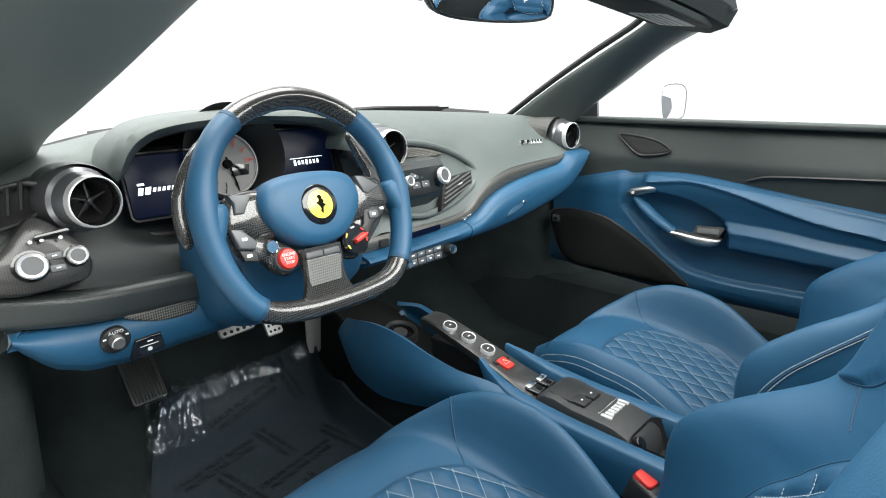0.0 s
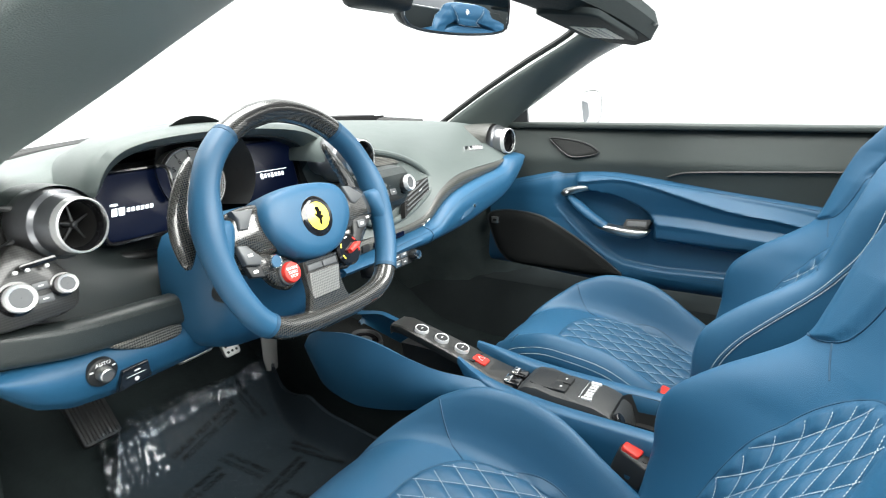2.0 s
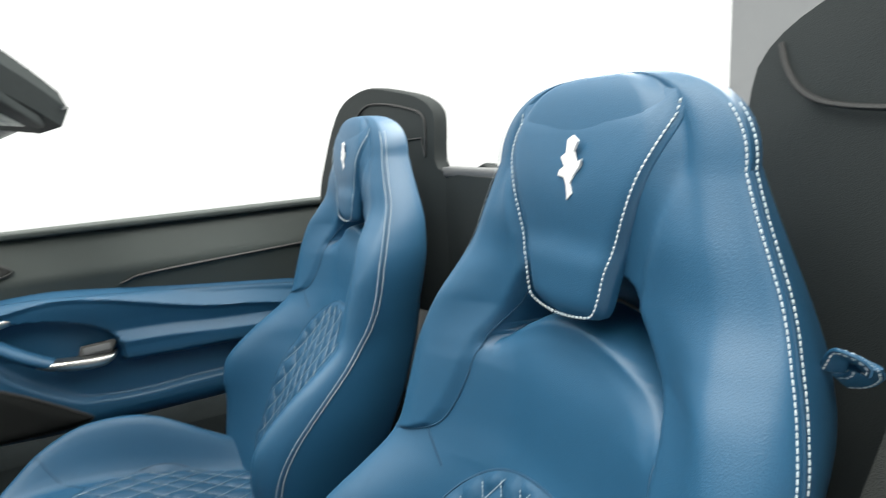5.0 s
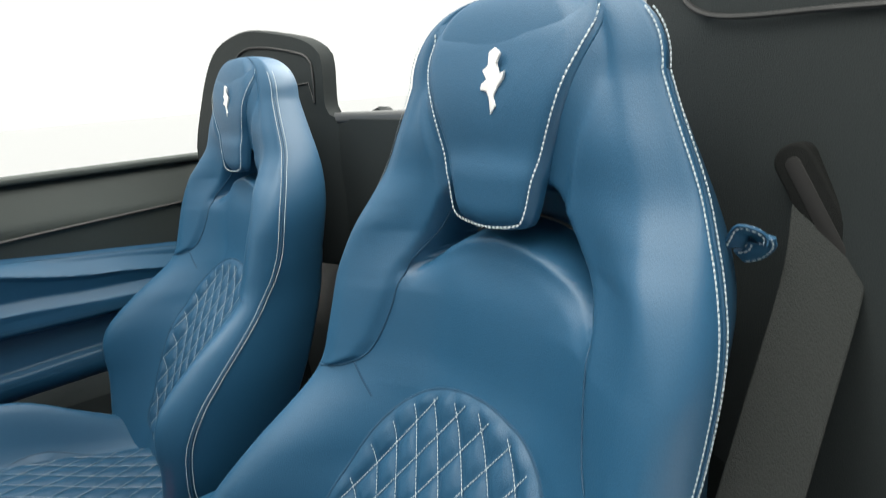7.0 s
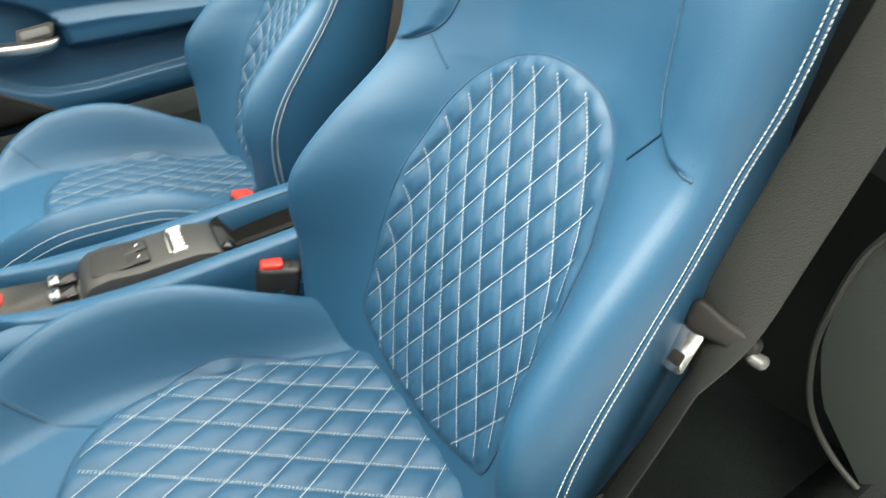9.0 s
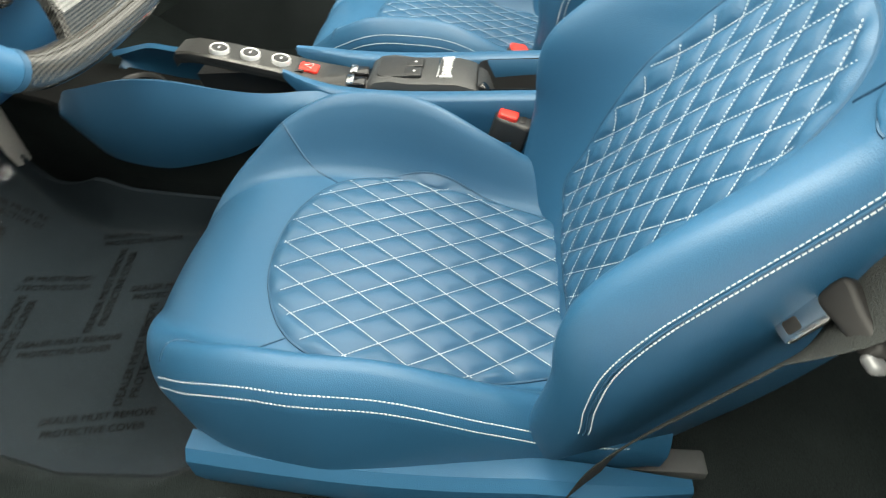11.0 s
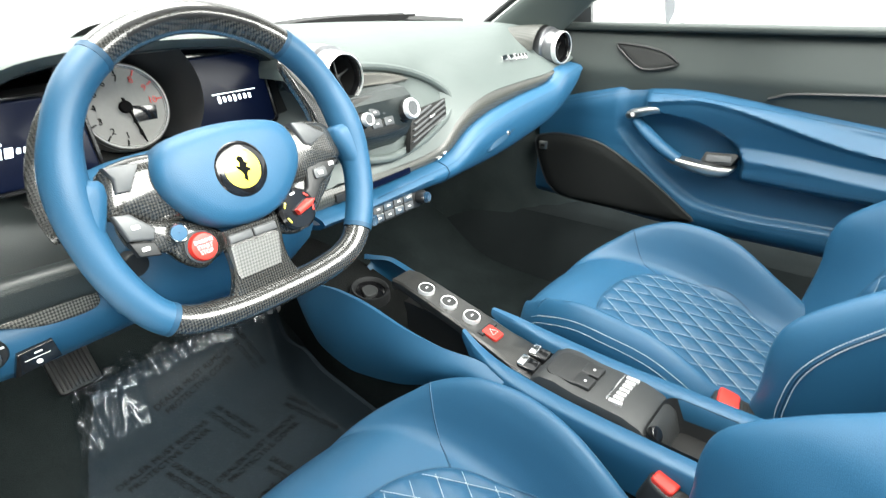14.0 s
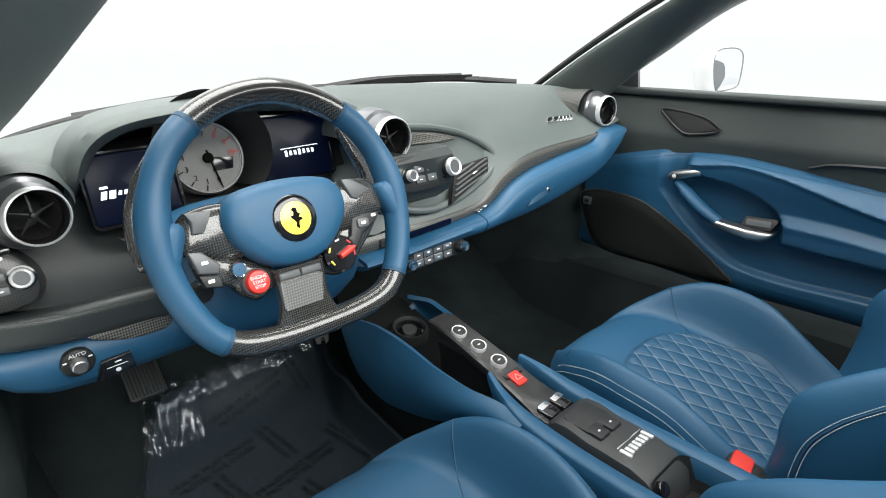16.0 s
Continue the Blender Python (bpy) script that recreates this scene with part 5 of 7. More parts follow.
part("dial_window", plate(fr, [(0.004, -0.022), (0.036, -0.022), (0.040, -0.004), (0.010, 0.0)], 0.0, 0.002, 0.0005), GLOSSK, rc)
part("needle", join(plate(fr, [(-0.0016, 0.012), (0.0016, 0.012), (0.012, -0.044), (0.010, -0.045)], 0.004, 0.006, 0.0005), plate(fr, circle(0.008, 20), 0.002, 0.009, 0.002)), INK, rc, "black needle at rest")

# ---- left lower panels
# face and band coloured darker than the pad above, for the shade there
part("knee_face", slab(lambda x, v: dtop_cut(x, 0.56 + 0.44 * v) + V(0, -0.0025, -0.001), np.linspace(-0.675, -0.13, 50), np.linspace(0, 1, 16), -0.004), KNEE, dash, "charcoal leather face below the binnacle, shade put into its tone", 60)
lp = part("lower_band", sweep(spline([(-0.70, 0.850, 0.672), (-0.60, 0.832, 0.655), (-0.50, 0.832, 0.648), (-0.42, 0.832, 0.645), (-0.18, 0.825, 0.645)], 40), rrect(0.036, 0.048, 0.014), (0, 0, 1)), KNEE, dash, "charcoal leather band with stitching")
for off in (0.012, 0.018):
    P = [p + V(0, -0.0185, off) for p in spline([(-0.69, 0.848, 0.671), (-0.60, 0.832, 0.655), (-0.50, 0.832, 0.648), (-0.44, 0.832, 0.646)], 60)]
    part("stitching", dashes(P, [(0, -1, 0.1)] * 60, 0.006, 0.0045, 0.0006, 0.0005), DOORG, lp, "dark grey stitching")


def low_left(u, v):
    x = -0.689 + 0.529 * u
    z1 = ix(x, [-0.70, -0.60, -0.45, -0.15], [0.640, 0.630, 0.626, 0.628])
    z0 = ix(x, [-0.70, -0.68, -0.65, -0.61, -0.56, -0.40, -0.15], [0.638, 0.605, 0.570, 0.552, 0.546, 0.549, 0.562])
    return V(x, 0.842 - 0.022 * math.sin(math.pi * v ** 0.7) + 0.05 * max(0, v - 0.8) + 0.02 * max(0.0, -0.62 - x) * 5, z1 + (z0 - z1) * v)


part("lower_left_panel", slab(low_left, np.linspace(0, 1, 50), np.linspace(0, 1, 16), -0.02), BLUE, dash, "blue leather panel under the steering column", 60)
mo = closed_spline([(-0.560, 0.630), (-0.50, 0.630), (-0.462, 0.629), (-0.462, 0.607), (-0.505, 0.606), (-0.538, 0.615)], 36)
part("mesh_insert", patch(mo, lambda x, z, h: V(x, 0.822 - h, z), 0.004, 5, 0.3), MESHM, dash, "woven metal mesh insert")
fr = Frame((-0.577, 0.820, 0.599), (1, 0.03, 0), (0, -0.12, 1))
lk = part("light_switch", plate(fr, circle(0.0200, 40), -0.006, 0.004, 0.003), BLACK, dash, "black rotary light switch")
part("knob", lathe(fr, [(0.0105, 0.002), (0.0105, 0.008), (0.0095, 0.015), (0.0080, 0.016)], 32), ALU, lk, "satin metal knob")
part("knob_face", lathe(fr, [(0.0082, 0.0155), (0.0005, 0.0150)], 32), GUN, lk)
text("writing", "AUTO", 0.0072, fr.moved(0.001, 0.0138), PRINT, lk, 0.0045)
for a in (-0.0145, 0.0145):
    part("symbol_bar", plate(fr, rrect(0.0045, 0.0022, 0.0006, cx=a, cy=0.0065), 0.004, 0.0048, 0.0002), PRINT, lk)
fr = Frame((-0.536, 0.820, 0.577), (1, 0.02, 0.02), (0, -0.12, 1))
pb = part("parking_switch", plate(fr, [(-0.027, -0.016), (0.022, -0.012), (0.019, 0.014), (-0.017, 0.013)], -0.004, 0.003, 0.0015), GLOSSK, dash, "black parking brake switch")
part("symbol_bar", join(plate(fr, rrect(0.026, 0.0008, 0.0003, cx=0, cy=0.001), 0.003, 0.0036, 0.0001), plate(fr, circle(0.0033, 16, 0.0, -0.006), 0.003, 0.0036, 0.0001), plate(fr, rrect(0.008, 0.002, 0.0004, cx=0.002, cy=0.007), 0.003, 0.0036, 0.0001)), PRINT, pb, "pale symbols")


# ---- control pods
def pod(name, c, a, outline, knobs, buttons, label):
    """A carbon console with rotary knobs [(x, y, radius, height)] and push buttons [(x, y, w, h)]."""
    pd = thing(name, c, label, "control pod", "dashboard control pods")
    fr = Frame(c, a, (0, 0.25, 1))
    o = closed_spline(outline, 60)
    m = o.mean(0)
    part("body", loft([[fr.at(*(m + (p - m) * k), h) for p in o] for k, h in ((1.10, -0.07), (1.04, -0.02), (1.0, -0.006), (0.985, -0.002), (0.95, 0.0), (0.55, 0.001), (0.02, 0.001))]), CARBON2, pd, "glossy carbon-fibre body", 60)
    for x, y, r, h in knobs:
        f2 = fr.moved(x, y)
        part("well", lathe(f2, [(r * 1.25, 0.0), (r * 1.22, 0.003), (r * 1.02, 0.0035)], 32), GLOSSK, pd)
        kn = part("knob", lathe(f2, [(r * 1.0, 0.0), (r * 1.0, h * 0.6), (r * 0.96, h)], 32), BLACK, pd, "black rotary knob")
        part("knob_ring", lathe(f2, [(r * 1.01, h - 0.006), (r * 1.01, h), (r * 0.92, h + 0.0025), (r * 0.70, h + 0.001)], 32), RINGM, kn, "bright ring")
        part("knob_face", lathe(f2, [(r * 0.75, h + 0.0008), (0.0005, h + 0.0008)], 32), GUN, kn)
    for x, y, w_, h_ in buttons:
        b = part("button", plate(fr, rrect(w_, h_, 0.002, cx=x, cy=y), 0.0, 0.004, 0.0012), GUN, pd, "dark grey push button")
        part("symbol_bar", plate(fr, rrect(0.0055, 0.0018, 0.0005, cx=x, cy=y), 0.004, 0.0045, 0.0001), PRINT, b)
    return pd


lp_ = pod("control_pod", (-0.630, 0.800, 0.730), (1, -0.04, 0.0), [(-0.085, -0.012), (-0.045, -0.029), (-0.010, -0.030), (0.028, -0.026), (0.040, -0.012), (0.040, 0.008), (0.030, 0.028), (0.004, 0.056), (-0.012, 0.064), (-0.032, 0.046), (-0.055, 0.022), (-0.085, 0.012)],
          [(-0.024, 0.003, 0.0165, 0.020), (0.025, 0.006, 0.0118, 0.016)], [(0.002, 0.011, 0.018, 0.010), (0.003, -0.005, 0.018, 0.010)], "carbon-fibre control pod with two knobs beside the driver's vent")
for x in (-0.020, -0.008, 0.012):
    part("lamp", plate(Frame((-0.630 + x, 0.7965, 0.764), (1, -0.04, 0.02), (0, 0.25, 1)), circle(0.0024, 12), -0.002, 0.0025, 0.0008), PRINT, lp_, "small white lamp")
part("lid_bar", plate(Frame((-0.626, 0.7965, 0.770), (1, -0.04, 0.10), (0, 0.25, 1)), rrect(0.038, 0.007, 0.003), -0.002, 0.0012, 0.0008), GLOSSK, lp_)
pod("control_pod", (-0.028, 0.755, 0.763), (1, 0.10, -0.03), [(-0.070, -0.022), (-0.02, -0.029), (0.040, -0.028), (0.064, -0.018), (0.072, 0.002), (0.060, 0.018), (0.03, 0.029), (-0.02, 0.034), (-0.065, 0.030), (-0.078, 0.004)],
    [(0.046, 0.0, 0.0165, 0.022), (-0.050, 0.0, 0.0100, 0.016)], [(-0.022, 0.008, 0.022, 0.013), (0.006, 0.008, 0.022, 0.013), (-0.022, -0.010, 0.022, 0.013), (0.006, -0.010, 0.022, 0.013)], "carbon-fibre control pod with two knobs at the dashboard's middle")
# side slot vent by the driver's pillar
sv = thing("slot_vent", (-0.675, 0.85, 0.80), "black slatted side vent at the dashboard's end", "air vent")
for k in range(5):
    part("slat", tube([(-0.70 + 0.014 * k, 0.862 - 0.004 * k, 0.775 + 0.006 * k), (-0.695 + 0.014 * k, 0.858 - 0.004 * k, 0.81 + 0.006 * k)], 0.003, 6), BLACK, sv)
part("frame", tube(spline([(-0.71, 0.865, 0.765), (-0.63, 0.845, 0.79), (-0.625, 0.848, 0.83), (-0.71, 0.868, 0.815)], 30), 0.004, 8, True), BLACK, sv)
part("back", plate(Frame((-0.668, 0.872, 0.80), (1, -0.2, 0.25), (0, 0.1, 1)), rrect(0.09, 0.05, 0.01), -0.01, 0.0, 0.002), DARK, sv)

# ---- middle stack: teardrop recess with slats
td = thing("centre_stack", (0.06, 0.83, 0.74), "charcoal teardrop housing with a slatted vent in the dashboard's middle", "centre stack")
TD = closed_spline([(-0.05, 0.832), (0.01, 0.828), (0.067, 0.819), (0.135, 0.799), (0.186, 0.770), (0.202, 0.745), (0.182, 0.720), (0.122, 0.697), (0.064, 0.684), (0.0, 0.681), (-0.06, 0.70), (-0.09, 0.76)], 80)
td_y = lambda z: 0.785 + 0.42 * max(0.0, z - 0.672) - 0.3 * max(0.0, z - 0.80)
part("rim", tube([V(x, td_y(z) + 0.002, z) for x, z in TD], 0.0075, 10, True), GREY, td, "stitched charcoal leather rim")
P = [V(x * 1.0, td_y(z) - 0.004, z + 0.001) for x, z in TD]
part("rim_stitching", dashes(P, [(0, -1, 0.3)] * len(P), 0.006, 0.0045, 0.0006, 0.0005), GUN, td)
part("face", patch(TD, lambda x, z, h: V(x, td_y(z) + 0.008 - h, z), 0.006, 8, 0.4), GREY, td, "charcoal inner face")
fr0 = Frame((0.096, 0.785, 0.722), (0.95, 0.05, 0.30), (-0.30, 0.35, 0.90))
part("vent_recess", plate(fr0, [(0.070, 0.014), (0.053, -0.012), (-0.064, -0.021), (-0.014, 0.033)], -0.01, 0.002, 0.001), DARK, td)
for k in range(5):
    yy = -0.011 + 0.0078 * k
    xl, xr = -0.056 + (yy + 0.016) * 1.05, min(0.048 + 0.7 * (yy + 0.008), 0.063 - max(0.0, yy - 0.012) * 4.2)
    part("slat", plate(fr0, rrect(xr - xl, 0.0030, 0.0012, cx=(xl + xr) / 2, cy=yy), 0.002, 0.008, 0.0012), GUN, td)
part("slat_tab", plate(fr0.moved(0.015, 0.004, 0.008), rrect(0.014, 0.004, 0.0015), 0, 0.004, 0.0015), CHROME, td)
part("mesh_panel", patch(closed_spline([(-0.04, 0.822), (0.01, 0.818), (0.067, 0.810), (0.112, 0.795), (0.075, 0.792), (0.03, 0.795), (-0.03, 0.800)], 40), lambda x, z, h: V(x, td_y(z) - 0.003 - h, z), 0.004, 5, 0.3), MESHM, td, "dark mesh panel")
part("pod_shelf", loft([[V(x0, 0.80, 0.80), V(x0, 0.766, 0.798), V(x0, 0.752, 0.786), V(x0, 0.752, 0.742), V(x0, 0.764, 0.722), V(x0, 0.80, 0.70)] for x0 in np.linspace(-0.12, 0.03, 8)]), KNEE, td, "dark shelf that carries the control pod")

# climate strip under the blue fold
cs = thing("climate_panel", (-0.01, 0.78, 0.60), "aluminium climate panel with rows of small buttons", "climate panel")
fr = Frame((-0.012, 0.772, 0.600), (1, 0, 0.0), (0, 0.10, 1))
part("panel", plate(fr, rrect(0.135, 0.036, 0.006), -0.03, 0.003, 0.002), BLACK, cs)
for k in range(4):
    for j in range(2):
        b = part("button", plate(fr, rrect(0.0215, 0.0135, 0.0015, cx=-0.036 + 0.0235 * k, cy=0.0082 - 0.0155 * j), 0.002, 0.0065, 0.0012), ALU if (k + j) % 2 else GUN, cs, "small grey push button")
        part("symbol_bar", plate(fr, rrect(0.007, 0.0025, 0.0005, cx=-0.036 + 0.0235 * k, cy=0.0082 - 0.0155 * j), 0.0065, 0.0070, 0.0001), PRINT, b)
for x in (-0.062, 0.066):
    f2 = fr.moved(x, 0.0, 0.0)
    kn = part("knob", lathe(f2, [(0.0125, -0.01), (0.0125, 0.010), (0.0105, 0.013), (0.010, 0.020), (0.0085, 0.022)], 28), BLACK, cs, "black knob with a chrome rim")
    part("knob_ring", lathe(f2, [(0.0102, 0.018), (0.0095, 0.0225), (0.0075, 0.022), (0.0005, 0.0215)], 28), CHROME, kn)
fr = Frame((0.0, 0.7855, 0.6465), (1, 0, 0.03), (0, 0.0, 1))
part("small_display", plate(fr, rrect(0.10, 0.011, 0.002), -0.004, 0.002, 0.0008), SCREEN, dash, "narrow dark display")
for x in (-0.105, -0.075):
    part("strip_button", plate(Frame((x, 0.787, 0.645), (1, 0, 0), (0, 0, 1)), rrect(0.022, 0.014, 0.002), -0.003, 0.003, 0.001), BLACK, dash, "small black push button")


# ---------------------------------------------------------------- steering wheel
SETTLE = None
sw = thing("steering_wheel", (-0.330, 0.684, 0.772), "flat-bottomed steering wheel in blue leather and carbon fibre", "steering wheel")
tilt = radians(1.5)
FW = Frame((-0.326, 0.676, 0.768), (math.cos(tilt), 0, -math.sin(tilt)), (0, 0.31, 0.95))
RIM = closed_spline([(0.0, 0.165), (0.07, 0.150), (0.125, 0.113), (0.158, 0.060), (0.170, 0.0), (0.163, -0.062), (0.140, -0.115), (0.110, -0.140), (0.06, -0.150), (0.0, -0.152), (-0.06, -0.150), (-0.110, -0.140), (-0.140, -0.115), (-0.163, -0.062), (-0.170, 0.0), (-0.158, 0.060), (-0.125, 0.113), (-0.07, 0.150)], 180) * 0.94


def rim_piece(i0, i1, r, extra=0.0):
    pts, rr = [], []
    for k in range(i0, i1 + 1):
        p = RIM[k % 180]
        pts.append(FW.at(p[0], p[1], 0.0))
        a = p[0] / 0.17
        rr.append(r * (1 + extra * max(0.0, 1 - abs((abs(p[0]) - 0.165) / 0.02)) * math.exp(-((p[1] - 0.03) / 0.05) ** 2)))
    return tube(pts, rr, 16, False, 1.15, FW.n)


iTR = int(np.argmin(np.linalg.norm(RIM - V(0.105, 0.130), axis=1)))
iBR = int(np.argmin(np.linalg.norm(RIM - V(0.140, -0.113), axis=1)))
iBL = int(np.argmin(np.linalg.norm(RIM - V(-0.122, -0.132), axis=1)))
iTL = int(np.argmin(np.linalg.norm(RIM - V(-0.105, 0.130), axis=1)))
part("rim_top", rim_piece(iTL, 180 + iTR, 0.0162), CARBON, sw, "carbon-fibre upper rim")
part("rim_right", rim_piece(iTR, iBR, 0.0166, 0.25), BLUE, sw, "blue leather grip")
part("rim_bottom", rim_piece(iBR, iBL, 0.0155), CARBON, sw, "carbon-fibre lower rim")
part("rim_left", rim_piece(iBL, iTL, 0.0166, 0.25), BLUE, sw, "blue leather grip")
for i in (iTR, iBR, iBL, iTL):
    part("rim_joint", rim_piece(i, i + 1, 0.0169), BLUED, sw)
# shift-light strip in the upper rim
lt = [FW.at(RIM[k % 180][0], RIM[k % 180][1], 0.0165) for k in range(167, 194)]
part("shift_light_strip", tube(lt, 0.0066, 8, False, 0.30, FW.n), SMOKE, sw, "dark strip of shift lights")
for s, rng in ((1, (iTR + 4, iBR - 4)), (-1, (iBL + 4, iTL - 4))):
    P = [FW.at(*(RIM[k % 180] * 0.935), 0.0125) for k in range(*rng)]
    part("rim_stitching", dashes(P, [FW.n] * len(P), 0.006, 0.0045, 0.0006, 0.0006), BLUED, sw)


def spoke(pts, widths, h, mat, name, label=""):
    """A flat bar in the wheel's plane."""
    p = spline([(*q, w, z) for (q, w, z) in zip(pts, widths, h)], 18)
    rings = []
    for i in range(len(p)):
        t = unit(np.gradient(p[:, :2], axis=0)[i])
        s = V(-t[1], t[0])
        x, y, w, z = p[i]
        rings.append([FW.at(x + s[0] * a * w, y + s[1] * a * w, z + b) for a, b in ((-0.5, -0.008), (-0.5, 0.0), (-0.44, 0.006), (-0.2, 0.009), (0.2, 0.009), (0.44, 0.006), (0.5, 0.0), (0.5, -0.008), (0.3, -0.014), (-0.3, -0.014))])
    return part(name, loft(rings), mat, sw, label)


def dome(outline, mat, name, label, z0, z1, n=48):
    """A shell whose face swells from its edge at z0 to its middle at z1."""
    o = closed_spline(outline, n)
    m = o.mean(0)
    return part(name, loft([[FW.at(*(m + (p - m) * k), z0 + (z1 - z0) * h) for p in o] for k, h in ((0.96, -1.2), (1.0, -0.4), (1.0, 0.0), (0.93, 0.45), (0.78, 0.78), (0.5, 0.95), (0.03, 1.0))]), mat, sw, label, 70)


for s in (1, -1):
    dome([(s * 0.139, -0.016), (s * 0.134, 0.012), (s * 0.124, 0.027), (s * 0.085, 0.032), (s * 0.050, 0.020), (s * 0.050, -0.030), (s * 0.088, -0.036), (s * 0.118, -0.024)], CARBON, "spoke", "glossy carbon-fibre spoke", -0.004, 0.010)
    th = closed_spline([(s * 0.150, 0.078), (s * 0.1455, 0.048), (s * 0.1475, 0.029), (s * 0.141, 0.020), (s * 0.131, 0.016), (s * 0.1305, 0.003), (s * 0.136, -0.012), (s * 0.146, -0.036), (s * 0.158, -0.062), (s * 0.166, -0.03), (s * 0.170, 0.01), (s * 0.163, 0.05)], 52)
    tm = V(s * 0.155, 0.004)
    part("thumb_rest", loft([[FW.at(*(tm + (p - tm) * k), h) for p in th] for k, h in ((0.55, -0.0175), (0.85, -0.015), (0.97, -0.008), (1.0, 0.0), (0.97, 0.008), (0.85, 0.0145), (0.55, 0.0172), (0.05, 0.0178))]), BLUE, sw, "blue leather thumb rest", 70)
    # shift paddle, its long face turned a little outwards
    po = closed_spline([(s * 0.121, 0.108), (s * 0.128, 0.109), (s * 0.151, 0.082), (s * 0.169, 0.048), (s * 0.176, 0.020), (s * 0.176, -0.006), (s * 0.170, -0.028), (s * 0.160, -0.022), (s * 0.149, 0.002), (s * 0.143, 0.045), (s * 0.130, 0.080)], 56)
    pm = po.mean(0)
    part("shift_paddle", loft([[FW.at(*(pm + (p - pm) * k), h - 0.10 * (abs(p[0]) - 0.15) * k) for p in po] for k, h in ((0.97, -0.054), (1.0, -0.051), (1.0, -0.047), (0.90, -0.0445), (0.5, -0.043), (0.03, -0.0425))]), CARBON, sw, "glossy carbon-fibre shift paddle", 70)
# switch plates below the spokes
dome([(-0.128, -0.020), (-0.096, -0.030), (-0.066, -0.040), (-0.036, -0.060), (-0.038, -0.078), (-0.050, -0.084), (-0.066, -0.090), (-0.083, -0.080), (-0.095, -0.064), (-0.108, -0.060), (-0.126, -0.048)], CARBON, "switch_plate", "carbon-fibre switch plate", -0.006, 0.003)
dome([(0.128, -0.018), (0.118, -0.040), (0.092, -0.064), (0.072, -0.082), (0.050, -0.090), (0.030, -0.084), (0.016, -0.074), (0.020, -0.058), (0.050, -0.040), (0.080, -0.020)], CARBON, "switch_plate", "carbon-fibre switch plate", -0.006, 0.003)
for o_ in ([(-0.128, 0.027), (-0.097, 0.025), (-0.112, 0.001), (-0.125, 0.002), (-0.1235, 0.015)], [(0.073, 0.032), (0.090, 0.031), (0.116, 0.013), (0.0935, 0.002), (0.084, 0.006)]):
    part("turn_switch", plate(FW, o_, 0.000, 0.0125, 0.003), GUN, sw, "dark grey turn-signal switch")
part("lower_spoke", loft([[FW.at(a * w - 0.011, y, z + b) for a, b in ((-1, -0.006), (-1, 0.003), (-0.9, 0.007), (0.9, 0.007), (1, 0.003), (1, -0.006))] for y, w, z in zip(np.linspace(-0.06, -0.145, 12), [0.033, 0.033, 0.033, 0.033, 0.032, 0.032, 0.033, 0.035, 0.038, 0.043, 0.050, 0.060], np.linspace(0.008, 0.0, 12))]), CARBON, sw, "carbon-fibre lower spoke")
part("spoke_plate", loft([[FW.at(a * w * 0.80 - 0.015, y, z + b) for a, b in ((-1, -0.004), (-1, 0.003), (-0.92, 0.005), (0.92, 0.005), (1, 0.003), (1, -0.004))] for y, w, z in zip(np.linspace(-0.077, -0.112, 8), np.linspace(0.036, 0.033, 8), np.linspace(0.016, 0.006, 8))]), SILVER, sw, "brushed metal plate on the lower spoke")
hub = closed_spline([(0.0, 0.049), (0.042, 0.046), (0.068, 0.037), (0.080, 0.014), (0.074, -0.014), (0.048, -0.043), (0.025, -0.054), (0.0, -0.057), (-0.025, -0.054), (-0.048, -0.043), (-0.074, -0.014), (-0.080, 0.014), (-0.068, 0.037), (-0.042, 0.046)], 72)
FH = FW.moved(-0.011, -0.003)
hb = part("hub_pad", loft([[FH.at(*(p * k), h) for p in hub] for k, h in ((0.96, -0.03), (1.0, 0.0), (1.0, 0.012), (0.97, 0.020), (0.90, 0.026), (0.70, 0.030), (0.35, 0.031), (0.02, 0.031))]), BLUE, sw, "blue leather hub pad", 60)
e0 = FH.moved(0, -0.001, 0.030)
part("emblem_ring", lathe(e0, [(0.0285, -0.004), (0.0285, 0.001), (0.026, 0.003), (0.020, 0.0035)], 44), GLOSSK, hb, "black ring round the emblem")
part("emblem", lathe(e0, [(0.0205, 0.003), (0.017, 0.0042), (0.0005, 0.0050)], 44), YELLOW, hb, "round yellow emblem")
part("emblem_mark", plate(e0, [((p[0] - 0.010) * -0.5, p[1] * 0.5) for p in mark], 0.0040, 0.0060, 0.0003), INK, hb, "small black mark")
# switches
part("lamp_switch", plate(FW, [(-0.135, -0.016), (-0.119, -0.018), (-0.102, -0.037), (-0.107, -0.047), (-0.128, -0.042)], 0.0, 0.009, 0.003), GUN, sw, "dark grey lamp switch")
part("lamp_switch", plate(FW, [(-0.128, -0.0435), (-0.1065, -0.0485), (-0.104, -0.063), (-0.124, -0.059)], -0.002, 0.006, 0.002), BLACK, sw)
wsw = part("wiper_switch", plate(FW, [(0.080, -0.019), (0.098, -0.017), (0.125, -0.020), (0.115, -0.033), (0.092, -0.044), (0.078, -0.062), (0.062, -0.050), (0.073, -0.042)], 0.0, 0.009, 0.003), BLACK, sw, "black wiper switch")
part("wiper_knob", plate(FW.moved(0.094, -0.030, 0.009), rrect(0.018, 0.012, 0.003), -0.001, 0.003, 0.001), GUN, wsw)
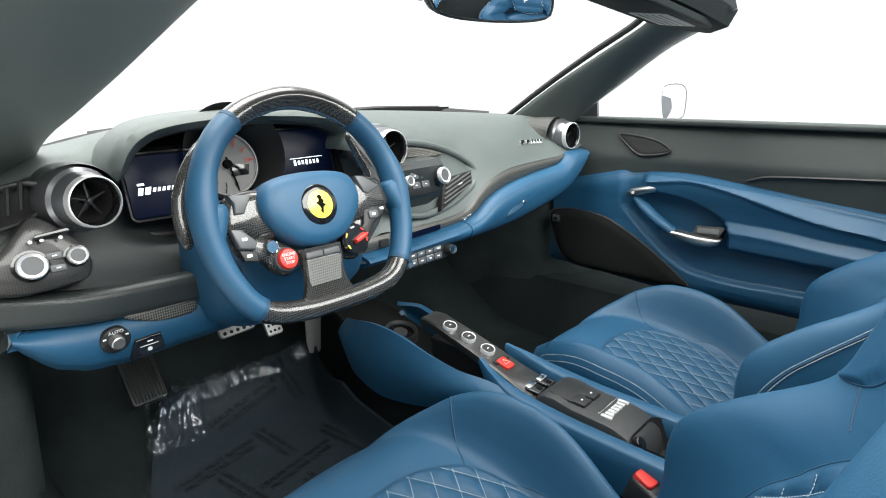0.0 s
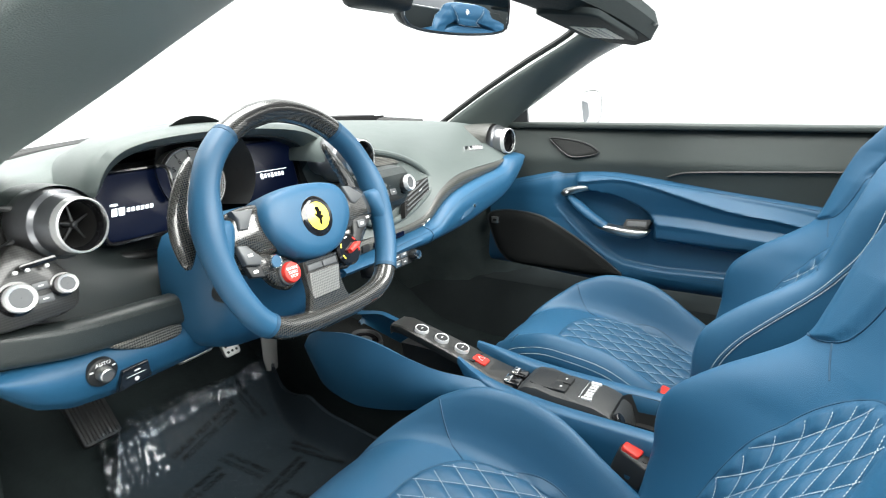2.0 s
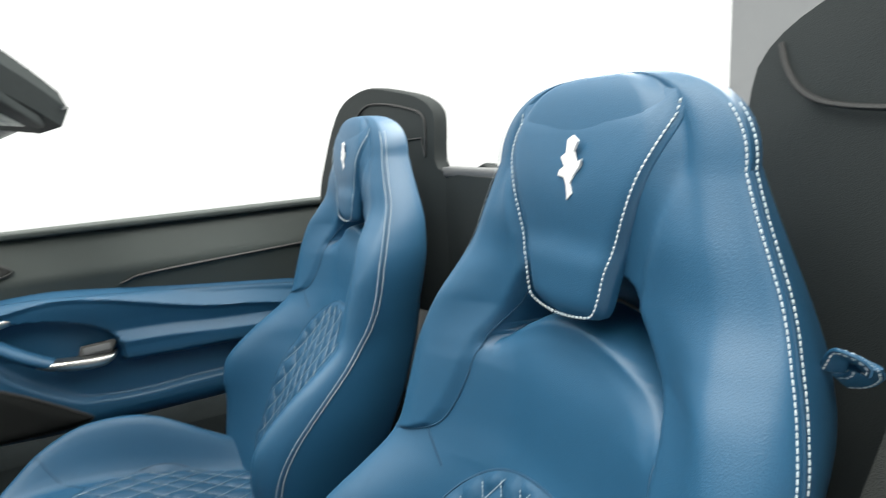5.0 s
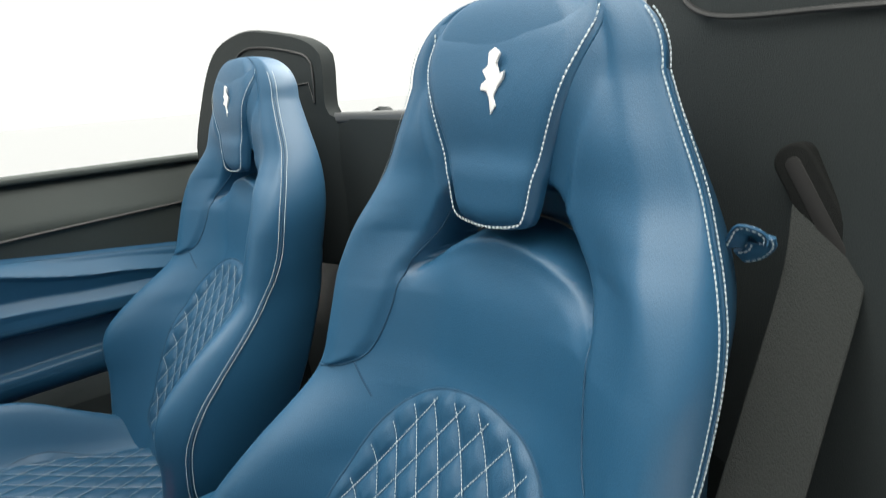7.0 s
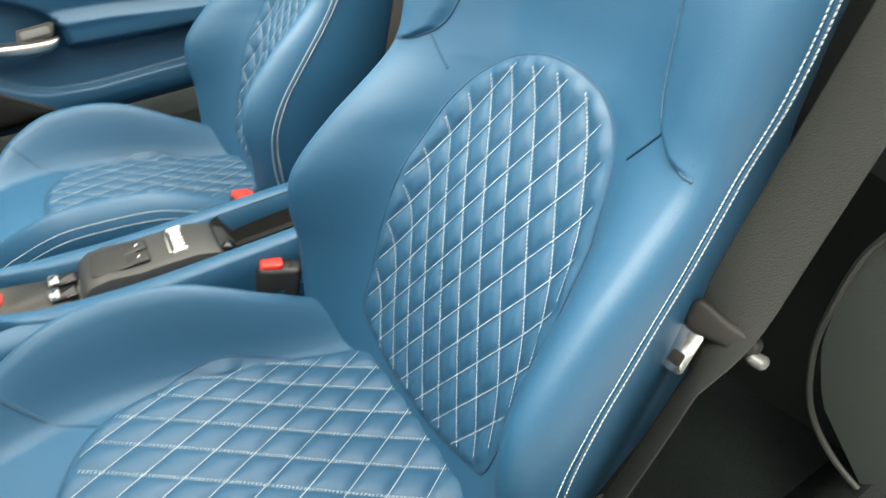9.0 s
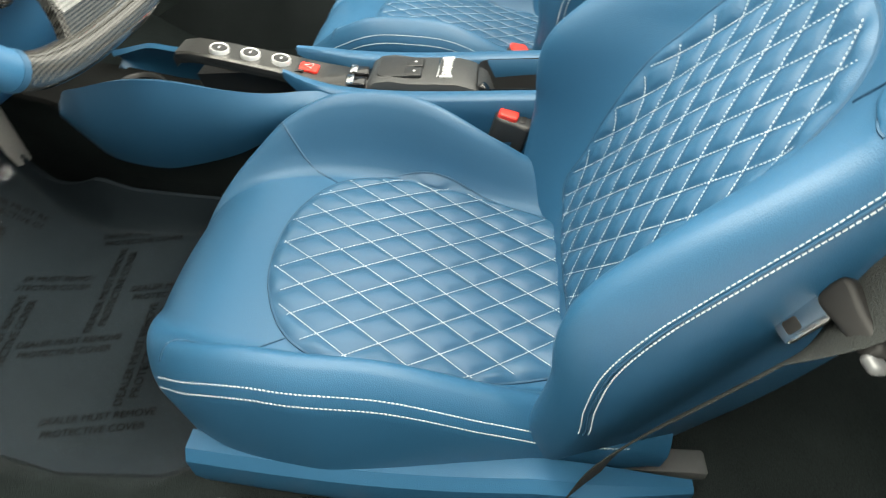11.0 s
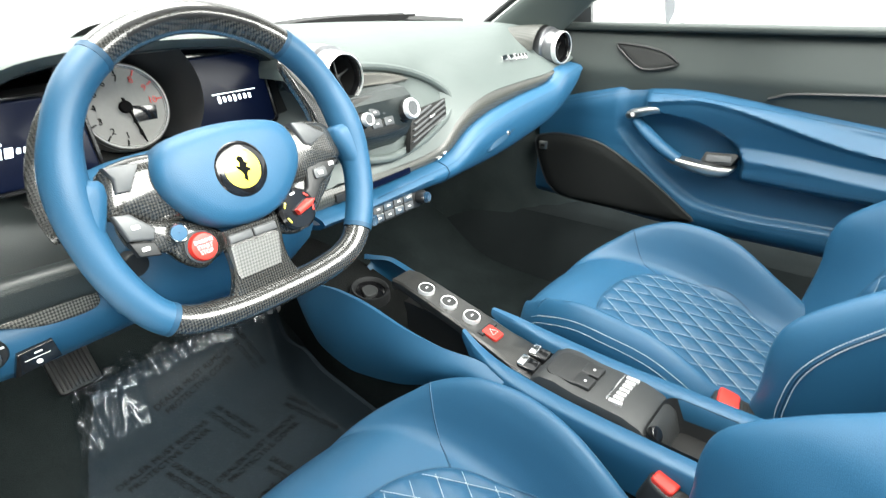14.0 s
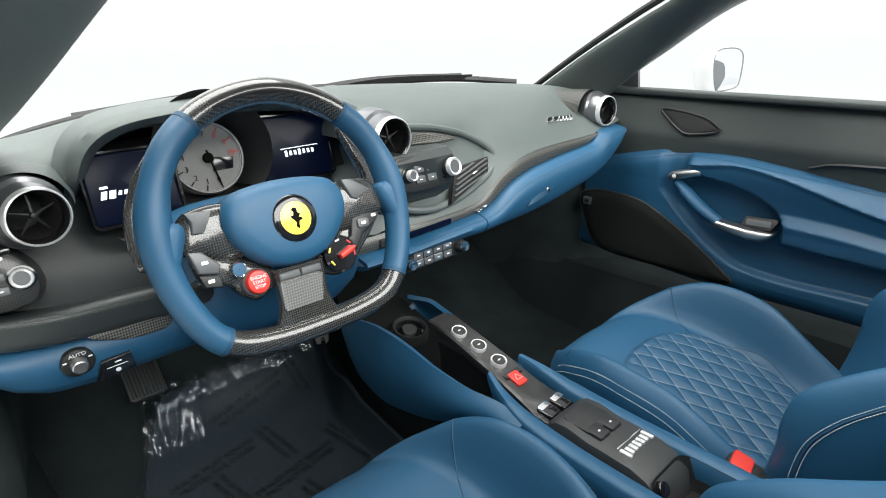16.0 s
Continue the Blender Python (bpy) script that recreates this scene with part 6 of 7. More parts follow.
for x, y in ((-0.119, -0.031), (-0.116, -0.053), (0.094, -0.030), (0.114, -0.023)):
    part("symbol_bar", plate(FW.moved(x, y, 0.0085 if y > -0.05 else 0.0055), rrect(0.0075, 0.004, 0.001), -0.001, 0.0008 if x < 0.09 or x > 0.1 else 0.0040, 0.0002), PRINT, sw, "pale symbol")
part("damper_button", lathe(FW.moved(-0.0845, -0.0475, 0.002), [(0.0098, 0.0), (0.0098, 0.008), (0.0088, 0.010), (0.0076, 0.009), (0.0005, 0.0092)], 28), CHROME, sw, "small chrome-rimmed button")
part("button_face", lathe(FW.moved(-0.0845, -0.0475, 0.0115), [(0.0078, 0.0), (0.0005, 0.0003)], 24), BLUE, sw, "blue button face")
es = part("start_button", lathe(FW.moved(-0.0665, -0.0675, 0.002), [(0.0145, 0.0), (0.0145, 0.009), (0.0130, 0.0125), (0.0105, 0.013), (0.0005, 0.013)], 36), RED, sw, "red engine start button")
part("start_ring", lathe(FW.moved(-0.0665, -0.0675, 0.001), [(0.016, 0.0), (0.0165, 0.006), (0.0148, 0.008)], 36), GUN, sw)
for k, w_ in enumerate(("ENGINE", "START", "STOP")):
    text("writing", w_, 0.0056, FW.moved(-0.0665, -0.0620 - 0.0055 * k, 0.0150), PRINT, es, 0.0003)
for x in (-0.019, 0.019):
    part("phone_button", plate(FW.moved(x * 0.76 - 0.0135, -0.0700, 0.011), rrect(0.028, 0.0095, 0.002), 0, 0.006, 0.002), GUN, sw, "grey push button")
mn = part("drive_selector", lathe(FW.moved(0.049, -0.062, 0.006), [(0.024, 0.0), (0.024, 0.006), (0.021, 0.009), (0.0005, 0.009)], 36), GLOSSK, sw, "black rotary drive-mode selector")
for k, m_ in enumerate((YELLOW, YELLOW, PRINT, RED, RED)):
    a = radians(210 - 55 * k)
    f2 = FW.moved(0.049 + 0.0185 * math.cos(a), -0.062 + 0.0185 * math.sin(a), 0.015)
    part("mode_mark", plate(Frame(f2.o, FW.a * math.sin(a) - FW.b * math.cos(a), FW.a * math.cos(a) + FW.b * math.sin(a)), rrect(0.007, 0.0022, 0.0008), 0, 0.001, 0.0002), m_, mn)
f2 = Frame(FW.at(0.055, -0.061, 0.015), FW.a * 0.9 + FW.b * 0.35, FW.b)
part("selector_lever", plate(f2, [(-0.012, -0.0035), (0.008, -0.0045), (0.015, 0.0), (0.008, 0.0045), (-0.012, 0.0035)], 0, 0.008, 0.003), RED, mn, "red lever")
# column shroud
part("column_shroud", loft([[V(-0.305 + a * w, y, z + b * h) for a, b in closed_spline([(-1, 0.7), (-0.7, 1), (0, 1.05), (0.7, 1), (1, 0.7), (1, -0.5), (0.75, -0.95), (0, -1.1), (-0.75, -0.95), (-1, -0.5)], 40)] for y, z, w, h in ((0.735, 0.700, 0.10, 0.060), (0.76, 0.685, 0.128, 0.088), (0.80, 0.664, 0.138, 0.100), (0.86, 0.655, 0.142, 0.100))]), BLUE, sw, "blue leather column shroud", 50)
part("column_tube", tube([(-0.305, 0.695, 0.755), (-0.305, 0.76, 0.735)], 0.045, 20), BLACK, sw)
part("column_switch", plate(Frame((-0.428, 0.745, 0.673), (1, 0, 0), (0, 0, 1)), circle(0.014, 24), -0.01, 0.006, 0.002), BLACK, sw, "black adjuster switch on the column")


# ---------------------------------------------------------------- centre console
con = thing("centre_console", (0, 0.4, 0.17), "blue and black centre console between the seats", "console")
part("tunnel", loft([[(-wl, y, 0.165), (-wl, y, z - 0.03), (-wl + 0.015, y, z), (w - 0.015, y, z), (w, y, z - 0.03), (w, y, 0.165)] for y, wl, w, z in ((-0.28, 0.085, 0.085, 0.34), (0.05, 0.082, 0.082, 0.345), (0.50, 0.078, 0.078, 0.345), (0.62, 0.082, 0.082, 0.335), (0.88, 0.080, 0.095, 0.34), (0.98, 0.045, 0.10, 0.36), (1.10, 0.020, 0.12, 0.39), (1.38, 0.010, 0.14, 0.42))]), CARPET, con, "dark carpeted tunnel")
part("tray", slab(lambda u, v: V(-0.078 + 0.156 * u + (1 - u) * ix(v, [0.55, 0.64, 0.80, 1.0], [0, 0.022, 0.055, 0.062]), 0.54 + 0.72 * v, ix(v, [0, 0.30, 0.42, 0.54, 0.64, 0.80, 1.0], [0.345, 0.347, 0.362, 0.384, 0.400, 0.404, 0.40]) + 0.008 * (2 * u - 1) ** 4), np.linspace(0, 1, 12), np.linspace(0, 1, 30), 0.008), CLOTH, con, "black lined tray", 60)
fc = Frame((0.020, 0.885, 0.383), (1, 0, 0), (0, 1, 0.22))
ch = part("cup_holder", lathe(fc, [(0.029, -0.006), (0.030, 0.004), (0.034, 0.010), (0.037, 0.010), (0.040, 0.0), (0.041, -0.012)], 36), BLACK, con, "black cup holder")
part("cup_well", lathe(fc, [(0.0295, 0.004), (0.027, -0.004), (0.0005, -0.004)], 30), GLOSSK, ch)
part("cup_insert", plate(fc, closed_spline([(-0.018, -0.008), (0.0, -0.014), (0.016, -0.004), (0.012, 0.014), (-0.008, 0.016)], 24), -0.004, 0.004, 0.002), SOFTG, ch)

CHK = [(0.945, 0.405, 0.420), (0.925, 0.365, 0.440), (0.885, 0.330, 0.452), (0.82, 0.314, 0.462), (0.76, 0.318, 0.457), (0.69, 0.333, 0.438), (0.62, 0.360, 0.419), (0.56, 0.384, 0.411), (0.50, 0.388, 0.402)]
CHK = spline(CHK, 40)


def cheek(sx):
    def f(u, v):
        y, z0, z1 = [float(np.interp(u * 39, np.arange(40), CHK[:, k])) for k in range(3)]
        x = ix(-y, [-0.945, -0.90, -0.80, -0.68, -0.56, -0.50], [0.088, 0.102, 0.104, 0.094, 0.070, 0.066])
        if sx > 0:
            x *= 0.80
            z1 = ix(y, [0.50, 0.72, 0.80, 0.88, 0.95], [0.385, 0.392, 0.412, 0.430, 0.420])
            z0 = min(z0, z1 - 0.02)
        return V(sx * (x + 0.014 * math.sin(math.pi * v) - 0.006 * v), y, z0 + (z1 - z0) * v)
    return slab(f, np.linspace(0, 1, 40), np.linspace(0, 1, 14), 0.010 * sx), f


for sx in (-1, 1):
    g, f = cheek(sx)
    ob = part("cheek", g, BLUE, con, "petal-shaped blue leather cheek", 60)
    for v in (0.93, 0.87):
        P = [f(u, v) + V(sx * 0.0012, 0, 0.0008) for u in np.linspace(0.06, 0.97, 60)]
        part("stitching", dashes(P, [(sx, 0, 0.4)] * 60, 0.006, 0.0045, 0.0006, 0.0006), BLUED, ob)
    # rail beside the switch block and the well
    rl = spline([(sx * 0.040, 0.600, 0.440), (sx * 0.052, 0.560, 0.428), (sx * 0.060, 0.50, 0.414), (sx * 0.063, 0.40, 0.406), (sx * 0.064, 0.25, 0.404), (sx * 0.064, 0.02, 0.402), (sx * 0.064, -0.2, 0.40)], 44)
    rings = []
    for i, p in enumerate(rl):
        k = min(1.0, 0.15 + i / 7)
        d = 0.075 * k
        w = 0.012 * k + 0.003
        rings.append([p + V(a * w, 0, b) for a, b in ((-1, -0.004), (-0.7, 0.0), (0.7, 0.0), (1, -0.004), (1.05, -d * 0.4), (1.1, -d), (-1.1, -d), (-1.05, -d * 0.4))])
    rb = part("rail", loft(rings), BLUE, con, "blue leather console rail", 50)
    P = [p + V(sx * 0.011, 0, -0.0015) for p in rl[8:]]
    part("stitching", dashes(P, [(sx, 0, 1)] * len(P), 0.006, 0.0045, 0.0006, 0.0006), BLUED, rb)

# bridge with its buttons
br = part("bridge", loft([[(x0 + a * w, y, z + b) for a, b in ((-1, -0.006), (-0.97, 0.0), (-0.85, 0.003), (0.85, 0.003), (0.97, 0.0), (1, -0.006), (0.9, -0.016), (-0.9, -0.016))] for y, z, w, x0 in ((0.785, 0.452, 0.018, 0.004), (0.775, 0.462, 0.025, 0.003), (0.75, 0.463, 0.027, 0.003), (0.70, 0.452, 0.028, 0.002), (0.62, 0.430, 0.030, 0.004), (0.56, 0.412, 0.032, 0.004), (0.52, 0.400, 0.036, 0.006), (0.485, 0.392, 0.040, 0.008))]), CARBON2, con, "carbon-fibre bridge with buttons")
part("bridge_support", loft([[(x0 + a, y, z) for a, y in ((-w, 0.58), (-w, 0.755), (w, 0.755), (w, 0.58))] for z, w, x0 in ((0.345, 0.012, 0.004), (0.40, 0.015, 0.004), (0.425, 0.02, 0.004))]), BLACK, con)
bfr = lambda y, z, x=0.002: Frame((x, y, z), (1, 0, 0), (0, 0.965, 0.26))
for x, y, z in ((-0.005, 0.709, 0.4575), (-0.001, 0.663, 0.4455), (0.002, 0.617, 0.4330)):
    f2 = bfr(y, z, x)
    b = part("console_button", lathe(f2, [(0.0150, -0.004), (0.0150, 0.004), (0.0140, 0.0065), (0.0122, 0.006)], 32), RINGM, br, "round chrome-rimmed button")
    part("button_face", lathe(f2, [(0.0124, 0.0058), (0.006, 0.0062), (0.0005, 0.0063)], 28), BLACK, b)
    part("symbol_bar", plate(f2, rrect(0.006, 0.0022, 0.0006), 0.0060, 0.0068, 0.0001), PRINT, b)
f2 = bfr(0.574, 0.4195)
hz = part("hazard_button", plate(f2, rrect(0.024, 0.030, 0.004), -0.003, 0.004, 0.0015), RED, br, "red hazard light button")
part("hazard_mark", tube([f2.at(0, 0.007, 0.0055), f2.at(0.007, -0.005, 0.0055), f2.at(-0.007, -0.005, 0.0055)], 0.0008, 5, True), PRINT, hz)
part("switch_recess", plate(Frame((0.006, 0.495, 0.3955), (1, 0, 0), (0, 1, 0.10)), rrect(0.075, 0.055, 0.008), -0.01, 0.0015, 0.001), GLOSSK, con)
for x in (-0.010, 0.024):
    b = part("toggle_switch", plate(Frame((x, 0.498, 0.397), (1, 0.1, 0), (0, 1, 0.10)), rrect(0.026, 0.030, 0.003), 0.0, 0.007, 0.002), GLOSSK, con, "black toggle switch")
    part("toggle_cap", plate(Frame((x, 0.507, 0.4045), (1, 0.1, 0), (0, 1, 0.10)), rrect(0.025, 0.012, 0.002), -0.001, 0.003, 0.001), CHROME, b, "bright metal cap")
# window-switch block
blk = part("switch_block", loft([[(0.004 + a * 0.047, y, z + b) for a, b in ((-1, -0.055), (-1, -0.012), (-0.93, -0.003), (-0.8, 0), (0.8, 0), (0.93, -0.003), (1, -0.012), (1, -0.055))] for y, z in ((0.482, 0.392), (0.476, 0.407), (0.462, 0.417), (0.44, 0.419), (0.405, 0.413), (0.37, 0.412), (0.335, 0.410), (0.31, 0.402), (0.29, 0.385), (0.28, 0.355))]), SOFTG, con, "dark grey soft-touch switch block", 40)
part("finger_recess", plate(Frame((0.003, 0.432, 0.4175), (1, 0, 0), (0, 1, 0.03)), rrect(0.062, 0.056, 0.012), -0.004, 0.0012, 0.001), BLACK, blk)
for x in (-0.013, 0.017):
    b = part("window_switch", plate(Frame((x, 0.404, 0.4125), (1, 0, 0), (0, 1, 0.03)), rrect(0.026, 0.028, 0.003), -0.002, 0.006, 0.002), BLACK, blk, "black window switch")
    part("symbol_bar", plate(Frame((x, 0.402, 0.4185), (1, 0, 0), (0, 1, 0.03)), rrect(0.004, 0.003, 0.0008), 0, 0.0006, 0.0001), PRINT, b)
for k in range(7):
    part("emblem_bar", plate(Frame((-0.022 + 0.0098 * k, 0.352, 0.4115), (1, 0, 0), (0, 1, 0)), rrect(0.0066, 0.019 if k in (0, 6) else 0.014, 0.0015), -0.001, 0.0024, 0.0008), RINGM, blk, "raised chrome letter shape")
part("emblem_line", plate(Frame((0.008, 0.365, 0.4115), (1, 0, 0), (0, 1, 0)), rrect(0.064, 0.0025, 0.0008), -0.001, 0.0026, 0.0006), CHROME, blk)
# well
wl = []
for z, k in ((0.402, 1.0), (0.37, 0.96), (0.348, 0.9)):
    wl.append([(0.002 + p[0] * k, 0.105 + p[1] * k, z) for p in rrect(0.096, 0.40, 0.02, 6)])
part("oddments_well", loft(wl, False), BLACK, con, "deep black oddments well")
part("well_floor", plate(Frame((0.002, 0.105, 0.350), (1, 0, 0), (0, 1, 0)), rrect(0.094, 0.39, 0.02), -0.003, 0.001, 0.0005), DARK, con)
part("socket", plate(Frame((-0.026, 0.292, 0.392), (1, 0, 0), (0, 0.6, 0.8)), circle(0.011, 20), -0.004, 0.004, 0.002), GLOSSK, con, "round power socket")

# ---------------------------------------------------------------- belt buckles
for x, y, z, s, lab in ((-0.079, 0.246, 0.381, -1, "black seat-belt buckle with a red button beside the driver's seat"), (0.103, 0.230, 0.389, 1, "black seat-belt buckle with a red button beside the passenger's seat")):
    bk = thing("belt_buckle", (x, y, z - 0.06), lab, "seat-belt buckle", "seat-belt buckles")
    fr = Frame((x, y, z), (0.985, 0.17 * s, 0.0), (-0.12 * s, 0.93, 0.30))
    case = [(-0.021, -0.030), (0.021, -0.030), (0.024, -0.010), (0.023, 0.016), (0.014, 0.026), (-0.014, 0.026), (-0.023, 0.016), (-0.024, -0.010)]
    part("case", plate(fr, closed_spline(case, 40), -0.048, -0.003, 0.006), BLACK, bk)
    part("button", plate(fr, rrect(0.040, 0.030, 0.006, cy=0.008), -0.010, 0.003, 0.003), RED, bk, "red release button")
    part("slot", plate(fr, rrect(0.030, 0.007, 0.002, cy=-0.016), -0.006, -0.002, 0.0005), DARK, bk)
    part("sleeve", loft([[(x + a * w, y + b * h - 0.004, zz) for a, b in rrect(1, 1, 0.3)] for zz, w, h in ((0.22, 0.034, 0.050), (z - 0.06, 0.044, 0.058), (z - 0.036, 0.047, 0.060))]), BLUE, bk, "blue leather sleeve")

# ---------------------------------------------------------------- seat belt
sb = thing("seat_belt", (-0.61, 0.03, 0.25), "dark grey driver's seat belt hanging unbuckled beside the seat", "seat belt")
cen = spline([(-0.566, -0.150, 0.852), (-0.575, -0.118, 0.800), (-0.577, -0.066, 0.716), (-0.578, -0.012, 0.622), (-0.580, 0.022, 0.568), (-0.583, 0.058, 0.505), (-0.584, 0.100, 0.442), (-0.582, 0.138, 0.380), (-0.580, 0.165, 0.32), (-0.575, 0.178, 0.25)], 48)


def ribbon(cen, wd, half, thick):
    """A flat band along cen, wd the way across it."""
    rings, tt = [], np.gradient(cen, axis=0)
    for p, t, w in zip(cen, tt, np.broadcast_to(wd, (len(cen), 3))):
        t = unit(t)
        s = unit(w - t * (w @ t))
        n = np.cross(s, t)
        rings.append([p + s * a * half + n * b * thick for a, b in ((-1, 0), (-0.96, 0.8), (-0.5, 1), (0.5, 1), (0.96, 0.8), (1, 0), (0.96, -0.8), (-0.96, -0.8))])
    return loft(rings)


wd = unit((0.90, 0.20, 0.12))
part("strap", ribbon(cen, [wd + min(1, max(0, (0.57 - p[2]) / 0.07)) * (V(0.50, -0.50, -0.50) - wd) for p in cen], 0.0235, 0.0010), WEB, sb, "woven dark grey strap")
i_ = int(np.argmin(np.linalg.norm(cen - V(-0.581, 0.042, 0.532), axis=1)))
tg, tdir = cen[i_], unit(cen[i_ - 2] - cen[i_ + 2])
fr = Frame(tg, wd, tdir)
if fr.n[1] < 0:
    fr = Frame(tg, -wd, tdir)
sgn = 1 if fr.a[0] > 0 else -1
part("tongue_guide", plate(fr, [(x * sgn, y) for x, y in 0.60 * closed_spline([(-0.040, 0.012), (0.0, 0.018), (0.036, 0.024), (0.044, 0.010), (0.036, -0.016), (0.0, -0.014), (-0.038, -0.010)], 40)], -0.006, 0.007, 0.004), DARK, sb, "black plastic tongue guide")
part("tongue", plate(fr.moved(0.016 * sgn, -0.026, 0.003), rrect(0.019, 0.036, 0.004), -0.0015, 0.0015, 0.0005), CHROME, sb, "steel tongue")
part("tongue_slot", plate(fr.moved(0.016 * sgn, -0.033, 0.003), rrect(0.010, 0.011, 0.002), -0.0020, 0.0021, 0.0003), DARK, sb)
part("stop_button", plate(fr.moved(-0.028 * sgn, -0.004, 0.002), rrect(0.014, 0.009, 0.004), -0.005, 0.006, 0.004), GUN, sb, "grey plastic stop")
lpth = V(-0.515, -0.140, 0.785) + 0.45 * (spline([(-0.515, -0.130, 0.795), (-0.532, -0.118, 0.822), (-0.546, -0.112, 0.828), (-0.556, -0.122, 0.818), (-0.552, -0.140, 0.800), (-0.535, -0.150, 0.782), (-0.515, -0.150, 0.775)], 30) - V(-0.515, -0.140, 0.785)) + V(-0.008, 0.032, 0.030)
gl = thing("belt_guide_loop", (-0.56, -0.07, 0.83), "blue leather loop with white stitches that guides the seat belt", "belt guide")
part("band", ribbon(lpth, unit((0.1, 0.75, 0.65)), 0.009, 0.0013), BLUE, gl)
for q in (-0.0066, 0.0066):
    tt = np.gradient(lpth, axis=0)
    w_ = [unit(V(0.1, 0.75, 0.65) - unit(t) * (V(0.1, 0.75, 0.65) @ unit(t))) for t in tt]
    n_ = [np.cross(a, unit(t)) for a, t in zip(w_, tt)]
    for k in (1, -1):
        part("stitching", dashes([p + a * q + n * 0.0014 * k for p, a, n in zip(lpth, w_, n_)], [n * k for n in n_], 0.0042, 0.003, 0.0007, 0.0006), WHITE, gl)

# quarter trim behind the door opening
qt = thing("quarter_trim", (-0.70, -0.15, 0.2), "black quarter trim panel behind the driver's door", "trim panel", kind="structure")
part("panel", slab(lambda u, v: V(-0.715 + 0.03 * math.sin(v * 2.2) - 0.02 * u, -0.34 + 0.20 * u, 0.17 + 0.66 * v), np.linspace(0, 1, 14), np.linspace(0, 1, 20), -0.02), REART, qt)
fo_ = Frame((-0.574, -0.136, 0.826), (0.53, -0.12, 0.83), (-0.83, 0.1, 0.53))
if fo_.n[1] < 0:
    fo_ = Frame((-0.574, -0.136, 0.826), (-0.53, 0.12, -0.83), (-0.83, 0.1, 0.53))
part("belt_outlet", plate(fo_, rrect(0.145, 0.028, 0.013, 8), -0.012, 0.003, 0.003), CLOTH, qt, "black rounded belt outlet")
part("outlet_slot", plate(fo_, rrect(0.125, 0.011, 0.005, 8), 0.0, 0.0036, 0.0004), DARK, qt)
# curved edge of the sill trim beside the belt
part("sill_edge", tube(spline([(-0.690, -0.10, 0.652), (-0.632, -0.10, 0.612), (-0.600, -0.10, 0.560), (-0.592, -0.10, 0.483), (-0.595, -0.10, 0.432), (-0.612, -0.10, 0.376), (-0.645, -0.10, 0.339), (-0.690, -0.10, 0.318)], 40), 0.0030, 8), SOFTG, qt, "dark rounded edge of the trim")
part("sill_cover", slab(lambda u, v: V(-0.72 + (0.72 + ix(v, [0, 0.17, 0.34, 0.5, 0.68, 0.85, 1.0], [-0.67, -0.615, -0.595, -0.592, -0.600, -0.635, -0.712])) * u, -0.103 - 0.004 * u, 0.325 + 0.345 * v), np.linspace(0, 1, 8), np.linspace(0, 1, 20), -0.012), DOORG, qt, "dark trim panel beside the belt")

# ---------------------------------------------------------------- pedals and floor mat
bp = thing("brake_pedal", (-0.25, 1.14, 0.42), "drilled aluminium brake pedal", "pedal", "pedals")
fr = Frame((-0.253, 1.132, 0.424), (1, 0, 0.02), (0, 0.55, 0.83))
part("pad", plate(fr, rrect(0.082, 0.046, 0.008), -0.004, 0.004, 0.002), PLATEM, bp)
for i in range(5):
    for j in range(3):
        part("hole", plate(fr, circle(0.0042, 12, -0.030 + 0.015 * i, -0.0145 + 0.0145 * j), 0.003, 0.0045, 0.0003), DARK, bp)
part("arm", tube([(-0.25, 1.14, 0.43), (-0.25, 1.22, 0.50), (-0.25, 1.25, 0.62)], 0.008, 8), BLACK, bp)
ap = thing("accelerator_pedal", (-0.16, 1.14, 0.38), "drilled aluminium accelerator pedal", "pedal", "pedals")
fr = Frame((-0.163, 1.140, 0.402), (1, 0, 0.02), (0, 0.5, 0.86))
part("pad", plate(fr, rrect(0.040, 0.075, 0.007), -0.004, 0.004, 0.002), PLATEM, ap)
for i in range(3):
    for j in range(5):
        part("hole", plate(fr, circle(0.0034, 12, -0.011 + 0.011 * i, -0.027 + 0.0135 * j), 0.003, 0.0045, 0.0003), DARK, ap)
part("arm", tube([(-0.158, 1.15, 0.38), (-0.158, 1.22, 0.46), (-0.158, 1.25, 0.60)], 0.007, 8), BLACK, ap)
fg = thing("foot_guard", (-0.085, 1.12, 0.30), "brushed aluminium foot guard plate beside the accelerator", "guard plate")
fr = Frame((-0.058, 1.126, 0.358), (1, -0.05, 0), (0, 0.10, 1))
part("plate", plate(fr, [(0.028, 0.073), (0.026, 0.02), (0.012, -0.070), (0.002, -0.076), (-0.018, -0.068), (-0.022, -0.040), (-0.016, 0.06), (-0.016, 0.12), (0.028, 0.12)], -0.002, 0.002, 0.0008), PLATEM, fg)
part("screw", lathe(fr.moved(-0.002, -0.060, 0.002), [(0.005, 0), (0.004, 0.002), (0.0005, 0.0022)], 16), GUN, fg)
part("stay", rbox((-0.05, 1.20, 0.40), (0.02, 0.13, 0.02), 0.004), BLACK, fg)
fo = thing("foot_rest", (-0.43, 1.2, 0.29), "ribbed rubber foot rest on the toe board", "foot rest")
fr = Frame((-0.432, 1.225, 0.335), (1, 0, 0), (0, 0.62, 0.78))
part("pad", plate(fr, rrect(0.072, 0.125, 0.010), -0.01, 0.004, 0.003), BLACK, fo)
for k in range(9):
    part("rib", plate(fr, rrect(0.0042, 0.112, 0.002, cx=-0.028 + 0.0070 * k), 0.003, 0.0070, 0.0018), BLACK, fo)

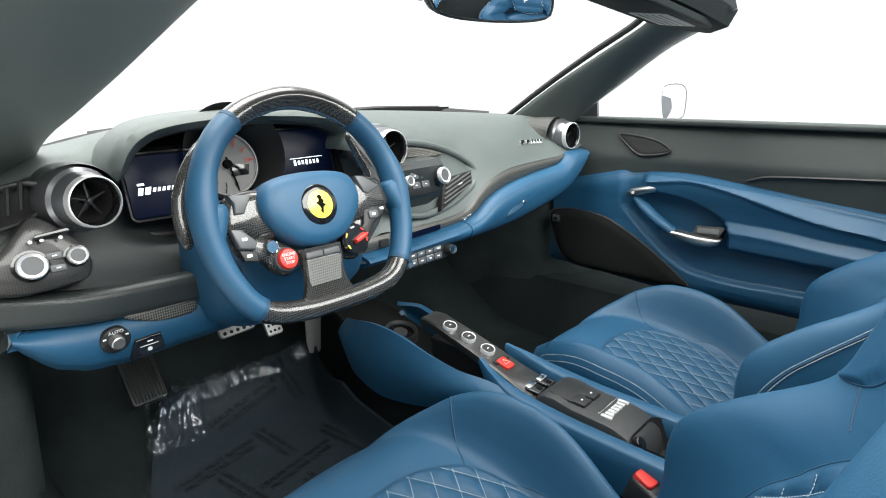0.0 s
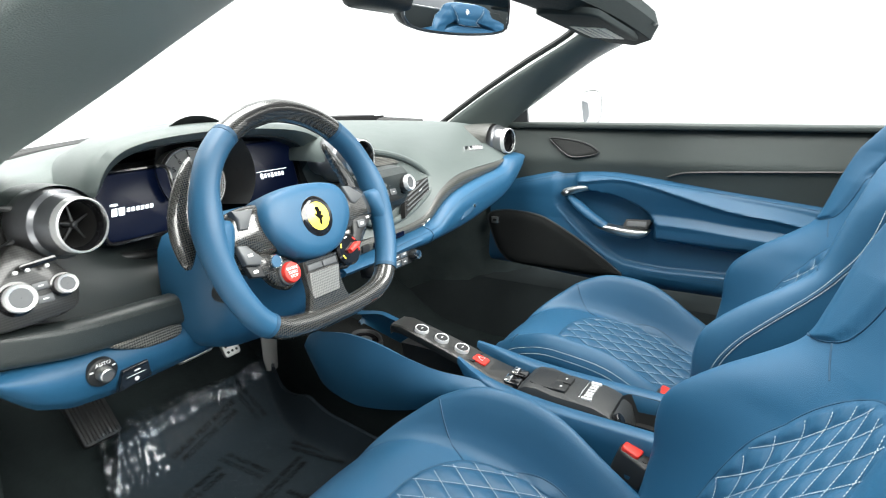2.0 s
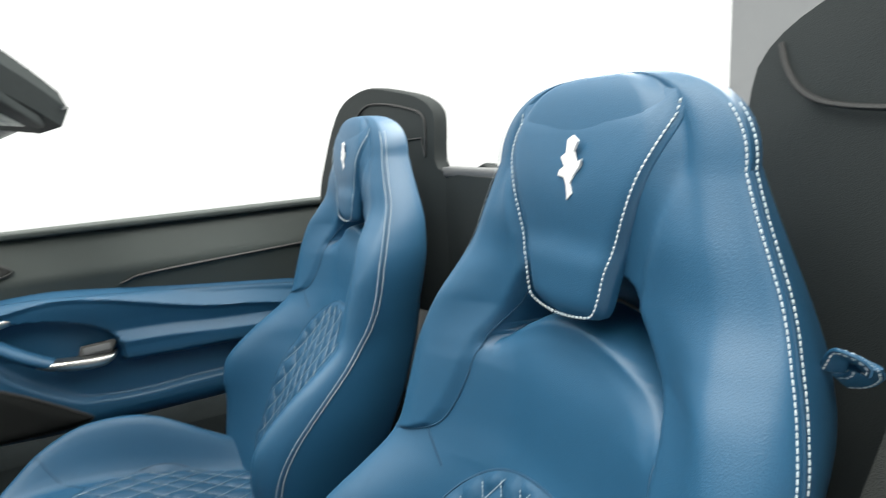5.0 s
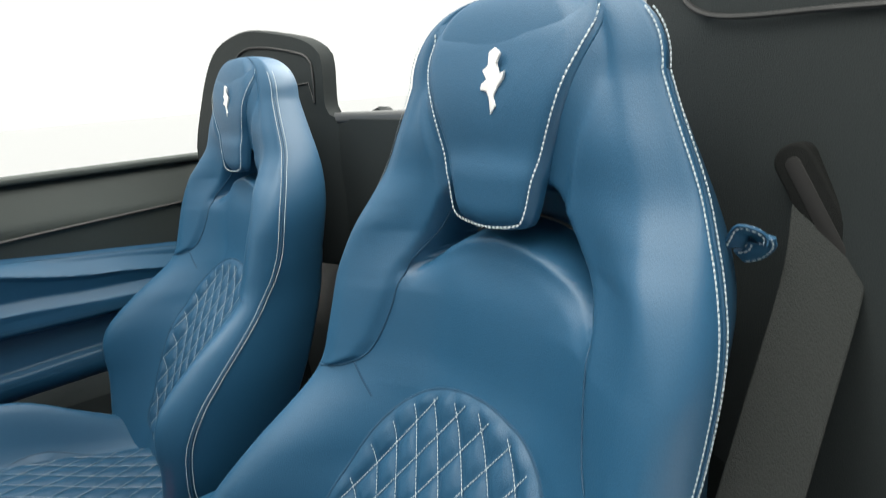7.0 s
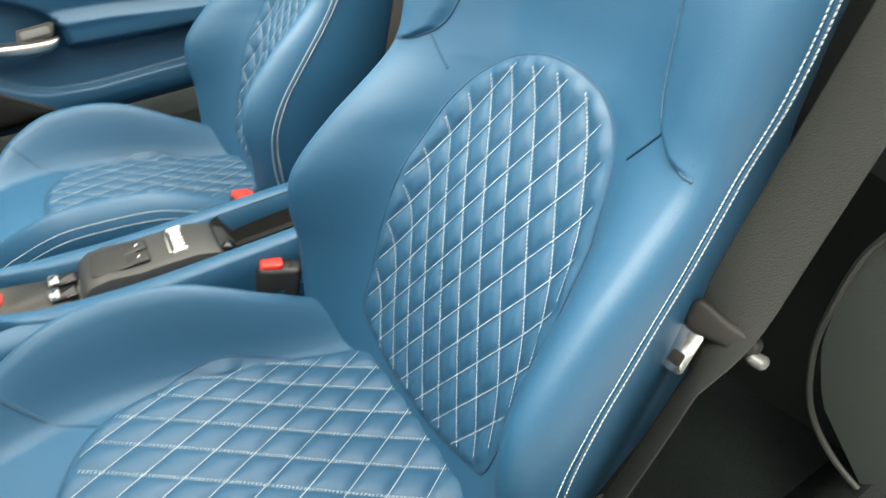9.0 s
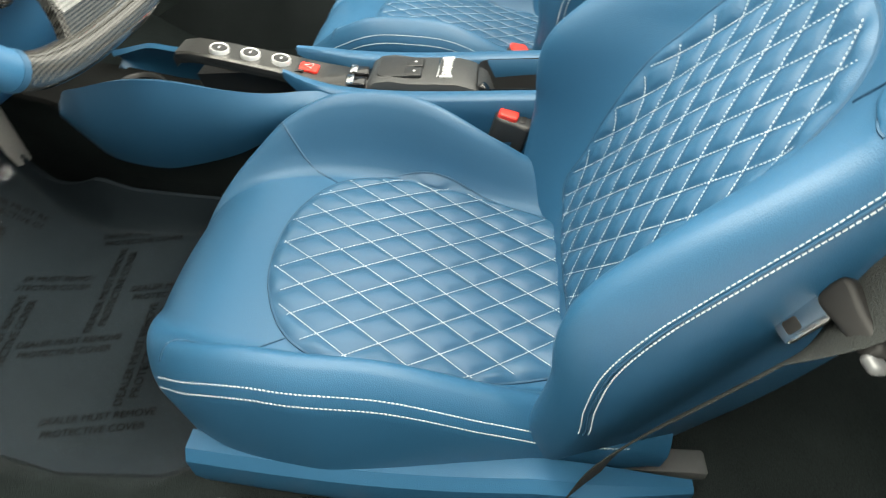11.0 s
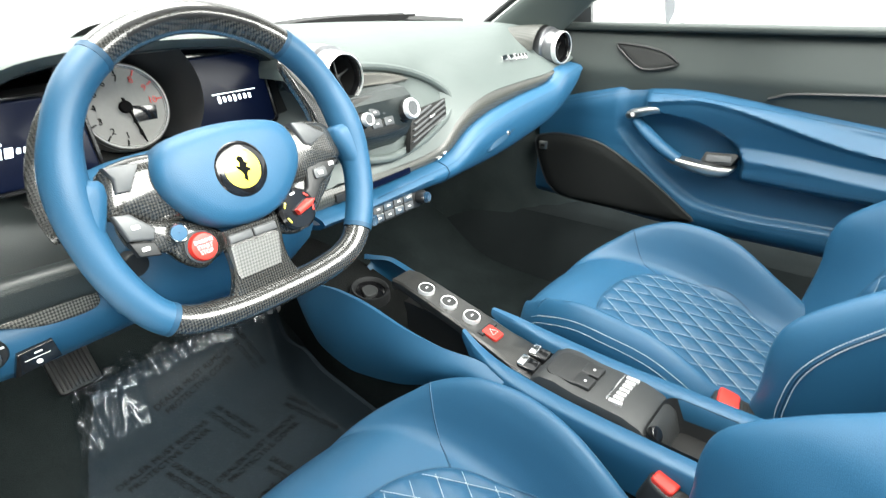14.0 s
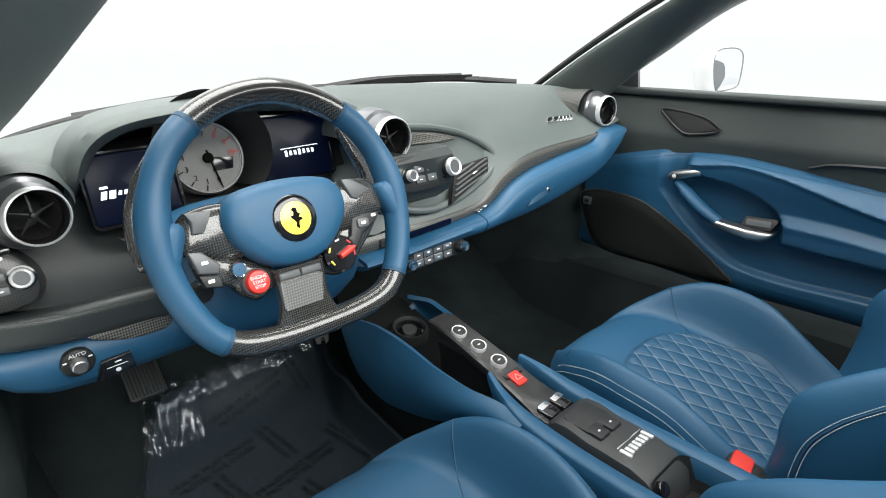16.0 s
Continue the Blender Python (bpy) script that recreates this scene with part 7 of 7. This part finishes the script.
fm = thing("floor_mat", (-0.32, 0.9, 0.17), "dark carpet floor mat under a printed clear plastic cover", "floor mat")
prof = spline([(0.60, 0.168), (0.80, 0.169), (0.95, 0.172), (1.04, 0.184), (1.09, 0.213), (1.13, 0.256), (1.16, 0.285)], 40)


def mat_at(x, s, h=0.0):
    """On the mat at x, s along its length; its side climbs the tunnel."""
    k = np.clip(s, 0, 1) * 39
    y, z = np.interp(k, np.arange(40), prof[:, 0]), np.interp(k, np.arange(40), prof[:, 1])
    x0 = ix(s, [0, 0.6, 1.0], [-0.150, -0.145, -0.070])
    climb = max(0.0, x - x0)
    return V(min(x, x0 + 0.55 * climb), y, z + h + 1.3 * climb * climb / 0.06 * min(1.0, climb / 0.03 + 0.3))


edge_l = lambda s: ix(s, [0, 0.12, 0.35, 0.6, 0.8, 1.0], [-0.525, -0.560, -0.565, -0.535, -0.485, -0.415])
edge_r = lambda s: ix(s, [0, 0.5, 0.8, 1.0], [-0.10, -0.085, -0.060, -0.030])
part("mat", slab(lambda u, s: mat_at(edge_l(s) + (edge_r(s) - edge_l(s)) * u, s, 0.012), np.linspace(0, 1, 36), np.linspace(0, 1, 32), 0.01), MATC, fm, "dark grey carpet mat", 60)


def film(u, s):
    x = edge_l(s) - 0.012 + (edge_r(s) - edge_l(s) + 0.02) * u
    soft_w = 0.0012 * noise.noise(Vector((x * 9, s * 7, 2.2))) + 0.0006 * noise.noise(Vector((x * 30, s * 22, 6.2)))
    return mat_at(x, s, 0.0185 + soft_w)


def ridge(a, b, seed):
    """Long creases along b that wander and fork; 0 to 1."""
    w = 0.35 * noise.noise(Vector((a * 1.3, b * 2.1, seed)))
    f = 1 - abs(noise.noise(Vector((a + w, b * 0.35 + w, seed + 5.0)))) * 2.2
    g = 1 - abs(noise.noise(Vector((a * 2.3 - b * 0.5, b * 1.0 + a * 0.3, seed + 9.0)))) * 2.4
    return max(0.0, f) ** 2 + 0.5 * max(0.0, g) ** 2


cover = part("plastic_cover", grid(film, np.linspace(0, 1, 60), np.linspace(0, 0.97, 60)), FILM, fm, "clear plastic cover", 180)
arch = lambda t: math.sin(math.pi * min(1.0, max(0.0, t))) ** 0.7


def front_edge(u, v):
    """The cover's gathered front edge, pleated across its run."""
    x = edge_l(0.95) - 0.005 + (edge_r(0.95) - edge_l(0.95) + 0.01) * u
    k = 0.35 + 0.65 * math.exp(-((u - 0.36) / 0.16) ** 2) + 0.6 * math.exp(-((u - 0.93) / 0.09) ** 2)
    return mat_at(x, 0.93 + 0.075 * v + 0.006 * math.sin(u * 17), 0.017 + 0.022 * k * arch(0.1 + 0.8 * v) * (0.35 + ridge(u * 26, v * 1.2, 1.3)))


def bunched_corner(u, v):
    """The cover bunched up at the mat's front corner by the foot rest."""
    x = edge_l(0.9) - 0.045 + 0.125 * u + 0.045 * v
    return mat_at(x, 0.80 + 0.24 * v, 0.017 + arch(u) ** 0.6 * arch(0.08 + 0.84 * v) * (0.012 + 0.036 * ridge(u * 2.3 + v * 0.8, v * 2.4, 3.7)))


def creased_side(u, v):
    s = 0.04 + 0.74 * v
    return mat_at(edge_l(s) - 0.018 + 0.045 * u + 0.005 * math.sin(v * 21), s, 0.015 + 0.0016 * arch(u) * (0.3 + ridge(u * 1.2 + v * 2, v * 10, 7.1)))


part("pleated_edge", grid(front_edge, np.linspace(0, 1, 170), np.linspace(0, 1, 22)), FILM2, cover, "pleated front edge of the clear cover", 180)
part("bunched_corner", grid(bunched_corner, np.linspace(0, 1, 54), np.linspace(0, 1, 60)), FILM2, cover, "bunched corner of the clear cover", 180)
part("creased_side", grid(creased_side, np.linspace(0, 1, 12), np.linspace(0, 1, 110)), FILM, cover, "creased side of the clear cover", 180)
# printing on the cover, in rows that alternate with columns
for j in range(5):
    for i in range(4):
        for q in (0, 1):
            x, s = -0.500 + 0.235 * i - 0.118 * (j % 2) + 0.118 * q, 0.14 + 0.185 * j - 0.02 * i
            if not edge_l(s) + (0.10 if q == 0 else 0.03) < x < -0.14 - (0.09 if q == 0 else 0.0) or s > 0.86:
                continue
            a = 0.16 if q == 0 else -1.41
            p = mat_at(x, s, 0.0135)
            rise = (mat_at(x, s + 0.03)[2] - mat_at(x, s - 0.03)[2]) / max(1e-6, mat_at(x, s + 0.03)[1] - mat_at(x, s - 0.03)[1])
            fr = Frame(p, (math.cos(a), math.sin(a), rise * math.sin(a)), (-math.sin(a), math.cos(a), rise * math.cos(a)))
            for k, w_ in enumerate(("DEALER MUST REMOVE", "PROTECTIVE COVER")):
                text("writing", w_, 0.0175 if q == 0 else 0.0150, fr.moved(0, 0.009 - 0.019 * k), INK, cover, 0.0022)
